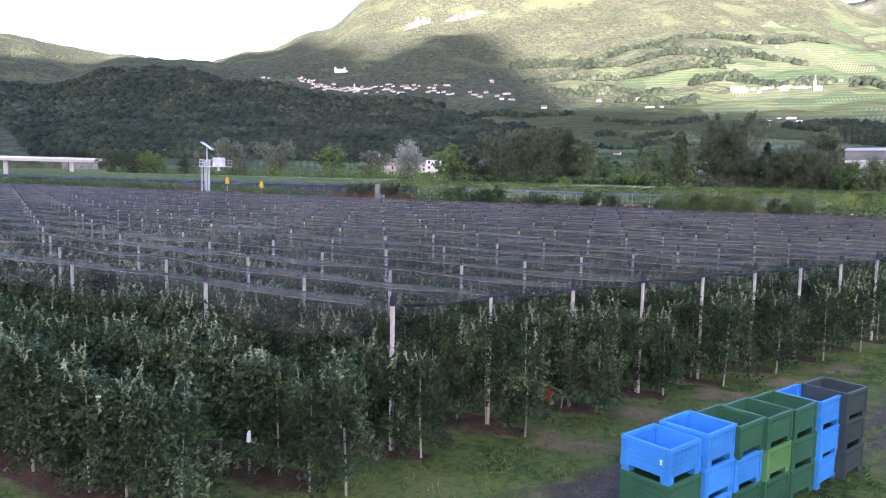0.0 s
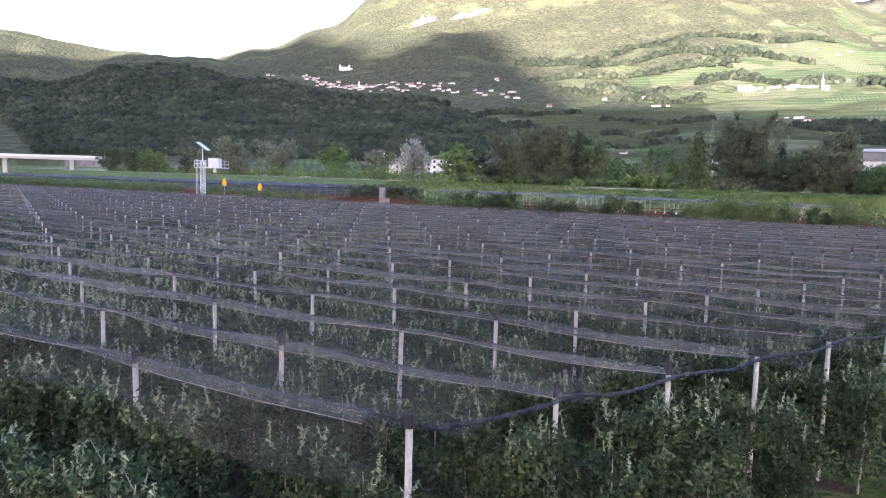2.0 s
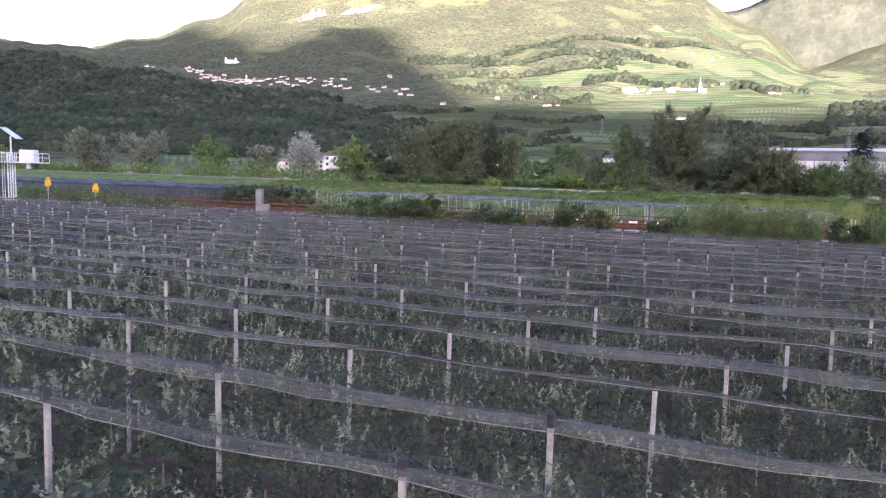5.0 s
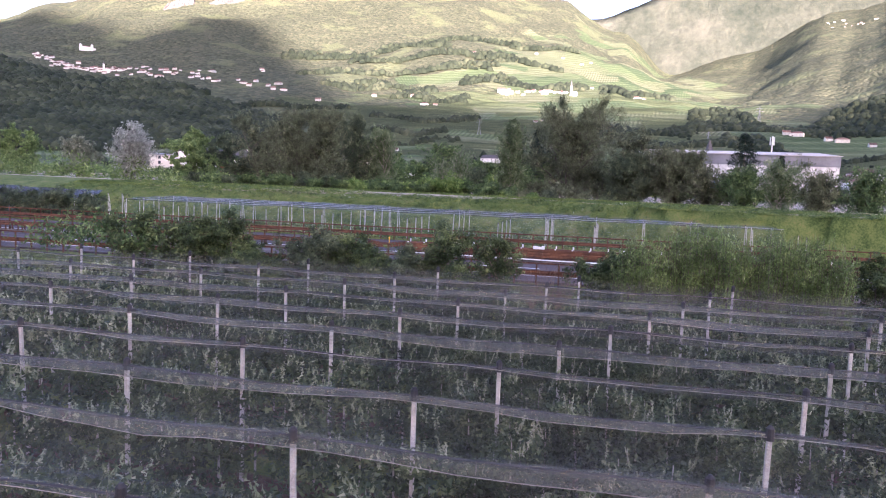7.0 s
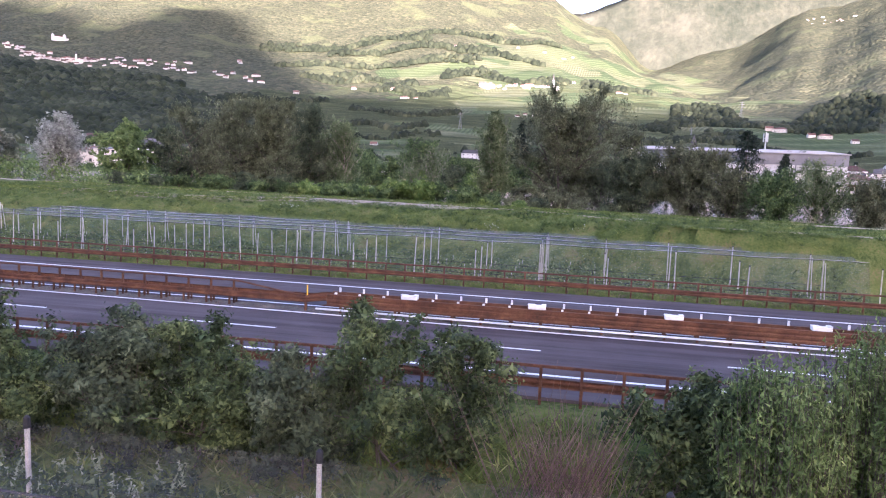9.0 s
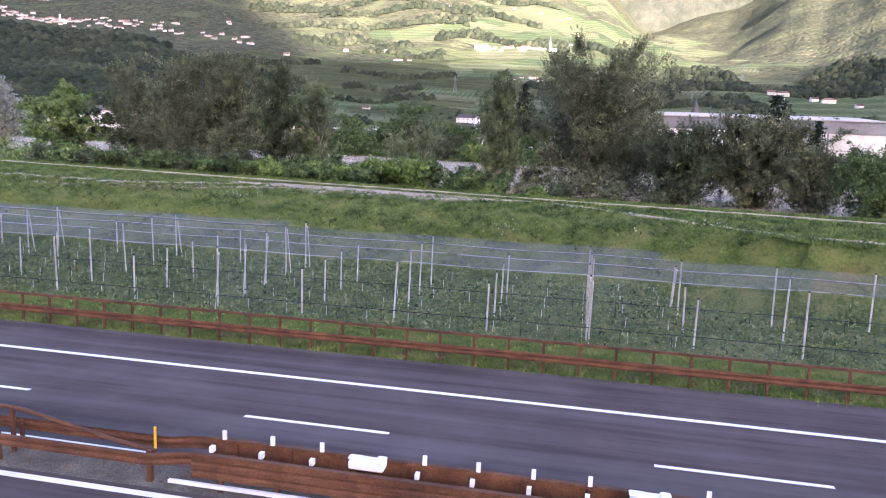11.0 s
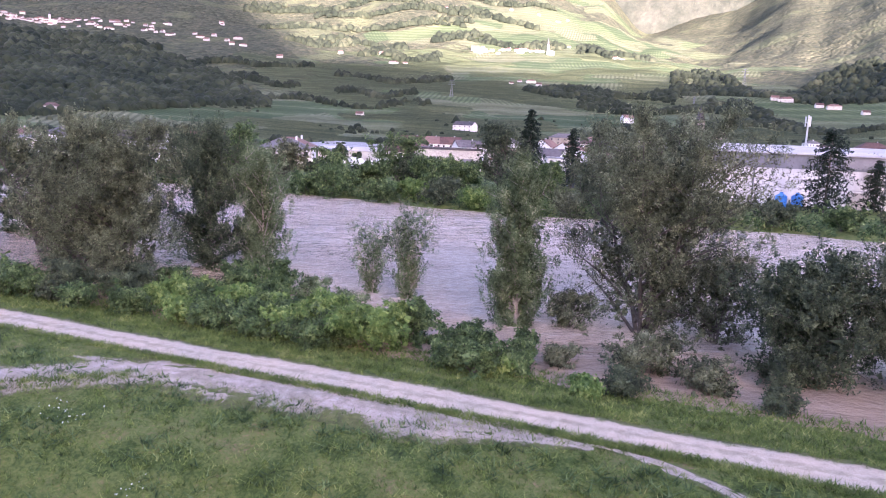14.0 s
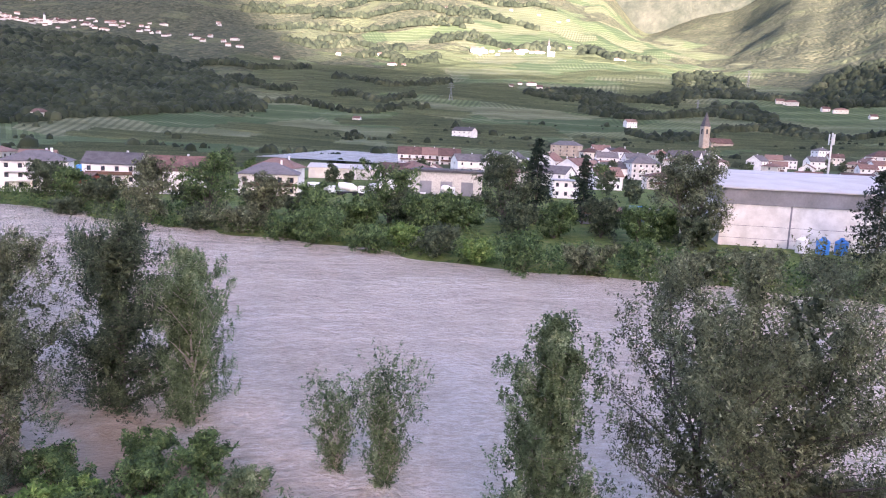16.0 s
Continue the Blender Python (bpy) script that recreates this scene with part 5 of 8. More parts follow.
def patch(name, label, mat, cx, cy, rx, ry, lift, seed, turn=0.0, category="soil"):
    """A low patch with a ragged outline lying on the ground."""
    g = np.random.default_rng(seed)
    n = 36
    V, F = [(cx, cy, float(near_ground(cx, cy)) + lift)], []
    wob = 1 + 0.18 * np.sin(np.arange(n) * 3 * math.tau / n + seed) + g.normal(0, 0.09, n)
    for ring in (0.5, 1.0):
        for i in range(n):
            a = i * math.tau / n
            u, v = math.cos(a) * rx * ring * wob[i], math.sin(a) * ry * ring * wob[i]
            c, s = math.cos(radians(turn)), math.sin(radians(turn))
            X, Y = cx + u * c - v * s, cy + u * s + v * c
            V.append((X, Y, float(near_ground(X, Y)) + (lift if ring < 1 else lift * 0.3)))
    for i in range(n):
        j = (i + 1) % n
        F += [(0, 1 + i, 1 + j), (1 + i, 1 + n + i, 1 + n + j, 1 + j)]
    me = mesh_of(name, V, F, True)
    me.attributes.new("across", "FLOAT", "POINT").data.foreach_set("value", np.array([0.0] + [0.5] * n + [1.0] * n, np.float32))
    return tagged(part(name, me, mat), label, category, kind="structure")


M_MUD = track_material("trodden_earth", 0.0, 0.5, ((0.28, (0.045, 0.036, 0.028)), (0.5, (0.09, 0.075, 0.06)), (0.72, (0.18, 0.155, 0.125))))
M_DRYGRASS = track_material("dry_grass", 0.0, 0.9, ((0.28, (0.09, 0.07, 0.035)), (0.5, (0.19, 0.15, 0.08)), (0.72, (0.32, 0.25, 0.15))))
patch("wheel_rut", "dark trodden earth of the farm track", M_MUD, 35.2, -93.0, 0.9, 5.5, 0.05, 3, -24)
patch("wheel_rut", "dark trodden earth of the farm track", M_MUD, 41.5, -83.5, 1.8, 7.0, 0.05, 4, -24)
for i, (cx, cy, r) in enumerate([(33.0, -92.0, 0.9), (34.4, -88.6, 1.0), (35.8, -85.5, 0.9), (37.2, -82.6, 0.8), (32.2, -97.4, 0.7), (38.6, -79.6, 0.8)]):
    patch("dry_patch", "dry yellow grass at a row end", M_DRYGRASS, cx, cy, r * 1.7, r, 0.03, 20 + i, 10 * i)

# ---------------------------------------------------------------- roadside bushes, mast and boxes


def upright_scrub(label, x, y, z, h, w, mat, seed):
    """A thicket of straight rods, each clad in narrow leaves to its tip."""
    g = np.random.default_rng(seed)
    t = thing("roadside_bush", label, "bush", pose(x, y, z), "roadside bushes")
    rods, P = [], []
    for _ in range(190):
        a, q = g.uniform(0, math.tau), math.sqrt(g.uniform(0, 1))
        foot = np.array([math.cos(a) * q * w * 0.36, math.sin(a) * q * w * 0.36, -0.3])
        top = np.array([math.cos(a) * q * w * 0.52 + g.normal(0, 0.12), math.sin(a) * q * w * 0.52 + g.normal(0, 0.12), h * g.uniform(0.68, 1.04) * (1 - 0.22 * q * q)])
        rods.append(stick(foot, top, 0.022, 0.005, 3))
        k = 84
        f = g.uniform(0.08, 1.0, k)[:, None]
        P.append(foot + (top - foot) * f + g.normal(0, 1, (k, 3)) * np.array([1, 1, 0.6]) * (0.18 - 0.13 * f))
    V, F = stack_meshes(rods)
    part("trunk", mesh_np("trunk", V, F, (M_BARK,), smooth=True), None, t)
    V, F = leaf_tris(np.concatenate(P), 0.16, g, 0.36, 0.8)
    part("crown", mesh_np("crown", V, F, (mat,)), None, t)
    return t


BUSHES = [(-11.2, 2.9, 3.4, 0), (-6.8, 2.6, 3.0, 0), (-4.0, 1.5, 2.8, 0), (0.9, 2.9, 3.0, 2), (3.2, 2.2, 2.8, 0), (5.4, 1.1, 2.2, 2), (17.4, 2.6, 2.8, 0), (21.4, 2.7, 2.4, 3), (26.0, 2.8, 2.4, 3), (-8.5, 2.6, 3.4, 0), (-5.2, 2.9, 3.0, 1), (-2.6, 1.3, 2.6, 1), (-0.4, 2.4, 3.2, 2), (2.0, 2.2, 2.6, 0), (4.3, 1.2, 2.0, 1), (6.6, 2.2, 2.8, 2), (8.4, 3.3, 3.4, 0), (10.6, 2.4, 2.6, 0), (16.4, 2.2, 2.6, 1), (18.4, 2.4, 2.4, 3), (20.4, 2.8, 2.4, 3), (22.4, 2.8, 2.4, 3), (24.6, 2.8, 2.4, 3), (27.0, 2.8, 2.4, 3), (29.6, 2.9, 2.8, 0), (32.4, 2.8, 2.6, 3)]
for i, (x, h, w, kind) in enumerate(BUSHES):
    y = -20.4 + rng.normal(0, 0.5)
    z = float(near_ground(x, y)) - 0.1
    h += 0.85 if x < -3.2 else 0.45
    if kind == 3:
        upright_scrub("tall upright willow scrub beside the motorway", x, y, z, h + 2.4, w * 1.1, M_SCRUB, 600 + i)
        continue
    tree("roadside_bush", ("dense green bush beside the motorway", "bright green leafy bush beside the motorway", "grey-green feathery bush beside the motorway")[kind], x, y, z, h + 1.25, w, M_DARKLEAF if kind == 2 else M_ROADBUSH, 9000, 0.135, 600 + i, 4, 0.02, 0.5, 9, 0.36, None, "roadside bushes", 0.06, 0.55, 0.0, "bush")
for i, (x, h, w) in enumerate(((-40.5, 3.4, 4.2), (-44.5, 3.9, 4.6), (-49.0, 3.5, 4.6), (-54.0, 3.8, 5.0))):
    tree("roadside_bush", "dark green bush between the guardrail and the nets", x, 11.4, float(near_ground(x, 11.4)) - 0.1, h, w, M_DARKLEAF, 5200, 0.2, 660 + i, 4, 0.02, 0.5, 9, 0.42, None, "roadside bushes", 0.06, 0.55, 0.0, "bush")
g = np.random.default_rng(61)
tw = []
for i in range(190):
    a, L = g.uniform(0, math.tau), g.uniform(1.4, 3.7)
    b = np.array([13.6 + g.normal(0, 0.7), -20.8 + g.normal(0, 0.5), -1.4])
    e = b + np.array([math.cos(a) * L * 0.5, math.sin(a) * L * 0.4, L])
    tw.append(stick(b, e, 0.012, 0.004, 4))
    tw.append(stick(b + (e - b) * 0.6, b + (e - b) * 0.6 + g.normal(0, 0.25, 3), 0.007, 0.003, 4))
dead = thing("dead_bush", "dry brown leafless bush between green bushes", "bush")
part("branchwork", mesh_np("branchwork", *stack_meshes(tw), (M_DRY,)), None, dead)
P = []
for x, h, w in [(-14, 3.6, 3.4), (-17, 3.2, 3), (-10.8, 3.4, 3.2), (-36, 2.6, 3), (-41, 2.8, 4), (-46, 3.2, 4), (-52, 3.2, 5), (-60, 3.4, 5), (-72, 3.4, 6), (-79, 3.6, 6), (-86, 3.4, 7), (-94, 3.6, 7), (-102, 3.5, 7), (-111, 3.6, 8), (-121, 3.5, 9), (-132, 3.6, 9), (36, 3.3, 4), (40, 3.4, 4), (45, 3.4, 5), (51, 3.3, 5)]:
    n = int(700 * w / 3)
    c = g.normal(0, 1, (n, 3)) * np.array([w * 0.32, 1.0, 0.55])
    P.append(c + np.array([x, -20.5, h - 1.5]))
P = np.concatenate(P)
V, F = leaf_tris(P, 0.26, g, 0.5)
tagged(part("far_roadside_scrub", mesh_np("far_roadside_scrub", V, F, (M_BUSH,)), None), "low green scrub along the motorway", "bushes", kind="stuff")
x, y = g.uniform(-120, 60, 14000), g.uniform(-25.2, -16.6, 14000)
tufts("roadside_weeds", "tall weeds between net and motorway", on_ground(x, y), 0.5, M_BLADE, 62, 4)

M_STEELWHITE = surface("white_steel", [(0.1, (0.55, 0.56, 0.56)), (0.8, (0.78, 0.79, 0.79))], 1.0, 20.0, 0.3, 0.5, 0.05)
M_PANEL = surface("solar_glass", [(0.2, (0.4, 0.42, 0.45)), (0.8, (0.55, 0.57, 0.6))], 2.0, 20.0, 0.3, 0.12, 0.0, spec=0.6)
M_YELLOW = plastic("yellow_plastic", (0.75, 0.42, 0.02))
mast = thing("sensor_mast", "white steel roadside mast with platform, ladder and solar panel", "mast", pose(-57.6, -24.4, -1.6, 0, 0, 25))
for dx in (-0.28, 0.28):
    for dy in (-0.28, 0.28):
        bm = bmesh.new()
        tube(bm, (dx, dy, -0.3), (dx, dy, 8.4), 0.07, n=6)
        part("column", bm, M_STEELWHITE, mast)
bm = bmesh.new()
for i in range(16):
    z0, z1 = i * 0.52, (i + 1) * 0.52
    for a, b in (((-0.28, -0.28), (0.28, -0.28)), ((0.28, -0.28), (0.28, 0.28)), ((0.28, 0.28), (-0.28, 0.28)), ((-0.28, 0.28), (-0.28, -0.28))):
        tube(bm, (*a, z0), (*b, z1), 0.03, n=4)
part("lattice", bm, M_STEELWHITE, mast)
bm = bmesh.new()
for s in (-0.25, 0.25):
    tube(bm, (-0.95, s, 0), (-0.95, s, 8.6), 0.035, n=5)
for i in range(26):
    tube(bm, (-0.95, -0.25, 0.3 + i * 0.32), (-0.95, 0.25, 0.3 + i * 0.32), 0.02, n=4)
part("ladder", bm, M_STEELWHITE, mast)
part("platform", boxes((-1.0, -0.8, 7.25, 4.0, 0.8, 7.37)), M_STEELWHITE, mast)
bm = bmesh.new()
for z in (7.9, 8.4):
    for a, b in (((-1, -0.8), (4, -0.8)), ((4, -0.8), (4, 0.8)), ((4, 0.8), (-1, 0.8)), ((-1, 0.8), (-1, -0.8))):
        tube(bm, (*a, z), (*b, z), 0.035, n=5)
for x_ in (-1, 0.2, 1.5, 2.8, 4):
    for s in (-0.8, 0.8):
        tube(bm, (x_, s, 7.3), (x_, s, 8.4), 0.035, n=5)
part("railing", bm, M_STEELWHITE, mast)
bm = boxes((1.2, -0.6, 7.37, 2.9, 0.6, 8.8))
bmesh.ops.bevel(bm, geom=list(bm.edges), offset=0.04, segments=1, affect="EDGES")
part("equipment_box", bm, M_STEELWHITE, mast, "white equipment box")
bm = bmesh.new()
tube(bm, (0, 0, 8.4), (0, 0, 10.4), 0.09, n=8)
part("head_pole", bm, M_STEELWHITE, mast)
bm = bmesh.new()
box(bm, -1.1, -0.75, -0.04, 1.1, 0.75, 0.04, pose(0.1, 0, 10.7, 0, 35, 0))
part("solar_panel", bm, M_PANEL, mast, "tilted pale solar panel")
bm = bmesh.new()
tube(bm, (2.0, 0, 7.25), (2.0, 0, 6.6), 0.22, 0.3, 10)
part("sensor", bm, M_STEELWHITE, mast)
for x_, z_ in ((-52.6, 2.05), (-61.0, 2.65)):
    yb = thing("yellow_sign_box", "yellow roadside box on a steel pole", "roadside box", pose(x_, -16.9, 0, 0, 0, 20), "yellow roadside boxes")
    bm = boxes((-0.33, -0.22, z_ + 0.1, 0.33, 0.22, z_ + 0.95))
    bmesh.ops.bevel(bm, geom=list(bm.edges), offset=0.06, segments=2, affect="EDGES")
    part("box", bm, M_YELLOW, yb)
    bm = boxes((-0.18, -0.2, z_ + 0.95, 0.18, 0.2, z_ + 1.3))
    bmesh.ops.bevel(bm, geom=list(bm.edges), offset=0.05, segments=2, affect="EDGES")
    part("lamp_head", bm, M_YELLOW, yb)
    bm = bmesh.new()
    tube(bm, (0, 0, -0.5), (0, 0, z_ + 0.15), 0.05, n=8)
    part("pole", bm, M_GALV, yb)
cab = thing("roadside_cabinet", "grey concrete roadside pillar with a cabinet", "cabinet", pose(-27.6, -17.0, -0.4, 0, 0, 15))
part("pillar", boxes((-0.35, -0.3, -0.3, 0.35, 0.3, 3.85)), M_OLDCONCRETE, cab)
part("cabinet_box", boxes((0.36, -0.3, -0.2, 1.1, 0.25, 2.2)), M_OLDCONCRETE, cab)

# ---------------------------------------------------------------- middle barrier
bar = thing("median_barrier", "rust-brown double steel barrier with white reflectors", "barrier")
TRI = [(0.0, 0.3), (0.05, 0.26), (0.05, 0.17), (0.012, 0.12), (0.012, 0.08), (0.05, 0.04), (0.05, -0.06), (0.012, -0.1), (0.012, -0.14), (0.05, -0.19), (0.05, -0.27), (0.0, -0.31), (-0.014, -0.31), (-0.014, 0.3)]
for s, y in ((1, -3.62), (-1, -4.55)):
    bm = bmesh.new()
    along(bm, [(u * -s, v + 0.62) for u, v in TRI], [(0.9, y, 0), (260, y, 0)])
    bmesh.ops.recalc_face_normals(bm, faces=bm.faces)
    part("beam", bm, M_CORTEN, bar)
    bm = bmesh.new()
    box(bm, 0.9, y - 0.07, 0.88, 260, y + 0.07, 0.95)
    part("top_flange", bm, M_CORTEN, bar)
    bm = bmesh.new()
    box(bm, 0.3, min(y, y + s * 0.05) - 0.02, 0.12, 260, max(y, y + s * 0.05) + 0.02, 0.2)
    part("lower_rail", bm, M_STEELWHITE if s < 0 else M_CORTEN, bar, "pale lower rail" if s < 0 else "")
bar_post = as_mesh("post", boxes((-0.06, -4.5, -0.3, 0.06, -4.42, 0.9), (-0.06, -3.75, -0.3, 0.06, -3.67, 0.9), (-0.03, -4.42, 0.5, 0.03, -3.75, 0.6)))
bar_post.materials.append(M_CORTEN)
refl = as_mesh("reflector", boxes((-0.05, -3.7, 0.95, 0.05, -3.64, 1.18)))
refl.materials.append(M_WHITE)
clip_me = as_mesh("clip", boxes((-0.05, -4.25, 0.84, 0.05, -4.1, 0.98)))
clip_me.materials.append(M_WHITE)
coupler = bmesh.new()
box(coupler, -0.42, -4.28, 0.9, 0.42, -3.88, 1.1)
box(coupler, 0.2, -4.3, 1.1, 0.44, -3.9, 1.16)
box(coupler, -0.46, -4.2, 1.1, -0.1, -3.95, 1.14)
bmesh.ops.bevel(coupler, geom=list(coupler.edges), offset=0.03, segments=1, affect="EDGES")
coupler = as_mesh("coupler", coupler)
coupler.materials.append(M_WHITE)
for i in range(40):
    part("post", bar_post, None, bar).location = (1.6 + i * 1.45, 0, 0)
    x_ = 1.3 + i * 1.28
    if i % 5 == 3 and i < 30:
        part("coupler", coupler, None, bar, "white steel coupler").location = (x_, 0, 0)
    else:
        part("reflector", refl, None, bar, "white reflector").location = (x_, 0, 0)
        if i < 12:
            part("clip", clip_me, None, bar, "white steel clip").location = (x_ - 0.06, 0, 0)
rail = thing("median_rail", "rust-brown steel rail sloping down to the barrier", "guardrail")
for s, y in ((1, -3.5), (-1, -4.5)):
    bm = bmesh.new()
    along(bm, [(u * -s, v + 0.58) for u, v in W_BEAM], [(-320, y, 0), (-0.3, y, 0), (0.35, y, 0.1), (0.9, y - 0.05 * s, 0.16)])
    bmesh.ops.recalc_face_normals(bm, faces=bm.faces)
    part("beam", bm, M_CORTEN, rail)
bm = bmesh.new()
along(bm, [(0.07 * math.cos(a), 0.05 * math.sin(a)) for a in np.arange(8) * math.tau / 8], [(-320, -3.9, 1.2), (-4.6, -3.9, 1.2), (-4.2, -3.92, 1.17), (-1.3, -4.2, 0.8), (-0.2, -4.3, 0.72)])
part("top_rail", bm, M_CORTEN, rail)
rp = as_mesh("post", boxes((-0.05, -4.42, -0.3, 0.05, -4.36, 0.75), (-0.05, -3.64, -0.3, 0.05, -3.58, 0.75), (-0.05, -3.95, -0.3, 0.05, -3.87, 1.16)))
rp.materials.append(M_CORTEN)
for i in range(46):
    part("post", rp, None, rail).location = (-4.6 - i * 1.333, 0, 0)
part("end_post", boxes((-0.36, -4.47, -0.3, -0.24, -4.35, 0.78)), M_CORTEN, rail)
bm = bmesh.new()
tube(bm, (-0.35, -4.1, 0.6), (-0.35, -4.1, 1.25), 0.035, n=7)
tagged(part("marker_stake", bm, M_YELLOW), "yellow marker stake at the barrier end", "stake")
g = np.random.default_rng(71)
x, y = g.uniform(-60, 60, 2500), g.uniform(-4.7, -3.6, 2500)
tufts("median_weeds", "dry weeds on the median strip", np.stack([x, y, 0 * x - 0.04], -1), 0.14, M_DRY, 72, 4)

# ---------------------------------------------------------------- young orchard below the dike
YROWS = [(15.65, 2.28), (18.8, 2.34), (21.9, 2.36), (25.0, 2.38), (28.0, 2.3)]
YB = -0.85
thin = bmesh.new()
tube(thin, (0, 0, -0.4), (0, 0, 1.0), 0.05, 0.045, 7)
thin_me = as_mesh("shaft", thin)
thin_me.materials.append(M_POST)
capm = bmesh.new()
tube(capm, (0, 0, 0), (0, 0, 0.1), 0.06, 0.045, 7)
cap_me = as_mesh("cap", capm)
cap_me.materials.append(M_CAP)
for r, (y, zt) in enumerate(YROWS):
    for i in range(-16, 8):
        x = 0.4 + 4.93 * i + rng.normal(0, 0.07)
        zt = YROWS[r][1] if i % 2 == 0 or x > 14 and r == 2 else 1.52
        if (x > -9 and y > 27) or (x > 16 and y > 24) or (x > 27 and y > 21) or x > 36:
            continue
        p = thing("young_orchard_post", "slim pale concrete post carrying a hail net", "post", pose(x, y, YB, rng.normal(0, 0.8), rng.normal(0, 0.8), 0), "posts of the young orchard")
        sh = part("shaft", thin_me, None, p)
        sh.scale = (1, 1, zt - YB)
        part("cap", cap_me, None, p).location = (0, 0, zt - YB)
        if i % 4 == 2 or (r == 4 and i % 2 == 0) or (i, r) == (3, 3):
            sl = part("brace", thin_me, None, p)
            sl.scale = (0.8, 0.8, (zt - YB) * 0.95)
            sl.rotation_euler = (radians(-9 if r < 3 else 9), 0, 0)
            sl.location = (0.12, -0.5 if r < 3 else 0.5, 0)


M_NETWIRE = net_material("doubled_net_band", (0.36, 0.35, 0.33), 0.5, 0.5)


def young_net(y0, z0, y1, z1, x0, x1, seed, sag=0.22):
    g = np.random.default_rng(seed)
    xs = np.arange(x0, x1 + 0.1, 1.026)
    us = np.linspace(0, 1, 7)
    V = []
    for x in xs:
        w = -0.06 * math.sin(math.pi * (((x - 0.4) / 9.86) % 1.0)) ** 2
        for u in us:
            V.append((x, y0 + (y1 - y0) * u, z0 + (z1 - z0) * u + w - sag * math.sin(math.pi * u) + g.normal(0, 0.01)))
    n = len(us)
    return np.array(V), np.array([(i * n + j, i * n + n + j, i * n + n + j + 1, i * n + j + 1) for i in range(len(xs) - 1) for j in range(n - 1)])


for r in range(len(YROWS) - 1):
    (y0, z0), (y1, z1) = YROWS[r], YROWS[r + 1]
    xr = 33 if y1 < 20 else 26 if y1 < 22.5 else 15.2 if y1 < 26 else -9.4
    net = tagged(new("pale_hail_net"), "pale blue-grey hail net over the young orchard", "net", "nets of the young orchard")
    part("net_sheet", mesh_np("net_sheet", *young_net(y0, z0 + 0.05, y1, z1 + 0.05, -40, xr, 80 + r), (M_NET_BLUE,), smooth=True), None, net)
    Vb = []
    xs = np.arange(-40, xr, 1.026)
    for x in xs:
        w = -0.06 * math.sin(math.pi * (((x - 0.4) / 9.86) % 1.0)) ** 2
        for u in (-0.1, 0, 0.1):
            Vb.append((x, y0 + u, z0 + 0.075 + w - abs(u) * 0.2))
    part("ridge_band", mesh_np("ridge_band", Vb, [(i * 3 + j, i * 3 + 3 + j, i * 3 + 4 + j, i * 3 + 1 + j) for i in range(len(xs) - 1) for j in range(2)], (M_NETWIRE,), smooth=True), None, net)
veil = tagged(new("net_curtain"), "thin net curtain hanging before the young orchard", "net")
Vb = []
xs = np.arange(-40, 33, 1.026)
for x in xs:
    for u in np.linspace(0, 1, 5):
        Vb.append((x, 15.6 - 1.3 * u + 0.08 * math.sin(x * 1.9 + u * 2), 2.26 - u * 3.05))
M_VEIL = net_material("net_curtain", (0.085, 0.12, 0.098), 0.26)
part("curtain", mesh_np("curtain", Vb, [(i * 5 + j, i * 5 + 5 + j, i * 5 + 6 + j, i * 5 + 1 + j) for i in range(len(xs) - 1) for j in range(4)], (M_VEIL,), smooth=True), None, veil)
# dark net block further along
for r in range(7):
    y0 = 15 + r * 4.2
    net = tagged(new("dark_hail_net"), "dark blue hail net of a distant orchard block", "net", "distant dark nets")
    part("net_sheet", mesh_np("net_sheet", *young_net(y0, 2.4, y0 + 4.2, 2.4, -330, -46 - r * 3, 95 + r, 0.4), (net_material("dark_blue_net", (0.03, 0.03, 0.036), 0.72) if r == 0 else bpy.data.materials["dark_blue_net"],), smooth=True), None, net)
dark_curtain = tagged(new("dark_net_curtain"), "dark blue net hanging before a distant orchard block", "net")
xs = np.arange(-330, -46, 1.6)
Vb = [(x, 14.9 - 0.9 * u + 0.1 * math.sin(x * 0.9 + u * 2), 2.4 - 0.15 * math.sin(x * 0.64) ** 2 - u * 2.7) for x in xs for u in np.linspace(0, 1, 4)]
part("curtain", mesh_np("curtain", Vb, [(i * 4 + j, i * 4 + 4 + j, i * 4 + 5 + j, i * 4 + 1 + j) for i in range(len(xs) - 1) for j in range(3)], (bpy.data.materials["dark_blue_net"],), smooth=True), None, dark_curtain)
g = np.random.default_rng(90)
P = []
for y, zt in YROWS:
    for off in (-0.95, 0.45):
        x = np.arange(-78, 33 if y < 22.5 else 15, 0.04)
        tall = 0.45 + 0.25 * np.sin(x * 5.7 + y) * np.sin(x * 1.3)
        q = np.stack([x + g.normal(0, 0.1, len(x)), y + off + g.normal(0, 0.16, len(x)), 0 * x], -1)
        q[:, 2] = near_ground(q[:, 0], q[:, 1]) + g.uniform(0.02, 1.0, len(x)) * (0.25 + tall)
        P.append(q)
V, F = leaf_tris(np.concatenate(P), 0.24, g, 0.5, 0.3)
tagged(part("young_apple_rows", mesh_np("young_apple_rows", V, F, (M_BUSH,)), None), "rows of knee-high young apple trees", "plants", kind="stuff")
x, y = g.uniform(-78, 34, 15000), g.uniform(12.2, 30, 15000)
tufts("young_orchard_grass", "grass between the rows of young trees", on_ground(x, y), 0.22, M_BLADE, 91)
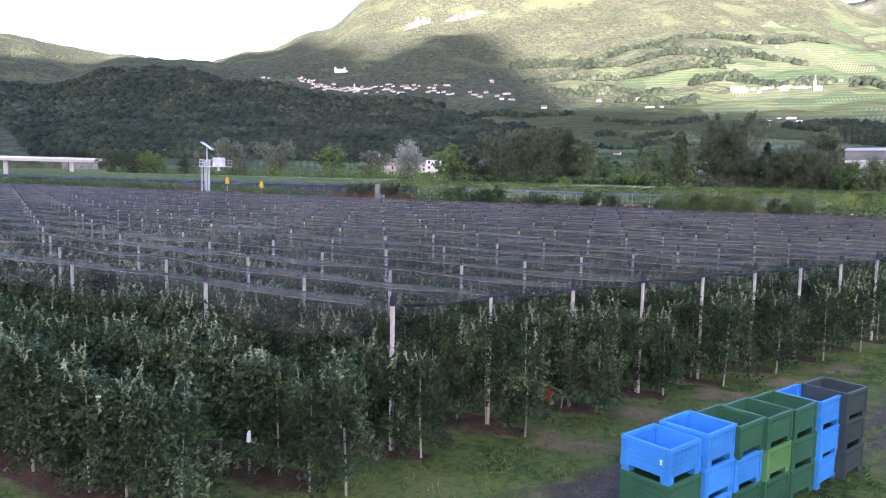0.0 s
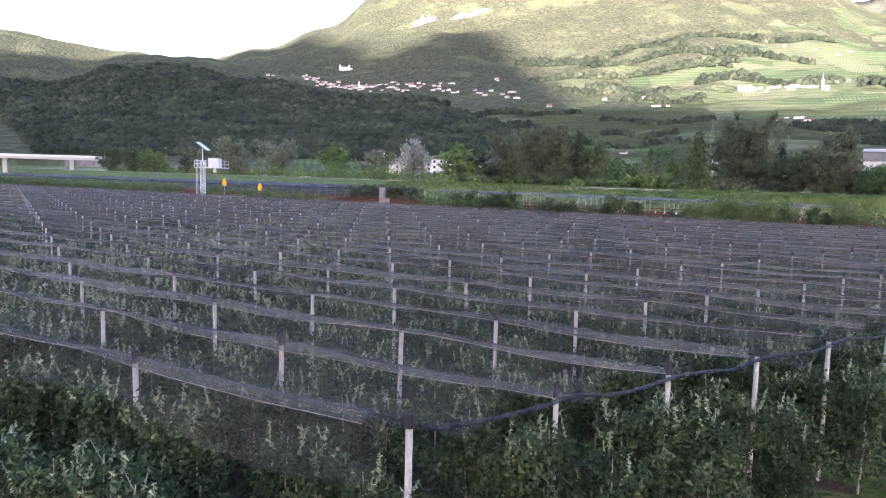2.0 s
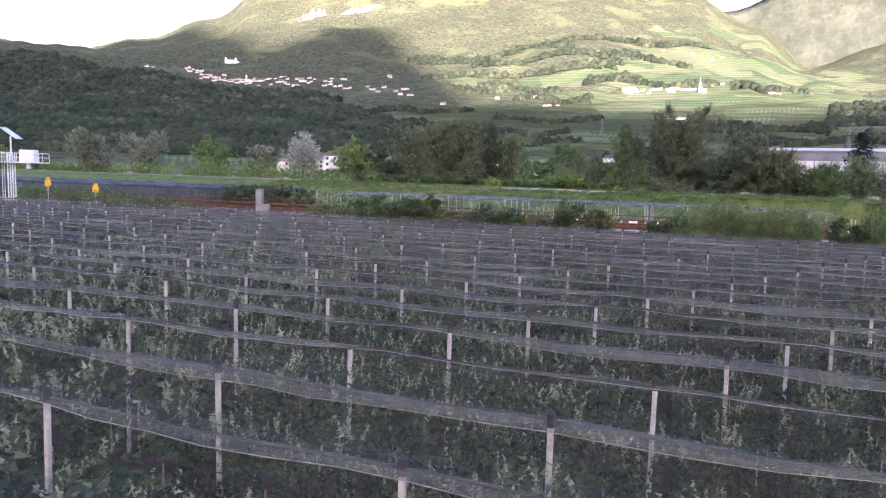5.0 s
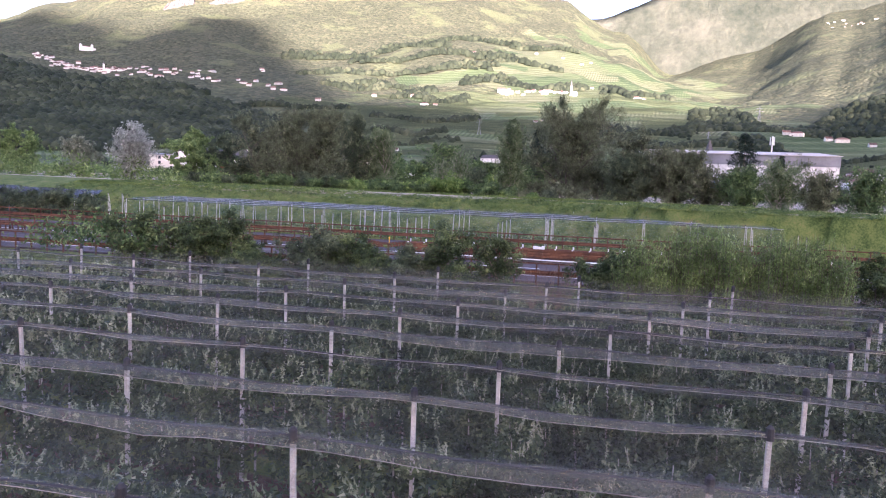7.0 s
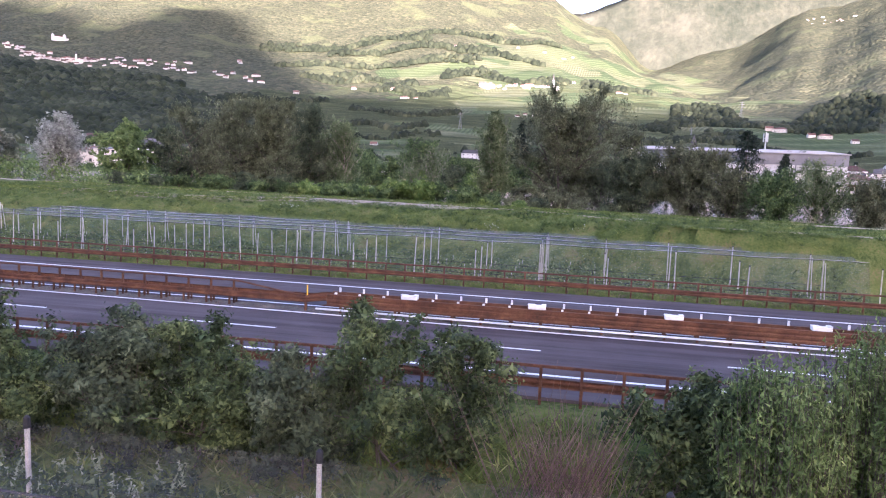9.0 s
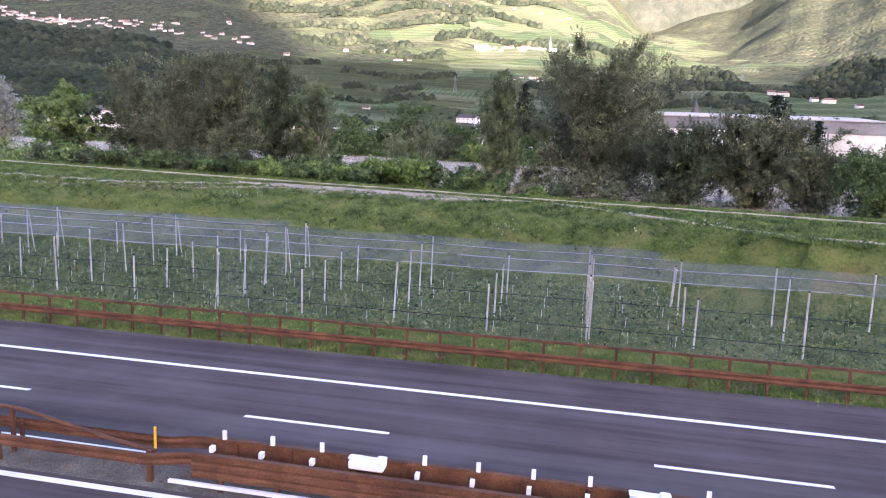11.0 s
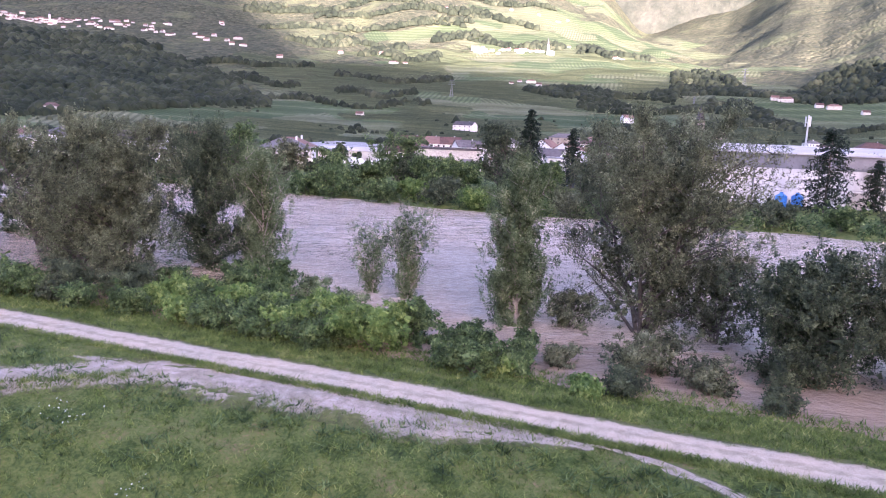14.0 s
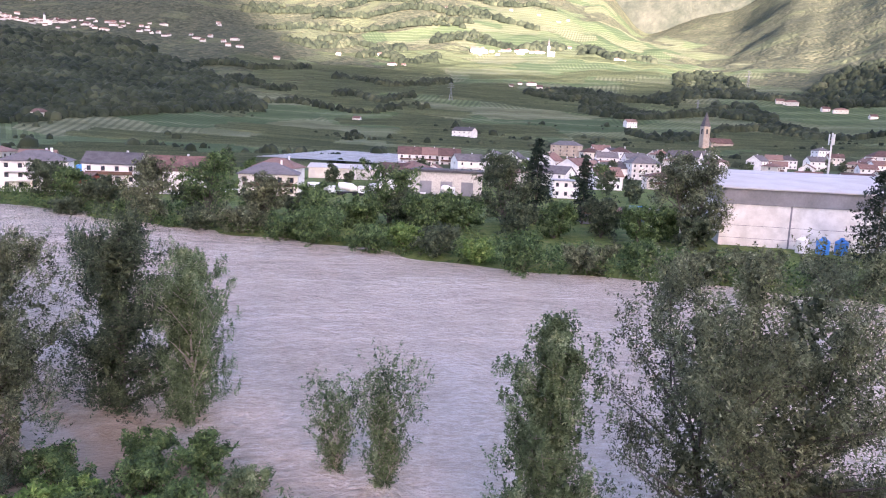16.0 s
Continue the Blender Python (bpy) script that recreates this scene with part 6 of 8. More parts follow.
for y, _ in YROWS[:4:2]:
    xr = 33 if y < 22.5 else 15
    drip = thing("drip_line", "black watering hose strung along a row of young trees", "hose", None, "watering hoses")
    bm = bmesh.new()
    along(bm, [(0.02 * math.cos(a), 0.02 * math.sin(a)) for a in np.arange(5) * math.tau / 5], [(x, y - 0.1, YB + 0.62 - 0.05 * math.sin(x * 0.64) ** 2) for x in np.arange(-78, xr, 2.4)])
    part("hose", bm, M_CAP, drip)
    bm = bmesh.new()
    for x in np.arange(-77, xr, 2.4):
        tube(bm, (x, y - 0.1, YB - 0.2), (x, y - 0.1, YB + 0.6), 0.02, n=4, cap=False)
    tagged(part("pegs", bm, M_CAP, drip), kind="stuff")
stakes = [stick((x, y, YB - 0.2), (x + g.normal(0, 0.02), y, YB + 0.5), 0.018, 0.018, 4) for y, _ in YROWS for x in np.arange(-78, 15, 2.2)]
tagged(part("sapling_sleeves", mesh_np("sapling_sleeves", *stack_meshes(stakes), (M_POST,)), None), "pale sleeves round young apple trunks", "sleeves", kind="stuff")
# ---------------------------------------------------------------- trees and bushes on the near bank
def bed(x, y):
    return float(ground_z(x, y))


BANK_TREES = [
    ("willow_tree", "big grey-green willow on the flooded bank", -34.6, 65.5, 14.6, 10.5, "w", 9000, 3),
    ("willow_tree", "broad grey-green willow on the flooded bank", -43.0, 70.0, 15.0, 11.0, "w", 8000, 3),
    ("willow_tree", "grey-green willow above the river", -53.0, 78.0, 14.0, 12.0, "w", 6500, 2),
    ("alder_tree", "dark leafy tree standing in the water", -33.6, 78.0, 15.4, 9.6, "d", 7500, 2),
    ("poplar_tree", "pale upright poplar standing in the water", -27.7, 77.7, 12.9, 7.4, "p", 7000, 2),
    ("young_willow", "small pale willow standing in the river", -14.5, 72.5, 5.8, 4.2, "p", 1000, 6),
    ("young_willow", "small pale willow standing in the river", -10.8, 71.0, 7.2, 4.8, "p", 1700, 7),
    ("poplar_tree", "slim upright poplar at the water's edge", -0.5, 65.0, 13.6, 5.8, "p", 8500, 1),
    ("willow_tree", "large spreading willow with several stems", 9.2, 66.8, 17.2, 13.0, "w", 9800, 4),
    ("willow_tree", "dense dark willow leaning over the water", 19.0, 58.0, 7.7, 9.4, "d", 9000, 5),
    ("willow_tree", "dense grey willow over the water", 26.0, 58.5, 8.3, 10.4, "w", 8000, 5),
    ("willow_tree", "bare-branched grey willow in the water", 14.6, 65.0, 7.0, 6.5, "w", 1500, 4),
    ("willow_tree", "pale grey willow at the flooded bank", 30.5, 54.5, 6.5, 6.5, "w", 3200, 4),
    ("willow_tree", "round green willow at the flooded bank", 35.0, 51.5, 5.6, 6.5, "g", 3200, 4),
    ("willow_tree", "pale feathery willow at the flooded bank", 39.5, 50.5, 6.8, 6.0, "p", 3200, 4),
    ("willow_tree", "round grey willow at the flooded bank", 44.5, 49.5, 5.4, 6.5, "w", 2600, 4),
    ("willow_tree", "dense green willow at the flooded bank", 50.0, 48.0, 6.0, 7.0, "g", 2600, 4),
    ("willow_tree", "round grey willow behind the dike", -178.0, 95.0, 14.5, 13.0, "y", 3600, 3),
    ("willow_tree", "round grey willow behind the dike", -158.0, 95.0, 13.5, 12.0, "y", 3600, 3),
    ("leafy_tree", "green leafy tree behind the dike", -128.0, 93.0, 11.0, 12.0, "b", 2800, 2),
    ("leafy_tree", "green leafy tree behind the dike", -113.0, 96.0, 9.5, 11.0, "y", 2800, 2),
    ("silver_willow", "silvery white-leaved willow behind the dike", -97.0, 95.0, 13.6, 9.5, "s", 3200, 3),
    ("leafy_tree", "dark round tree behind the dike", -300.0, 136.0, 11.5, 15.0, "d", 2200, 2),
    ("leafy_tree", "dark round tree behind the dike", -284.0, 112.0, 11.5, 16.0, "d", 2200, 3),
    ("leafy_tree", "dark round tree behind the dike", -262.0, 112.0, 10.5, 15.0, "d", 2200, 3),
    ("leafy_tree", "dark round tree behind the dike", -240.0, 106.0, 10.0, 13.0, "b", 2200, 3),
    ("leafy_tree", "dark round tree behind the dike", -216.0, 104.0, 9.0, 9.0, "d", 2000, 2),
    ("leafy_tree", "green leafy tree behind the dike", -75.0, 86.0, 11.5, 11.0, "b", 3200, 2),
    ("leafy_tree", "dark round tree behind the dike", -66.0, 92.0, 12.0, 11.0, "d", 3200, 2),
]
LEAF = {"w": (M_WILLOW, 0.28, 0.4, 0.7), "d": (M_DARKLEAF, 0.26, 0.5, 0.45), "p": (M_POPLAR, 0.24, 0.5, 1.1), "g": (M_BUSH, 0.3, 0.5, 0.5), "s": (M_SILVER, 0.34, 0.4, 0.5), "y": (M_GREYWILLOW, 0.32, 0.4, 0.6), "b": (M_SCRUB, 0.3, 0.5, 0.5)}
for i, (nm, lab, x, y, h, w, kind, n, stems) in enumerate(BANK_TREES):
    mat, size, asp, up = LEAF[kind]
    z = max(bed(x, y), 1.6)
    far = x < -60
    close = -36 < x < 20 and y > 60
    tree(nm, lab, x, y, z, h + 2.9 - z + (0.2 if far else 0), w, mat, int(n * (4.6 if far else 6.4 if kind == "w" else 5.0) * (1.5 if close else 1)), size * (1.5 if far else 0.68 if close else 0.78), 700 + i, stems, 0.06 if kind != "p" else 0.03, up, (46 if kind == "p" and stems == 1 else 24 if kind == "p" else 12 if stems > 2 and not far else 17) if h > 9 else 12, (0.064 * h if kind != "p" else 0.055 * h) if h > 9 else 0.62 if n > 2000 else 0.3, M_PALEBARK if kind == "p" else None, "", 0.02 * h, asp)

BANK_BUSHES = [(-31.0, 60.5, 3.4, 4.0, "d"), (-26.9, 62.0, 2.2, 3.0, "l"), (-22.6, 62.0, 2.0, 3.6, "l"), (-22.2, 69.5, 3.0, 3.6, "g"), (-18.5, 58.0, 2.0, 3.2, "g"), (-13.5, 58.0, 3.2, 4.2, "l"), (-8.7, 54.4, 3.0, 4.4, "l"), (-7.0, 57.6, 3.0, 4.0, "g"), (-3.0, 53.2, 2.6, 3.6, "g"), (-0.2, 51.8, 1.2, 1.8, "l"), (-14.3, 65.0, 1.8, 2.6, "p"), (-18.2, 66.5, 2.2, 3.0, "p"), (3.9, 66.0, 2.8, 4.2, "w"), (0.8, 53.0, 1.4, 2.2, "g"), (7.4, 50.6, 1.6, 2.6, "d"), (8.9, 55.7, 2.5, 6.5, "w"), (5.2, 49.5, 1.1, 1.6, "l"), (15.6, 50.6, 1.3, 2.0, "d"), (17.1, 56.0, 2.4, 4.0, "d"), (-36.5, 60.1, 3.2, 5.0, "d"), (-41.5, 59.5, 2.6, 4.6, "g"), (-26.0, 68.9, 2.6, 3.4, "g"), (-11.2, 55.2, 2.2, 3.2, "g"), (-16.0, 55.6, 1.9, 3.2, "l"), (-21.0, 57.2, 1.6, 3.0, "g"), (12.6, 53.4, 1.8, 3.4, "w"), (3.4, 56.0, 1.4, 2.6, "w")]
BELT = ((-30.5, 66.0, 3.0, 4.4, "g"), (-27.5, 65.0, 2.2, 3.6, "g"), (-24.0, 66.0, 3.2, 4.4, "g"), (-21.0, 64.5, 2.8, 4.0, "g"), (-19.0, 61.8, 2.0, 3.4, "l"), (-16.0, 61.5, 2.2, 3.6, "g"), (-25.0, 61.5, 2.4, 4.0, "g"), (-33.0, 63.0, 3.2, 4.6, "d"), (-12.0, 60.5, 2.0, 3.2, "g"), (-9.0, 60.0, 2.0, 3.0, "l"))
g = np.random.default_rng(78)
for x in np.arange(-29.0, -0.5, 2.3):
    if g.uniform() < 0.4:
        continue
    BANK_BUSHES.append((x + g.normal(0, 0.4), float(levee_y(x)) + g.uniform(5.6, 7.2), g.uniform(1.3, 2.2), g.uniform(2.8, 3.6), "l" if g.uniform() < 0.3 else "g"))
    BANK_BUSHES.append((x + 1.1 + g.normal(0, 0.4), float(levee_y(x)) + g.uniform(8.6, 12.0), g.uniform(1.2, 2.3), g.uniform(2.3, 3.2), "g" if g.uniform() < 0.7 else "l"))
for x, y, h, w, k in BELT:
    BANK_BUSHES.append((x, y, h * 0.8, w * 0.8, k))
for x in np.arange(-60.0, -31.0, 3.0):
    BANK_BUSHES.append((x, float(levee_y(x)) + g.uniform(5.5, 9.0), g.uniform(1.4, 2.6), g.uniform(3.0, 4.2), "g" if g.uniform() < 0.6 else "d"))
for i, (x, y, h, w, kind) in enumerate(BANK_BUSHES):
    mat = {"d": M_DARKLEAF, "l": M_LIME, "g": M_BUSH, "p": M_POPLAR, "w": M_WILLOW}[kind]
    z = max(bed(x, y), 2.2)
    lab = {"d": "dark green bush at the water's edge", "l": "bright yellow-green bush on the river bank", "g": "dense green bush on the river bank", "p": "pale feathery bush standing in the water", "w": "low grey-green willow scrub in the water"}[kind]
    tree("bank_bush", lab, x, y, z - 0.1, h + 3.0 - z, w, mat, int(1300 + 360 * w * h), 0.21 if kind != "l" else 0.27, 760 + i, 4, 0.02, 0.45, 7, 0.42, None, "bushes on the bank", 0.05, 0.6 if kind in "lg" else 0.4, 0.0, "bush")
g = np.random.default_rng(79)
P = []
for x in np.arange(-330, -48, 3.4):
    for _ in range(2):
        y = levee_y(x) + g.uniform(5, 15) + max(0, (-x - 80) * 0.05)
        h, w = g.uniform(1.8, 6.0) * (0.7 if x > -75 else 1), g.uniform(1.6, 3.2)
        d = g.normal(0, 1, (150, 3))
        d *= (g.uniform(0.3, 1, 150) / np.linalg.norm(d, axis=1))[:, None]
        P.append(np.array([x, y, 2.8 + h * 0.5]) + d * np.array([w, w, h * 0.6]))
V, F = leaf_tris(np.concatenate(P), 0.55, g, 0.55)
tagged(part("dike_scrub", mesh_np("dike_scrub", V, F, (M_SCRUB,)), None), "scrub along the far side of the dike", "bushes", kind="stuff")
x = g.uniform(-60, 40, 9000)
y = levee_y(x) + g.uniform(2.8, 9.5, len(x))
tufts("bank_weeds", "rank weeds on the river bank", np.stack([x, y, np.maximum(near_ground(x, y), 2.85)], -1), 0.38, M_BLADE, 80, 4)

# ---------------------------------------------------------------- trees on the far bank
FAR_TREES = [(-92.5, 173, 15.0, 12, "w"), (-86.0, 186, 14.5, 13, "g"), (-42.4, 188, 13.4, 13, "g"), (-17.2, 197, 17, 14.5, "d"), (22.0, 184.5, 18.5, 18, "w"), (38.6, 197, 7.5, 9, "g"), (-112, 185, 7, 10, "d"), (-55, 176, 9, 11, "g"), (-68, 178, 10, 12, "w"), (-30, 176, 8, 9, "g"), (70, 192, 12, 12, "d"), (-125, 192, 8, 11, "g"), (-140, 200, 9, 12, "d"), (12, 178, 8, 8, "g"), (-75, 190, 4.5, 9, "g"), (-62, 186, 4.5, 9, "d"), (-36, 184, 8, 9, "d"), (-24, 180, 7, 9, "g"), (-12, 176, 7, 8, "d"), (-5, 181, 8, 8, "g"), (5, 187, 8.5, 9, "d"), (17, 185, 7.5, 8, "g"), (22, 177, 6.5, 8, "d"), (-46, 178, 5.5, 8, "g"), (-92, 190, 5, 9, "d"), (-30, 192, 7, 9, "g")]
for i, (x, y, h, w, kind) in enumerate(FAR_TREES):
    mat, size, asp, up = LEAF[kind]
    tree("far_bank_tree", {"w": "large grey-green tree on the far bank", "g": "green leafy tree on the far bank", "d": "dark leafy tree on the far bank"}[kind], x, y, bed(x, y) - 0.2, h, w, mat, 15000 if h > 16 else 8500, 0.46, 820 + i, 3, 0.05, 0.5, 14, 0.085 * h, None, "trees on the far bank", 0.022 * h, 0.5)
for i, (x, y, h, w) in enumerate([(-10.2, 202, 21, 13), (0.8, 208, 16.4, 9.5), (54.5, 174.5, 18.0, 15), (66.0, 180, 12, 9)]):
    conifer("conifer_tree", "dark conifer on the far bank", x, y, bed(x, y) - 0.2, h, w, M_NEEDLE, 850 + i, 20, 9, "conifers on the far bank", 26, 0.45 if i == 2 else 0.62)
FAR_BUSHES = [(-8.2, 147.5, 7.2, 9.5, "g"), (2.2, 151, 5.2, 8, "w"), (10.5, 151.5, 5.6, 6.5, "g"), (-24.8, 156, 5.2, 9, "d"), (-37.7, 158, 6, 8.5, "g"), (39.3, 150, 3.6, 8.5, "d"), (-49.6, 163, 7.4, 12, "g"), (-67.9, 167, 5.4, 12.5, "w"), (-16.5, 154, 4, 6, "l"), (-58.5, 166, 5.5, 9, "g"), (20, 151, 4.8, 8, "w"), (29, 151, 5.0, 9, "w"), (50, 148.5, 3.6, 8, "g"), (60, 147.5, 3.8, 9, "d"), (-79, 170, 5, 9, "d"), (-100, 177, 4.5, 9, "g"), (-118, 181, 4.5, 9, "d"), (-32, 160, 4.5, 6, "l")]
for i, (x, y, h, w, kind) in enumerate(FAR_BUSHES):
    mat = {"d": M_DARKLEAF, "l": M_LIME, "g": M_BUSH, "w": M_WILLOW}[kind]
    lab = {"d": "dark bush on the far bank", "l": "bright green bush on the far bank", "g": "green bush on the far bank", "w": "grey-green willow bush on the far bank"}[kind]
    tree("far_bank_bush", lab, x, y, bed(x, y) - 0.3, h, w, mat, 4200, 0.42, 870 + i, 4, 0.02, 0.4, 8, 0.13 * h, None, "bushes on the far bank", 0.06, 0.55, 0.0, "bush")
P = []
for x in np.arange(-260, 120, 0.9):
    y = far_shore_y(x) + g.uniform(0, 14) ** (0.8 if x % 2 < 1 else 1.0)
    h, w = g.uniform(1.4, 4.0), g.uniform(1.2, 2.4)
    d = g.normal(0, 1, (80, 3))
    d *= (g.uniform(0.3, 1, 80) / np.linalg.norm(d, axis=1))[:, None]
    P.append(np.array([x, y, 3.0 + h * 0.5]) + d * np.array([w, w, h * 0.7]))
for x in np.arange(-170, 46, 1.8):
    y = far_shore_y(x) + g.uniform(6, 20)
    h, w = g.uniform(1.2, 3.2), g.uniform(1.4, 2.6)
    d = g.normal(0, 1, (100, 3))
    d *= (g.uniform(0.3, 1, 100) / np.linalg.norm(d, axis=1))[:, None]
    P.append(np.array([x, y, 4.6 + h * 0.4]) + d * np.array([w, w, h * 0.6]))
P = np.concatenate(P)
P = P[P[:, 2] > 2.9]
V, F = leaf_tris(P, 0.55, g, 0.6)
tagged(part("shore_scrub", mesh_np("shore_scrub", V, F, (M_BUSH,)), None), "scrub along the far shore", "bushes", kind="stuff")

# ---------------------------------------------------------------- town
M_REDSHED = surface("red_boards", [(0.1, (0.16, 0.045, 0.03)), (0.8, (0.34, 0.1, 0.06))], 0.6, 9.0, 0.4, 0.8, 0.2)
M_WALLWHITE = surface("white_render", [(0.1, (0.55, 0.54, 0.51)), (0.5, (0.74, 0.73, 0.7)), (0.9, (0.82, 0.81, 0.79))], 0.4, 8.0, 0.35, 0.9, 0.1, each=0.5)
M_WALLCREAM = surface("cream_render", [(0.1, (0.46, 0.43, 0.37)), (0.5, (0.6, 0.57, 0.5)), (0.9, (0.7, 0.67, 0.6))], 0.4, 8.0, 0.35, 0.9, 0.1, each=0.5)
M_TILE = surface("clay_roof_tile", [(0.1, (0.085, 0.05, 0.042)), (0.5, (0.165, 0.095, 0.076)), (0.9, (0.26, 0.16, 0.125))], 0.5, 6.0, 0.5, 0.85, 0.5, 5.0, each=0.8)
M_GREYROOF = surface("grey_roof_tile", [(0.1, (0.06, 0.055, 0.055)), (0.5, (0.11, 0.1, 0.1)), (0.9, (0.18, 0.165, 0.16))], 0.5, 6.0, 0.5, 0.85, 0.5, 5.0, each=0.6)
M_GLASS = surface("window_glass", [(0.2, (0.02, 0.024, 0.03)), (0.8, (0.06, 0.07, 0.085))], 1.0, 5.0, 0.3, 0.1, 0.0, spec=0.6)
M_WOOD = surface("brown_wood", [(0.1, (0.06, 0.032, 0.02)), (0.5, (0.12, 0.07, 0.045)), (0.9, (0.2, 0.125, 0.085))], 1.0, 14.0, 0.4, 0.7, 0.2)
M_METALROOF = surface("pale_metal_roof", [(0.1, (0.4, 0.37, 0.335)), (0.5, (0.49, 0.455, 0.415)), (0.9, (0.57, 0.535, 0.49))], 0.12, 3.0, 0.3, 0.7, 0.05, spec=0.15)
M_GREYMETAL = surface("grey_metal", [(0.1, (0.14, 0.145, 0.155)), (0.8, (0.24, 0.245, 0.26))], 0.2, 3.0, 0.3, 0.5, 0.05)
M_STONE = surface("tower_stone", [(0.1, (0.26, 0.21, 0.16)), (0.5, (0.4, 0.34, 0.27)), (0.9, (0.52, 0.46, 0.38))], 0.3, 1.6, 0.5, 0.95, 0.4, 1.5)


def gable(bm, w, d, eave, ridge, over=0.5, t=0.22):
    """Two roof slopes along x, with a thickness."""
    k = (ridge - eave) / (d / 2)
    for s in (-1, 1):
        y0, z0 = s * (d / 2 + over), eave - over * k
        a = [(-w / 2 - over, y0, z0), (w / 2 + over, y0, z0), (w / 2 + over, 0, ridge), (-w / 2 - over, 0, ridge)]
        lo = [bm.verts.new(p) for p in a]
        hi = [bm.verts.new((p[0], p[1], p[2] + t)) for p in a]
        for f in ((lo[0], lo[1], lo[2], lo[3]), (hi[3], hi[2], hi[1], hi[0])):
            bm.faces.new(f)
        for i in range(4):
            j = (i + 1) % 4
            bm.faces.new((lo[j], lo[i], hi[i], hi[j]))
    bmesh.ops.recalc_face_normals(bm, faces=bm.faces)


def hip(bm, w, d, eave, ridge, over=0.6):
    W, D = w / 2 + over, d / 2 + over
    L = max(w - d, 0.5) / 2
    b = [bm.verts.new(p) for p in ((-W, -D, eave), (W, -D, eave), (W, D, eave), (-W, D, eave))]
    u = [bm.verts.new(p) for p in ((-W, -D, eave + 0.2), (W, -D, eave + 0.2), (W, D, eave + 0.2), (-W, D, eave + 0.2))]
    r = [bm.verts.new((-L, 0, ridge)), bm.verts.new((L, 0, ridge))]
    bm.faces.new(b[::-1])
    for i in range(4):
        j = (i + 1) % 4
        bm.faces.new((b[i], b[j], u[j], u[i]))
    bm.faces.new((u[0], u[1], r[1], r[0]))
    bm.faces.new((u[2], u[3], r[0], r[1]))
    bm.faces.new((u[1], u[2], r[1]))
    bm.faces.new((u[3], u[0], r[0]))


def house(x, y, z, w, d, eave, ridge, turn, label, wall=None, roof=None, storeys=2, kind="gable", windows=4, balcony=False, name="house", chimney=True, group="houses of the town", shutters=False):
    h = thing(name, label, "house", pose(x, y, z, 0, 0, turn), group)
    bm = bmesh.new()
    pts = [(-w / 2, -d / 2), (w / 2, -d / 2), (w / 2, d / 2), (-w / 2, d / 2)]
    lo = [bm.verts.new((*p, -0.8)) for p in pts]
    hi = [bm.verts.new((*p, eave)) for p in pts]
    for i in range(4):
        j = (i + 1) % 4
        bm.faces.new((lo[i], lo[j], hi[j], hi[i]))
    if kind == "gable":
        a, b = bm.verts.new((w / 2, 0, ridge)), bm.verts.new((-w / 2, 0, ridge))
        bm.faces.new((hi[1], hi[2], a))
        bm.faces.new((hi[3], hi[0], b))
    else:
        bm.faces.new(hi)
    part("wall", bm, wall or M_WALLWHITE, h)
    bm = bmesh.new()
    (gable if kind == "gable" else hip)(bm, w, d, eave + 0.02, ridge)
    rf = part("roof", bm, roof or M_TILE, h)
    if chimney:
        part("chimney", boxes((w * 0.18, d * 0.12, ridge - 1.2, w * 0.18 + 0.6, d * 0.12 + 0.6, ridge + 0.7)), wall or M_WALLWHITE, rf)
    sh = eave / storeys
    frames = y < 480
    pane = as_mesh("window", boxes((-0.5, -0.06, -0.65, 0.5, 0.03, 0.65)))
    pane.materials.append(M_GLASS)
    frame_me = as_mesh("frame", boxes((-0.6, -0.1, 0.66, 0.6, 0.0, 0.76), (-0.6, -0.12, -0.78, 0.6, 0.0, -0.67), (-0.6, -0.08, -0.67, -0.51, 0.0, 0.66), (0.51, -0.08, -0.67, 0.6, 0.0, 0.66)))
    frame_me.materials.append(M_WOOD if shutters else M_WALLCREAM)
    for s in range(storeys):
        for i in range(windows):
            wn_ = part("window", pane, None, h)
            wn_.location = (-w / 2 + w * (i + 0.5) / windows, -d / 2 - 0.01, sh * (s + 0.55))
            if frames:
                part("frame", frame_me, None, wn_)
        for i in range(max(1, windows // 2)):
            wn_ = part("window", pane, None, h)
            wn_.location = (-w / 2 - 0.01, -d / 2 + d * (i + 0.5) / max(1, windows // 2), sh * (s + 0.55))
            wn_.rotation_euler = (0, 0, radians(-90))
            if frames:
                part("frame", frame_me, None, wn_)
    if balcony:
        for s in range(1, storeys):
            part("balcony", boxes((-w * 0.42, -d / 2 - 1.3, sh * s - 0.15, w * 0.42, -d / 2, sh * s), (-w * 0.42, -d / 2 - 1.3, sh * s, w * 0.42, -d / 2 - 1.2, sh * s + 0.95)), M_WOOD if shutters else wall or M_WALLWHITE, h)
    return h


house(-153, 212, 5.0, 17, 12, 8.0, 11.0, 30, "white three-storey house with a dark hipped roof", M_WALLWHITE, M_GREYROOF, 3, "hip", 5, True)
house(-176, 222, 5.0, 14, 16, 6.5, 7.4, 30, "pale concrete block at the town's edge", M_WALLCREAM, M_GREYMETAL, 3, "hip", 3, chimney=False)
house(-150, 243, 5.0, 17, 12, 6.6, 10.0, 18, "white gabled house with a blue-grey roof", M_WALLWHITE, M_GREYROOF, 2, "gable", 4, True, shutters=True)
house(-118, 226, 5.0, 16, 12, 6.8, 10.6, 24, "white house under a brick-red roof", M_WALLWHITE, M_TILE, 2, "gable", 4, True)
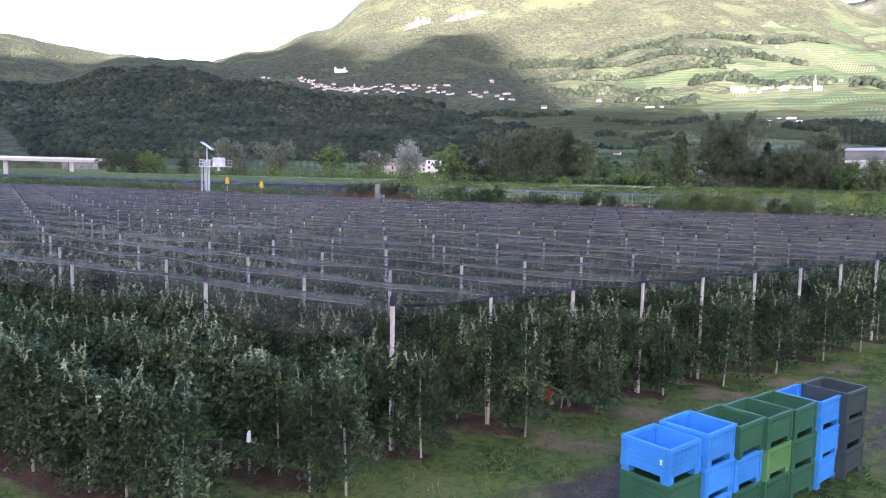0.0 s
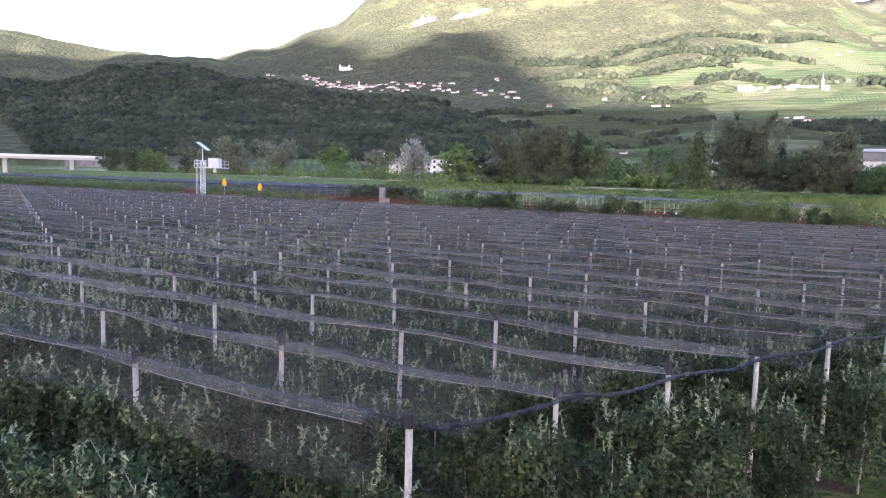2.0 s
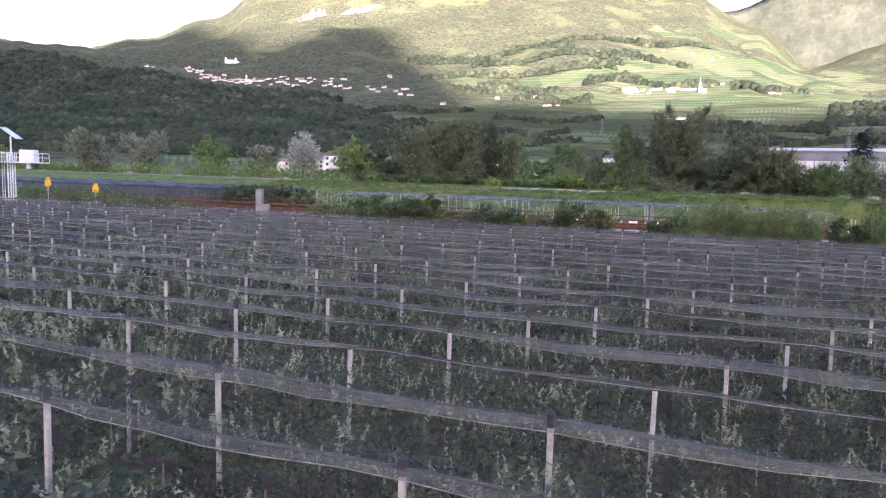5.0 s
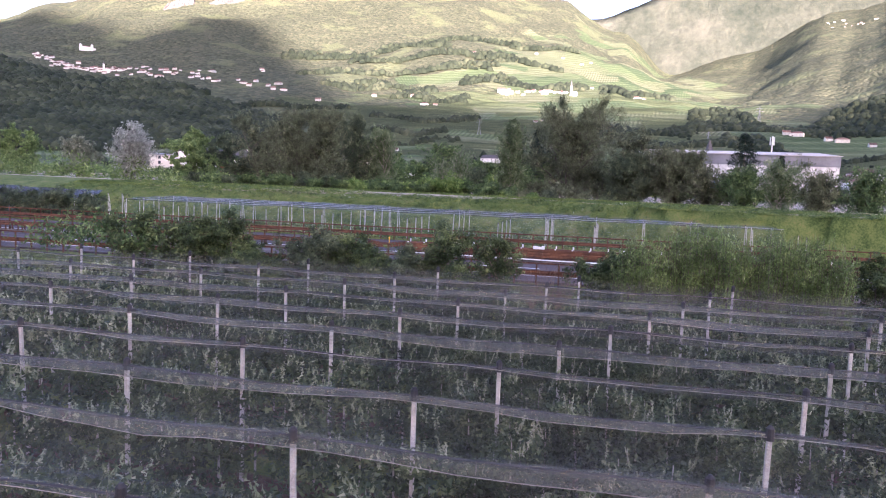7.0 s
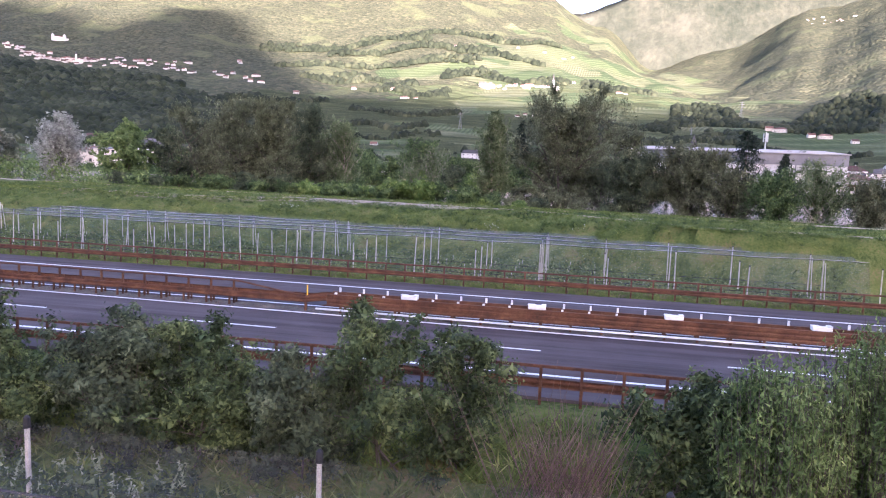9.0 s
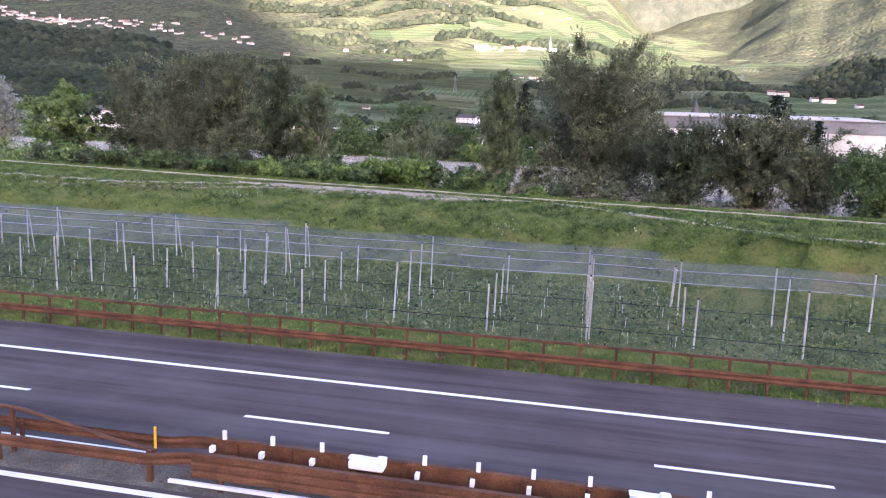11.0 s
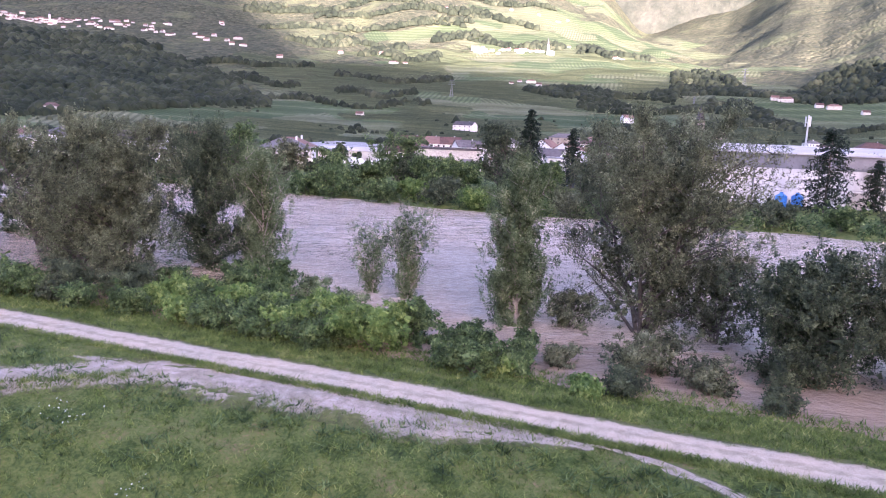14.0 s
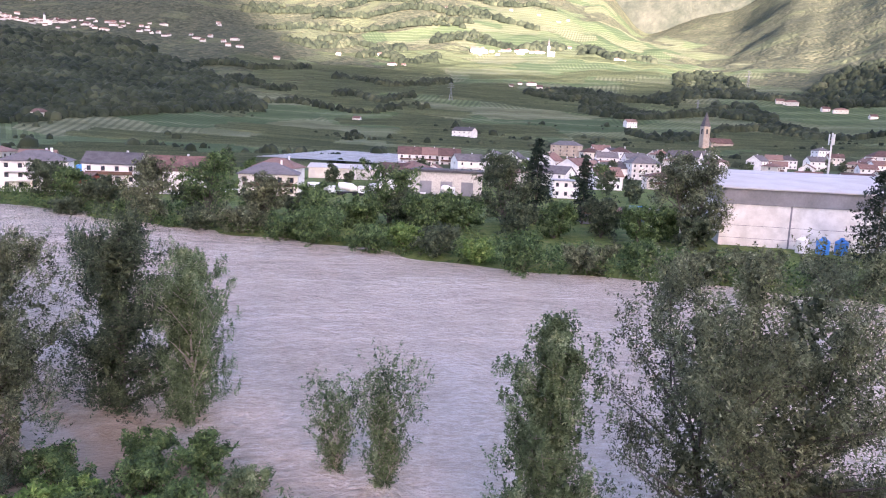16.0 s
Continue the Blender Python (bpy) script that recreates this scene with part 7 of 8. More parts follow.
house(-93, 236, 5.0, 17, 13, 6.4, 9.8, 20, "pale house with a dark hipped roof and balconies", M_WALLCREAM, M_GREYROOF, 2, "hip", 5, True, shutters=True)
house(-104, 268, 5.2, 15, 11, 6.5, 9.8, 5, "dark-roofed house behind the lorry yard", M_WALLWHITE, M_TILE, 2, "hip", 4, True, shutters=True)
for i, (x, y, w) in enumerate([(-106, 470, 14), (-94, 474, 13), (-81, 470, 13)]):
    house(x, y, 6.4, w, 12, 6.8, 11.0, 12, "white terrace house with a brown gabled roof", M_WALLWHITE, M_TILE, 2, "gable", 3, True, group="terrace houses", shutters=True)
house(-18, 430, 7.0, 13, 11, 7.4, 11.4, 70, "white gabled house with a brown roof", M_WALLWHITE, M_TILE, 2, "gable", 3)
house(-40, 455, 6.8, 10, 12, 7.0, 11.0, 75, "white gabled house with a dark roof", M_WALLWHITE, M_GREYROOF, 2, "gable", 3)
house(-52, 462, 6.8, 10, 12, 7.0, 10.6, 80, "white gabled house with a grey roof", M_WALLWHITE, M_GREYROOF, 2, "gable", 3)
house(-4, 392, 6.2, 14, 11, 7.6, 10.8, 60, "white house with a steep brown roof", M_WALLWHITE, M_TILE, 2, "gable", 3, True, shutters=True)
house(-6, 290, 5.2, 9, 9, 6.0, 6.6, 10, "flat-roofed white building by the river", M_WALLWHITE, M_GREYMETAL, 2, "hip", 3, chimney=False)
house(32, 445, 6.6, 17, 12, 8.0, 12.6, 20, "white house with a dark hipped roof and balconies", M_WALLWHITE, M_GREYROOF, 3, "hip", 5, True)
TOWN = [(-16, 700, 26, 12, 10, 14, M_STONE), (14, 690, 16, 12, 8, 12, M_WALLWHITE), (30, 660, 15, 12, 8, 12, M_WALLWHITE), (74, 600, 24, 13, 9, 13.5, M_WALLWHITE), (60, 640, 14, 12, 8, 12, M_WALLCREAM), (146, 640, 12, 11, 8, 11.5, M_WALLCREAM), (160, 655, 13, 11, 7, 11, M_WALLWHITE), (206, 690, 12, 10, 8, 11, M_WALLCREAM), (240, 680, 24, 14, 10, 15, M_WALLWHITE), (262, 660, 18, 12, 9, 13, M_WALLCREAM), (300, 650, 22, 13, 10, 14, M_WALLCREAM), (322, 640, 20, 13, 9, 13, M_WALLWHITE), (215, 760, 13, 10, 7, 10, M_WALLWHITE), (55, 1000, 14, 11, 7, 10.5, M_WALLWHITE), (5, 640, 15, 11, 7.5, 11, M_WALLCREAM), (290, 720, 16, 12, 8, 12, M_WALLWHITE)]
for i, (x, y, w, d, e, r_, wall) in enumerate(TOWN):
    z = max(float(hills(x, y)) - 0.5, 5.0)
    house(x, y, z, w, d, e, r_, rng.uniform(-25, 25), ("white" if wall is M_WALLWHITE else "cream" if wall is M_WALLCREAM else "stone") + " town house under a brown tiled roof", wall, M_TILE if i % 3 else M_GREYROOF, 3 if e > 8.5 else 2, "gable" if i % 2 else "hip", 4)
for x, y, w in ((190, 520, 26), (150, 470, 18)):
    house(x, y, max(float(hills(x, y)) - 0.5, 5.5), w, 14, 5.0, 8.2, 8, "low building under a dark red roof", M_WALLCREAM, M_TILE, 1, "gable", 5, chimney=False)
house(-127.5, 806, float(hills(-127.5, 806)) - 0.5, 24, 13, 7.5, 11.5, -20, "white farmhouse among the vineyards", M_WALLWHITE, M_GREYROOF, 2, "gable", 4)

# denser roofs between the larger houses
g = np.random.default_rng(88)
SMALL = [house(-70, 300, 5.3, 12, 10, 5.6, 8.6, 12, "small white house with a brown tiled roof", M_WALLWHITE, M_TILE, 2, "gable", 3, False, "house", True), house(-30, 330, 5.4, 13, 11, 6.0, 8.4, -15, "cream house with a red hipped roof", M_WALLCREAM, M_TILE, 2, "hip", 3, True, "house", True, shutters=True), house(-60, 410, 6.2, 15, 11, 6.4, 9.8, 30, "white house with a dark grey gabled roof", M_WALLWHITE, M_GREYROOF, 2, "gable", 3, True, "house", True)]
for x0, x1, y0, y1, k in ((-20, 45, 330, 480, 12), (-100, -60, 300, 330, 2), (0, 130, 560, 700, 14), (120, 330, 560, 720, 22), (-230, -185, 262, 300, 2), (85, 170, 330, 430, 5)):
    for i in range(k):
        x, y = g.uniform(x0, x1), g.uniform(y0, y1)
        ob = copy_thing(SMALL[int(g.integers(3))], pose(x, y, max(float(hills(x, y)) - 0.4, 5.0), 0, 0, g.uniform(-40, 40) + 90 * int(g.integers(2))))
        ob.scale = (1, 1, float(g.uniform(0.9, 1.2)))

# garden trees between the houses
for i in range(58):
    x, y = (float(g.uniform(-190, 60)), float(g.uniform(222, 330))) if i < 34 else (float(g.uniform(-40, 260)), float(g.uniform(380, 640)))
    if -20 < x < 40 and y < 260 or -110 < x < -35 and y < 262:
        y += 60
    h = float(g.uniform(4.5, 9)) + 3 * (y > 300)
    k = "gdd"[i % 3]
    tree("garden_tree", {"w": "grey-green tree in a town garden", "g": "green leafy tree in a town garden", "d": "dark leafy tree in a town garden"}[k], x, y, max(5.0, float(hills(x, y)) - 0.3), h, h * 0.75, LEAF[k][0], 1900, 0.62, 940 + i, 2, 0.1, 0.5, 7, 0.11 * h, None, "town garden trees", 0.12, 0.55)

# church tower
tz = float(hills(121, 825)) - 1
tower = thing("church_tower", "stone church tower with a pointed roof", "church", pose(121, 825, tz, 0, 0, 25))
TH = 61.3 - tz - 15
bm = bmesh.new()
box(bm, -3.6, -3.6, -1, 3.6, 3.6, TH)
box(bm, -3.9, -3.9, TH - 0.6, 3.9, 3.9, TH)
part("shaft", bm, M_STONE, tower)
# the shade inside the belfry windows, put on as dark panels over the solid shaft
for a in (0, 90, 180, 270):
    m = pose(0, 0, 0, 0, 0, a)
    bm = bmesh.new()
    box(bm, -1.1, -3.66, TH - 7.5, 1.1, -3.5, TH - 2.8, m)
    part("belfry_opening", bm, M_GLASS, tower)
bm = bmesh.new()
tube(bm, (0, 0, TH), (0, 0, TH + 15), 5.2, 0.1, 4)
bmesh.ops.rotate(bm, matrix=Matrix.Rotation(radians(45), 3, "Z"), verts=bm.verts)
part("spire", bm, M_GREYROOF, tower)
house(140, 850, tz, 26, 13, 8, 13, 25, "stone church nave beside its tower", M_STONE, M_TILE, 1, "gable", 4, name="church", chimney=False, group="")

# warehouse by the river
wh = thing("warehouse", "long white warehouse with a pale metal roof", "warehouse", pose(29, 188, 4.2, 0, 0, 0))
part("wall", boxes((0, 0, -1, 55.5, 60, 9.4)), M_WALLWHITE, wh)
part("fascia", boxes((-0.15, -0.2, 9.4, 55.65, 60.2, 12.6)), M_GREYMETAL, wh, "grey metal fascia")
bm = bmesh.new()
box(bm, -0.5, -0.7, 12.6, 56, 60.7, 12.85)
for v in bm.verts:
    if v.co.y > 30:
        v.co.y = 26
        v.co.z += 2.0
part("roof", bm, M_METALROOF, wh)
bm = bmesh.new()
box(bm, -0.5, 26, 12.6, 56, 60.7, 14.85)
part("rear_roof", bm, M_METALROOF, wh)
for x_ in (13.5, 27.5, 41.5):
    part("pilaster", boxes((x_, -0.06, -1, x_ + 0.35, 0.0, 9.4)), M_GREYMETAL, wh)
for z_ in (2.4, 5.0):
    part("panel_joint", boxes((0.05, -0.04, z_, 55.4, 0.0, z_ + 0.08)), M_GREYMETAL, wh)
part("gate", boxes((34, -0.12, -1, 38.5, 0.0, 4.6)), M_METALROOF, wh)
part("ladder", boxes((29.4, -0.25, 0, 29.5, -0.1, 9.4), (29.9, -0.25, 0, 30.0, -0.1, 9.4)), M_GREYMETAL, wh)
for i, (x, c) in enumerate(((44.2, M_WHITE), (48.0, M_BLUE), (51.4, M_BLUE))):
    t = thing("liquid_tank", ("white" if c is M_WHITE else "blue") + " upright plastic tank beside the warehouse", "tank", pose(x, 183.5, bed(x, 183.5)), "tanks by the warehouse")
    bm = bmesh.new()
    tube(bm, (0, 0, 0), (0, 0, 2.6), 1.25, n=18)
    tube(bm, (0, 0, 2.6), (0, 0, 3.2), 1.25, 0.35, 18)
    part("body", bm, c, t)
    bm = bmesh.new()
    tube(bm, (0, 0, 3.2), (0, 0, 3.45), 0.4, n=10)
    part("lid", bm, c, t)
yard = thing("yard_shed", "low shed with a dark red roof by the river", "shed", pose(6, 214, 4.6, 0, 0, 12))
part("wall", boxes((-6, -4, -0.5, 5, 4, 3.2)), M_GREYMETAL, yard)
bm = bmesh.new()
gable(bm, 11, 8, 3.2, 4.4, 0.4)
part("roof", bm, M_TILE, yard).location = (-0.5, 0, 0)
part("roller_door", boxes((-3.4, -4.05, -0.4, -0.4, -4.0, 2.6)), M_GLASS, yard)
for i in range(4):
    cr = thing("crate_stack", "stacked green and blue crates in the yard", "crates", pose(13 + (i % 2) * 2.0, 212 + (i // 2) * 2.2, 4.7, 0, 0, 10), "crate stacks")
    for k in range(6):
        bm = boxes((-0.5, -0.5, 0.0, 0.5, 0.5, 0.1), (-0.5, -0.5, 0.1, 0.5, -0.46, 0.62), (-0.5, 0.46, 0.1, 0.5, 0.5, 0.62), (-0.5, -0.46, 0.1, -0.46, 0.46, 0.62), (0.46, -0.46, 0.1, 0.5, 0.46, 0.62))
        part("crate", bm, M_CARTGREEN if (i + k) % 3 else M_BLUE, cr).location = (0, 0, k * 0.68)
    cr.scale = (1.6, 1.6, 1.3)
box_b = thing("yard_block", "plain white service block by the trees", "building", pose(23, 205, 4.6, 0, 0, 6))
part("wall", boxes((-6, -4, -0.5, 6, 4, 5.0)), M_WALLWHITE, box_b)
part("roof", boxes((-6.2, -4.2, 5.0, 6.2, 4.2, 5.3)), M_GREYMETAL, box_b)
part("vent", boxes((-2.5, -4.06, 3.4, 1.5, -4.0, 3.7)), M_GLASS, box_b)

cm = thing("antenna_mast", "slim steel antenna mast behind the warehouse", "mast", pose(92, 330, 5.4))
bm = bmesh.new()
tube(bm, (0, 0, -0.5), (0, 0, 27), 0.5, 0.3, 10)
part("pole", bm, M_GALV, cm)
for a in (0, 120, 240):
    bm = bmesh.new()
    box(bm, -0.3, -1.2, 22.5, 0.3, -0.8, 26.5, pose(0, 0, 0, 0, 0, a))
    box(bm, -0.1, -0.85, 24, 0.1, -0.2, 24.3, pose(0, 0, 0, 0, 0, a))
    part("antenna", bm, M_GALV, cm)

# lorry yard with concrete mixers
hall = thing("yard_hall", "long low hall with a white metal roof", "hall", pose(-98, 330, 5.2, 0, 0, 12))
part("wall", boxes((-17, -8, -0.5, 17, 8, 4.4)), M_WALLCREAM, hall)
bm = bmesh.new()
gable(bm, 34, 16, 4.4, 5.9, 0.5)
part("roof", bm, M_METALROOF, hall)
ware = thing("grey_workshop", "grey concrete workshop with a dark flat roof", "workshop", pose(-45.5, 276, 5.2, 0, 0, 8))
part("wall", boxes((-12, -7, -0.5, 12, 7, 7.6)), M_POST, ware)
part("roof", boxes((-12.4, -7.4, 7.6, 12.4, 7.4, 8.4)), M_GREYROOF, ware)
for i in range(3):
    part("bay_door", boxes((-9 + i * 7, -7.06, -0.4, -5 + i * 7, -7.0, 4.6)), M_GREYMETAL, ware)


def mixer(x, y, turn):
    t = thing("concrete_mixer", "white concrete mixer lorry parked in the yard", "lorry", pose(x, y, bed(x, y) + 0.05, 0, 0, turn), "parked mixer lorries")
    bm = boxes((2.6, -1.2, 0.9, 4.6, 1.2, 3.1))
    bmesh.ops.bevel(bm, geom=list(bm.edges), offset=0.15, segments=2, affect="EDGES")
    cabn = part("cab", bm, M_WHITE, t)
    part("windscreen", boxes((4.58, -1.05, 1.9, 4.64, 1.05, 2.8)), M_GLASS, cabn)
    part("chassis", boxes((-4.4, -0.9, 0.8, 4.2, 0.9, 1.15)), M_CAP, t)
    bm = bmesh.new()
    for (x0, z0, r0), (x1, z1, r1) in zip([(-4.0, 3.3, 0.55), (-2.6, 2.85, 1.2), (0.3, 2.45, 1.35), (2.0, 2.1, 0.7)], [(-2.6, 2.85, 1.2), (0.3, 2.45, 1.35), (2.0, 2.1, 0.7), (2.2, 2.05, 0.3)]):
        tube(bm, (x0, 0, z0), (x1, 0, z1), r0, r1, 16)
    part("drum", bm, M_WHITE, t)
    for wx_ in (-3.4, -2.1, 1.4, 3.6):
        for s in (-1, 1):
            bm = bmesh.new()
            tube(bm, (wx_, s * 0.85, 0.5), (wx_, s * 1.2, 0.5), 0.5, n=14)
            part("wheel", bm, M_CAP, t)
    return t


for x, y, a in ((-88, 236, 8), (-79, 242, 10), (-71, 247, 6), (-62, 250, 12), (-43, 262, 80)):
    mixer(x, y, a)

# low sheds, containers and the railing along the far bank
red = thing("red_shed", "low red-brown shed beside the river road", "shed", pose(-155, 232, bed(-155, 232), 0, 0, 14))
part("wall", boxes((-5, -3, -0.5, 5, 3, 2.8)), M_REDSHED, red)
bm = bmesh.new()
gable(bm, 10, 6, 2.8, 3.7, 0.35)
part("roof", bm, M_TILE, red)
part("gate", boxes((-3.6, -3.06, -0.3, -0.8, -3.0, 2.3)), M_GREYMETAL, red)
for i in range(3):
    x, y = -193 + i * 4.2, 283 + i * 1.0
    con = thing("container", "blue steel container in the yard", "container", pose(x, y, bed(x, y), 0, 0, 13 + 3 * i), "yard containers")
    part("body", boxes((-1.9, -1.2, 0.1, 1.9, 1.2, 2.6)), M_BLUE, con)
    for k in range(9):
        part("rib", boxes((-1.75 + k * 0.43, -1.24, 0.2, -1.6 + k * 0.43, -1.2, 2.5)), M_BLUE, con)
parapet = thing("bank_railing", "pale railing along the road on the far bank", "railing")
line = [(x, float(np.interp(x, (-150, -104, -88, -71, -50), (222, 233.7, 242, 256, 262)))) for x in np.arange(-150, -49, 4.0)]
bm = bmesh.new()
along(bm, [(0.12 * math.cos(a), 0.22 * math.sin(a)) for a in np.arange(6) * math.tau / 6], [(x, y, bed(x, y) + 0.95) for x, y in line])
part("rail", bm, M_STEELWHITE, parapet)
for x, y in line:
    part("post", boxes((x - 0.1, y - 0.1, bed(x, y) - 0.3, x + 0.1, y + 0.1, bed(x, y) + 0.95)), M_STEELWHITE, parapet)

# net-covered fields on the valley floor
M_FIELDNET = net_material("field_net_pale", (0.31, 0.295, 0.265), 0.9)
for x0, y0, x1, y1 in ((-190, 430, -95, 560), (-60, 520, 10, 600)):
    V = [(x, y, max(float(hills(x, y)), 5.5) + 2.2 + 0.25 * ((j + i) % 2)) for j, y in enumerate(np.linspace(y0, y1, 34)) for i, x in enumerate(np.linspace(x0, x1, 10))]
    F = [(j * 10 + i, j * 10 + i + 1, j * 10 + i + 11, j * 10 + i + 10) for j in range(33) for i in range(9)]
    tagged(part("field_net", (V, F, True), M_FIELDNET), "pale grey net over a field beyond the town", "net", kind="structure")

# ---------------------------------------------------------------- villages on the slopes
base_house = house(-285, 1858, float(hills(-285, 1858)), 20, 13, 7, 13, 10, "pale village house with a tiled roof on the slope", M_WALLCREAM, M_TILE, 1, "gable", 2, False, "village_house", False, "village houses")
wide_house = house(-269, 1848, float(hills(-269, 1848)), 34, 15, 8, 13.5, 4, "wide pale village building with a tiled roof", M_WALLCREAM, M_TILE, 1, "hip", 3, False, "village_house", False, "village houses")


def village(pts, wide=4, spread_m=14, extra=1, scale=1.0):
    for i, (x, y) in enumerate(pts):
        for k in range(1 + extra):
            X, Y = x + (rng.normal(0, spread_m) if k else 0), y + (rng.normal(0, spread_m) if k else 0)
            src = wide_house if (i + k) % wide == wide - 1 else base_house
            m = pose(X, Y, float(hills(X, Y)) - 0.5, 0, 0, rng.uniform(-35, 35))
            ob = copy_thing(src, m)
            s = scale * rng.uniform(0.38, 0.66)
            ob.scale = (s, s, s)


village([(-243, 1864), (-225, 1884), (-206, 1910), (-179, 1847), (-159, 1861), (-138, 1850), (-123, 1833), (-96, 2060), (-26, 2035), (-4, 2100), (20, 2150), (65, 1842)], 6, 20, 2, 0.85)
village([(-127, 1261), (-117, 1304), (-97, 1300), (-80, 1253), (-65, 1242)], 3, 8, 0, 0.75)
village([(330, 1154), (345, 1138), (282, 1210), (296, 1201), (375, 1102)], 2, 8, 0, 1.0)
village([(-1660, 1803), (-1583, 1750), (-1518, 1696), (-1497, 1714), (-1484, 1740), (-1466, 1747), (-1423, 1728), (-1405, 1742), (-1391, 1753), (-1384, 1788), (-1359, 1799), (-1253, 1698), (-1171, 1617), (-1161, 1682)], 4, 26, 5)
village([(-1095, 1700), (-1060, 1640), (-1084, 1780), (-942, 1571), (-977, 1585), (-887, 1595), (-872, 1630), (-821, 1596), (-728, 1488), (-989, 1888), (-1646, 1577), (-1778, 1750), (-970, 1303)], 3, 22, 1)
village([(-615, 1421), (-539, 1572), (-456, 1611), (-388, 1462), (-370, 1485), (-474, 2427), (-273, 2533), (-116, 2564), (-88, 2638), (-183, 2566), (-762, 2503), (-501, 630), (-271, 877)], 4, 12, 0)
village([(937, 3656), (988, 3581), (1028, 3477)], 4, 30, 3, 0.8)
# castle and village church
cz = float(hills(-1702, 2043)) - 1
castle = thing("castle", "white castle with towers on a wooded spur", "castle", pose(-1702, 2043, cz, 0, 0, 35))
part("wall", boxes((-24, -10, -4, 24, 10, 18)), M_WALLWHITE, castle)
part("wing", boxes((24, -8, -4, 40, 8, 12)), M_WALLWHITE, castle)
for x_ in (-24, 24):
    bm = bmesh.new()
    tube(bm, (x_, -10, -4), (x_, -10, 26), 6, n=12)
    tube(bm, (x_, -10, 26), (x_, -10, 33), 6.6, 0.3, 12)
    part("tower", bm, M_WALLWHITE, castle)
castle.scale = (0.7, 0.7, 0.6)
bm = bmesh.new()
hip(bm, 48, 20, 18, 25, 0.8)
part("roof", bm, M_TILE, castle)
vz = float(hills(-100, 1800)) - 1
vch = thing("village_church", "white village church with a slim spire", "church", pose(-100, 1800, vz, 0, 0, 20))
part("tower", boxes((-4, -4, -2, 4, 4, 30)), M_WALLWHITE, vch)
bm = bmesh.new()
tube(bm, (0, 0, 30), (0, 0, 52), 5.4, 0.1, 8)
part("spire", bm, M_GREYROOF, vch)
part("nave", boxes((4, -7, -2, 26, 7, 13)), M_WALLWHITE, vch)
vch.scale = (0.55, 0.55, 0.8)
vz = float(hills(-1395, 1740)) - 1
vch = thing("village_church", "white village church with a short tower", "church", pose(-1395, 1735, vz, 0, 0, 30))
part("tower", boxes((-4, -4, -2, 4, 4, 34)), M_WALLWHITE, vch)
bm = bmesh.new()
tube(bm, (0, 0, 34), (0, 0, 46), 5.4, 0.1, 8)
part("spire", bm, M_GREYROOF, vch)
part("nave", boxes((4, -9, -2, 30, 9, 14)), M_WALLWHITE, vch)
vch.scale = (0.55, 0.55, 0.7)

# far road bridge
br = thing("road_bridge", "pale concrete road bridge across the river", "bridge", pose(-340, 105, 0, 0, 0, 58))
part("deck", boxes((-60, -5, 8.6, 41, 5, 9.9)), M_POST, br)
for s in (-1, 1):
    part("parapet", boxes((-60, s * 4.8 - 0.15, 9.9, 41, s * 4.8 + 0.15, 10.9)), M_STEELWHITE, br)
for x_ in (-40, -10, 20):
    part("pier", boxes((x_ - 1, -3.5, -1, x_ + 1, 3.5, 8.6)), M_POST, br)

# ---------------------------------------------------------------- woods on the slopes


def crowns(P, size, g):
    """Rough tree crowns: little domes of five sides with a jagged top."""
    n = len(P)
    a = np.arange(5) * math.tau / 5
    s = size[:, None, None] * g.uniform(0.75, 1.25, (n, 11, 1))
    unit = np.concatenate([np.stack([np.cos(a), np.sin(a), 0 * a - 0.3], -1), np.stack([0.72 * np.cos(a + 0.6), 0.72 * np.sin(a + 0.6), 0 * a + 0.62], -1), [[0, 0, 1.05]]])
    V = P[:, None, :] + unit[None] * s
    i = np.arange(5)
    j = (i + 1) % 5
    F = np.concatenate([np.stack([i, j, 5 + i], -1), np.stack([j, 5 + j, 5 + i], -1), np.stack([5 + i, 5 + j, i * 0 + 10], -1)])
    return V.reshape(-1, 3), (F[None] + (np.arange(n) * 11)[:, None, None]).reshape(-1, 3)


def wood(name, label, az, r, size, seed):
    g = np.random.default_rng(seed)
    x, y = -np.sin(np.radians(az)) * r, np.cos(np.radians(az)) * r
    s = size * g.choice([0.6, 0.8, 1.0, 1.25, 1.7], len(x)) * g.uniform(0.8, 1.2, len(x))
    z = hills(x, y)
    P = np.stack([x, y, z + s * 0.25], -1)
    V, F = crowns(P, s, g)
    return tagged(part(name, mesh_np(name, V, F, (M_FOREST,), smooth=True), None), label, "woods", kind="stuff")


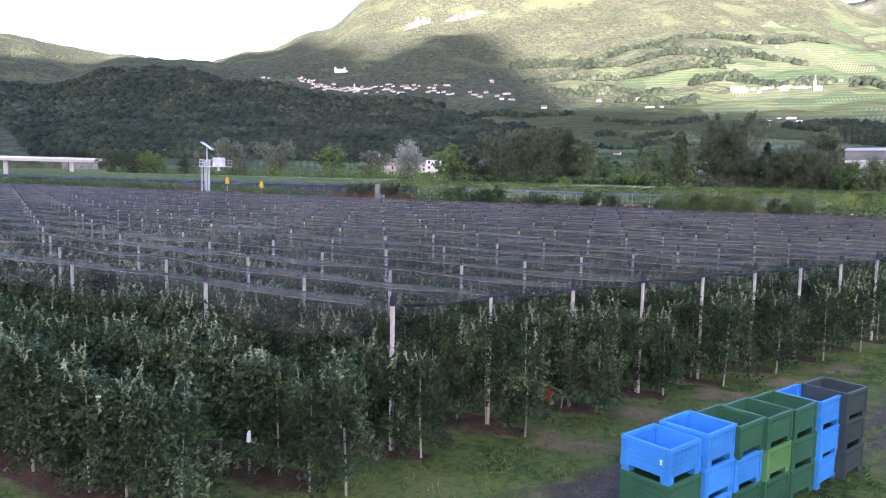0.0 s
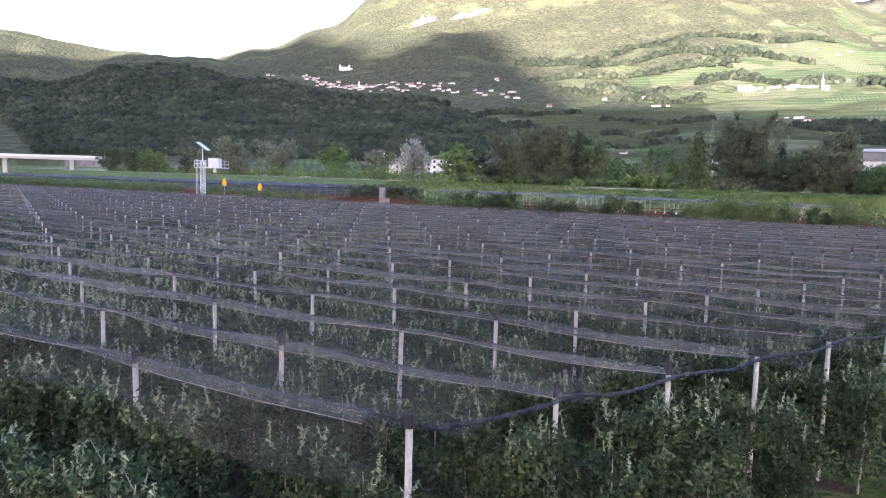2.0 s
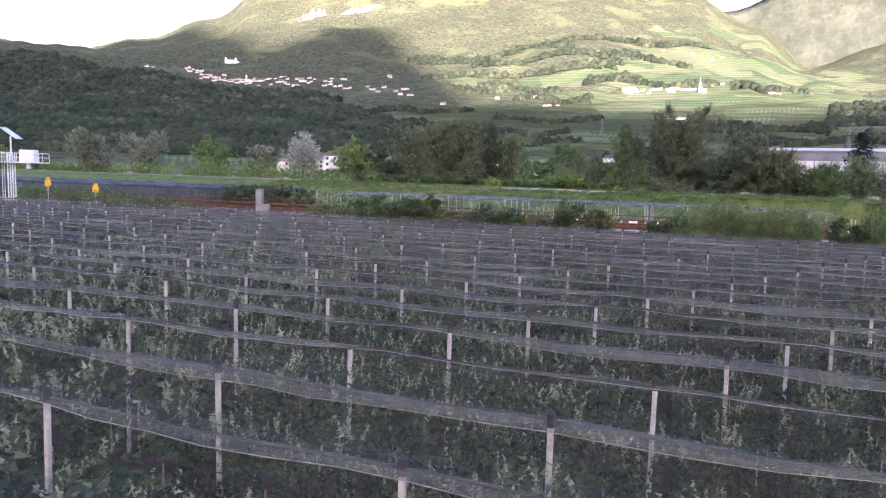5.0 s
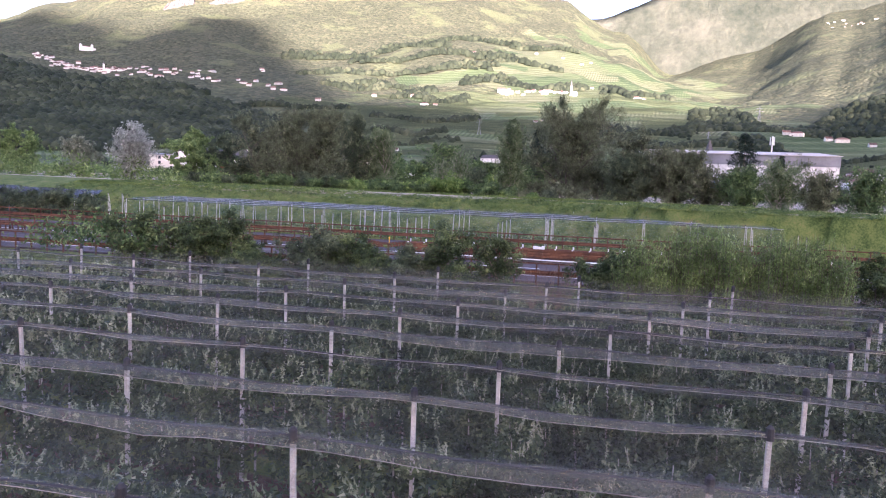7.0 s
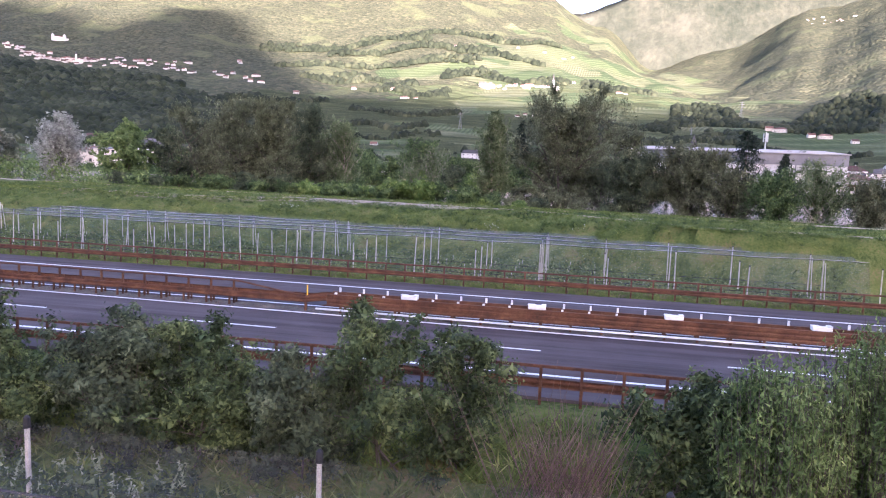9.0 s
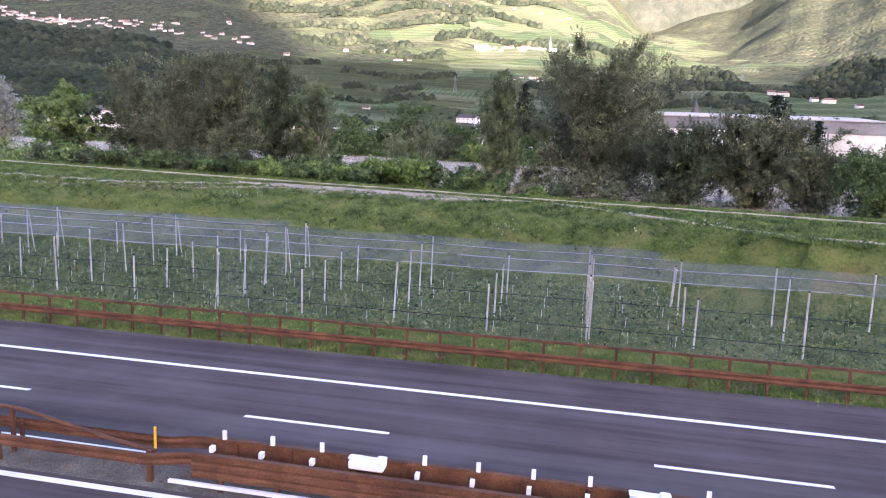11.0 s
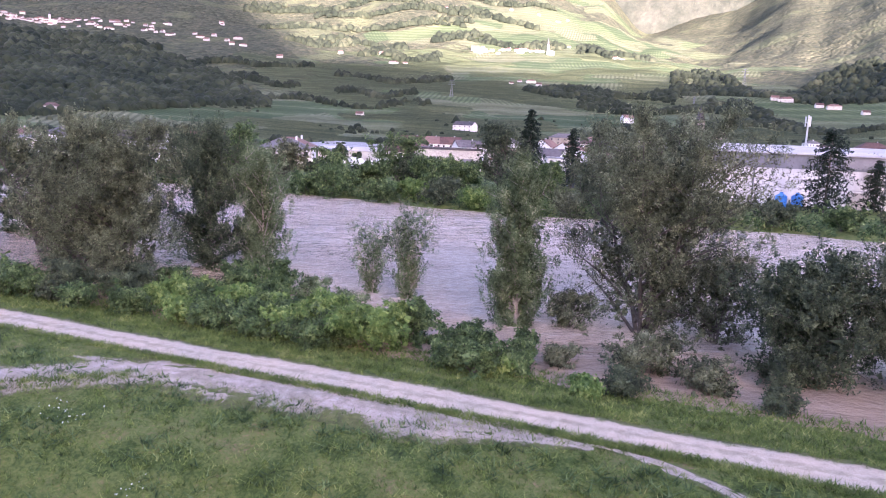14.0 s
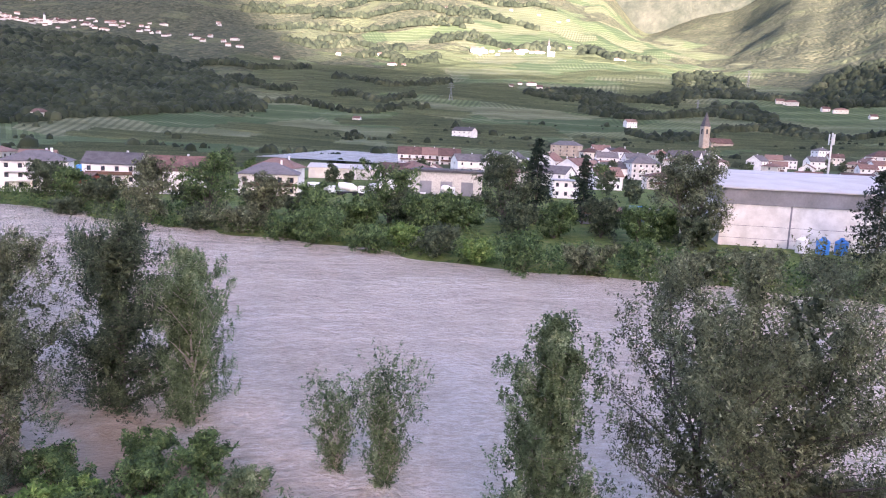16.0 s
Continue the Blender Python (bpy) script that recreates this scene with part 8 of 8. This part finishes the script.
g = np.random.default_rng(99)
n = 34000
az, r = g.uniform(24, 66, n), 760 * (2300 / 760) ** g.uniform(0, 1, n) ** 0.9
lim = 1000 + np.clip((az - 24) / 10, 0, 1) * 700 + np.clip((az - 42) / 10, 0, 1) * 600
gap = np.sin(az * 0.9 + r / 170) * np.sin(r / 230 - az * 0.35)
keep = (r < lim) & (gap < 0.97) & (r > 930 - np.clip((az - 26) * 12, 0, 190))
wood("hillside_wood", "dense dark broadleaf wood on the lower hill", az[keep], r[keep], 0.0032 * r[keep] + 0.9, 101)
belts = [(19.2, 10.4, 1270, 1320, 420), (19, 13, 1100, 1140, 160), (4.7, -6.4, 1190, 1300, 900), (0.5, -13, 1090, 1190, 900), (29, 22, 1180, 1250, 260), (30, 21, 1420, 1470, 240), (17.5, 11.5, 1640, 1760, 420), (1, -4.5, 1880, 2050, 420), (12, 2, 1960, 2080, 420), (-6, -20, 1250, 1700, 1500), (-9, -20, 980, 1060, 420), (24, 12, 1000, 1040, 140), (-3, -9, 900, 960, 200), (23, 14, 1850, 2000, 420), (25, 9, 2150, 2260, 450), (21, 4, 2360, 2450, 450), (26, 13, 2560, 2680, 450), (16, 3, 2720, 2820, 380)]
A_, R_ = [], []
for a0, a1, r0, r1, k in belts:
    u = g.uniform(0, 1, k)
    A_.append(a0 + (a1 - a0) * u)
    R_.append(r0 + (r1 - r0) * np.clip(g.uniform(0, 1, k) * (0.6 + 0.5 * np.sin(u * 9 + a0)) , 0, 1) + 30 * np.sin(u * 7 + r0))
A_, R_ = np.concatenate(A_), np.concatenate(R_)
wood("hedgerow_belts", "tree belts between terraced vineyards", A_, R_, 0.0027 * R_ + 0.9, 103)
c = g.integers(0, 60, 420)
ca, cr = g.uniform(-20, 42, 60), g.uniform(400, 1000, 60)
az, r = ca[c] + g.normal(0, 1.1, 420), cr[c] + g.normal(0, 7, 420)
wood("floor_trees", "trees and hedges on the valley floor", az, r, g.uniform(1.4, 3.6, 420), 104)


def planted_field(V, F, a, r, length, rows, gap, turn):
    """Low trellis rows laid over the land as narrow ridges of leaves."""
    cx, cy = -math.sin(math.radians(a)) * r, math.cos(math.radians(a)) * r
    t = math.radians(a + turn)
    u, v = np.array([math.cos(t), math.sin(t)]), np.array([-math.sin(t), math.cos(t)])
    k = max(int(length / 12), 3)
    for j in range(rows):
        s = np.linspace(-0.5, 0.5, k) * length * g.uniform(0.85, 1.0)
        p = np.array([cx, cy]) + s[:, None] * u + ((j - rows / 2) * gap) * v
        z = hills(p[:, 0], p[:, 1])
        top = z + g.uniform(1.3, 2.3, k)
        side = v * 0.7
        n0 = sum(len(q) for q in V)
        V.append(np.concatenate([np.column_stack([p - side, z - 0.5]), np.column_stack([p, top]), np.column_stack([p + side, z - 0.5])]))
        i = np.arange(k - 1)
        F.append(np.concatenate([np.stack([i, i + 1, k + i + 1, k + i], -1), np.stack([k + i, k + i + 1, 2 * k + i + 1, 2 * k + i], -1)]) + n0)


M_VINE = leafy("vine_leaves", (0.038, 0.052, 0.026), (0.08, 0.1, 0.048), (0.13, 0.145, 0.075), 0.3, 0.8, 0.0)
V, F = [], []
for _ in range(46):
    planted_field(V, F, g.uniform(-20, 38), g.uniform(430, 960), g.uniform(60, 170), int(g.integers(7, 16)), g.uniform(4, 8), g.uniform(-22, 22))
for _ in range(44):
    planted_field(V, F, g.uniform(-8, 24), g.uniform(1000, 1850), g.uniform(90, 260), int(g.integers(5, 12)), g.uniform(8, 14), g.uniform(-15, 15))
tagged(part("vineyard_rows", mesh_np("vineyard_rows", np.concatenate(V), np.concatenate(F), (M_VINE,)), None), "trellised vineyard rows on the valley floor and slopes", "vineyard", kind="stuff")

# power pylons on the slopes
def pylon(x, y, h):
    t = thing("power_pylon", "grey lattice power pylon on the slope", "pylon", pose(x, y, float(hills(x, y)) - 0.5, 0, 0, 20), "power pylons")
    w = h * 0.09
    for sx in (-1, 1):
        for sy in (-1, 1):
            bm = bmesh.new()
            tube(bm, (sx * w, sy * w, 0), (sx * w * 0.2, sy * w * 0.2, h * 0.75), 0.22, 0.16, 4)
            tube(bm, (sx * w * 0.2, sy * w * 0.2, h * 0.75), (0, 0, h), 0.16, 0.1, 4)
            part("leg", bm, M_GREYMETAL, t)
    bm = bmesh.new()
    for i in range(9):
        f0, f1 = i / 9, (i + 1) / 9
        a, b = w * (1 - 0.8 * f0), w * (1 - 0.8 * f1)
        for s in (-1, 1):
            tube(bm, (-a, s * a, h * 0.75 * f0), (b, s * b, h * 0.75 * f1), 0.1, n=4)
            tube(bm, (s * a, -a, h * 0.75 * f0), (s * b, b, h * 0.75 * f1), 0.1, n=4)
    part("bracing", bm, M_GREYMETAL, t)
    for z, L in ((0.72, 0.2), (0.84, 0.16), (0.93, 0.11)):
        bm = bmesh.new()
        tube(bm, (-h * L, 0, h * z), (h * L, 0, h * z), 0.2, n=4)
        tube(bm, (-h * L, 0, h * z), (0, 0, h * z + 1.5), 0.1, n=4)
        tube(bm, (h * L, 0, h * z), (0, 0, h * z + 1.5), 0.1, n=4)
        part("cross_arm", bm, M_GREYMETAL, t)


for x_, y_, h_ in ((-199, 1099, 26), (276, 1420, 40), (156, 1144, 20)):
    pylon(x_, y_, h_)

# bare rock on the wooded spur and under the summit
M_LIMESTONE = surface("pale_limestone", [(0.1, (0.08, 0.072, 0.062)), (0.5, (0.15, 0.135, 0.115)), (0.9, (0.26, 0.24, 0.21))], 0.02, 0.16, 0.5, 0.95, 0.9, 0.12, spec=0.1)


def cliff(label, az0, az1, r0, r1, tall, seed):
    """A broken rock face: a leaning sheet with ledges and gullies, let into the slope."""
    g = np.random.default_rng(seed)
    n, k = 34, 9
    V = []
    for i in range(n):
        u = i / (n - 1)
        a, r = radians(az0 + (az1 - az0) * u), r0 + (r1 - r0) * u
        top = tall * (0.25 + 0.75 * math.sin(math.pi * u) ** 0.6) * (0.7 + 0.5 * noise.noise(Vector((u * 9, seed, 0))))
        for j in range(k):
            f = j / (k - 1)
            rr = r + 18 * f + 10 * noise.noise(Vector((u * 14, f * 5, seed)))
            x, y = -math.sin(a) * rr, math.cos(a) * rr
            V.append((x, y, float(hills(x, y)) - 4 + top * f + g.normal(0, 1.2)))
        rr = r + 60
        x, y = -math.sin(a) * rr, math.cos(a) * rr
        V.append((x, y, float(hills(x, y)) - 6))
    k += 1
    F = [(i * k + j, i * k + k + j, i * k + k + j + 1, i * k + j + 1) for i in range(n - 1) for j in range(k - 1)]
    return tagged(part("cliff", (V, F), M_LIMESTONE), label, "cliff", kind="structure")


cliff("pale pinkish cliff on the wooded spur", 58.2, 54.8, 1960, 1950, 24, 3)
cliff("pale pinkish cliff on the wooded spur", 54.4, 52.8, 1930, 1900, 15, 5)
cliff("pale limestone wall under the summit", 34.6, 32.4, 3430, 3460, 48, 7)
cliff("pale limestone wall under the summit", 31.4, 28.2, 3480, 3520, 38, 9)
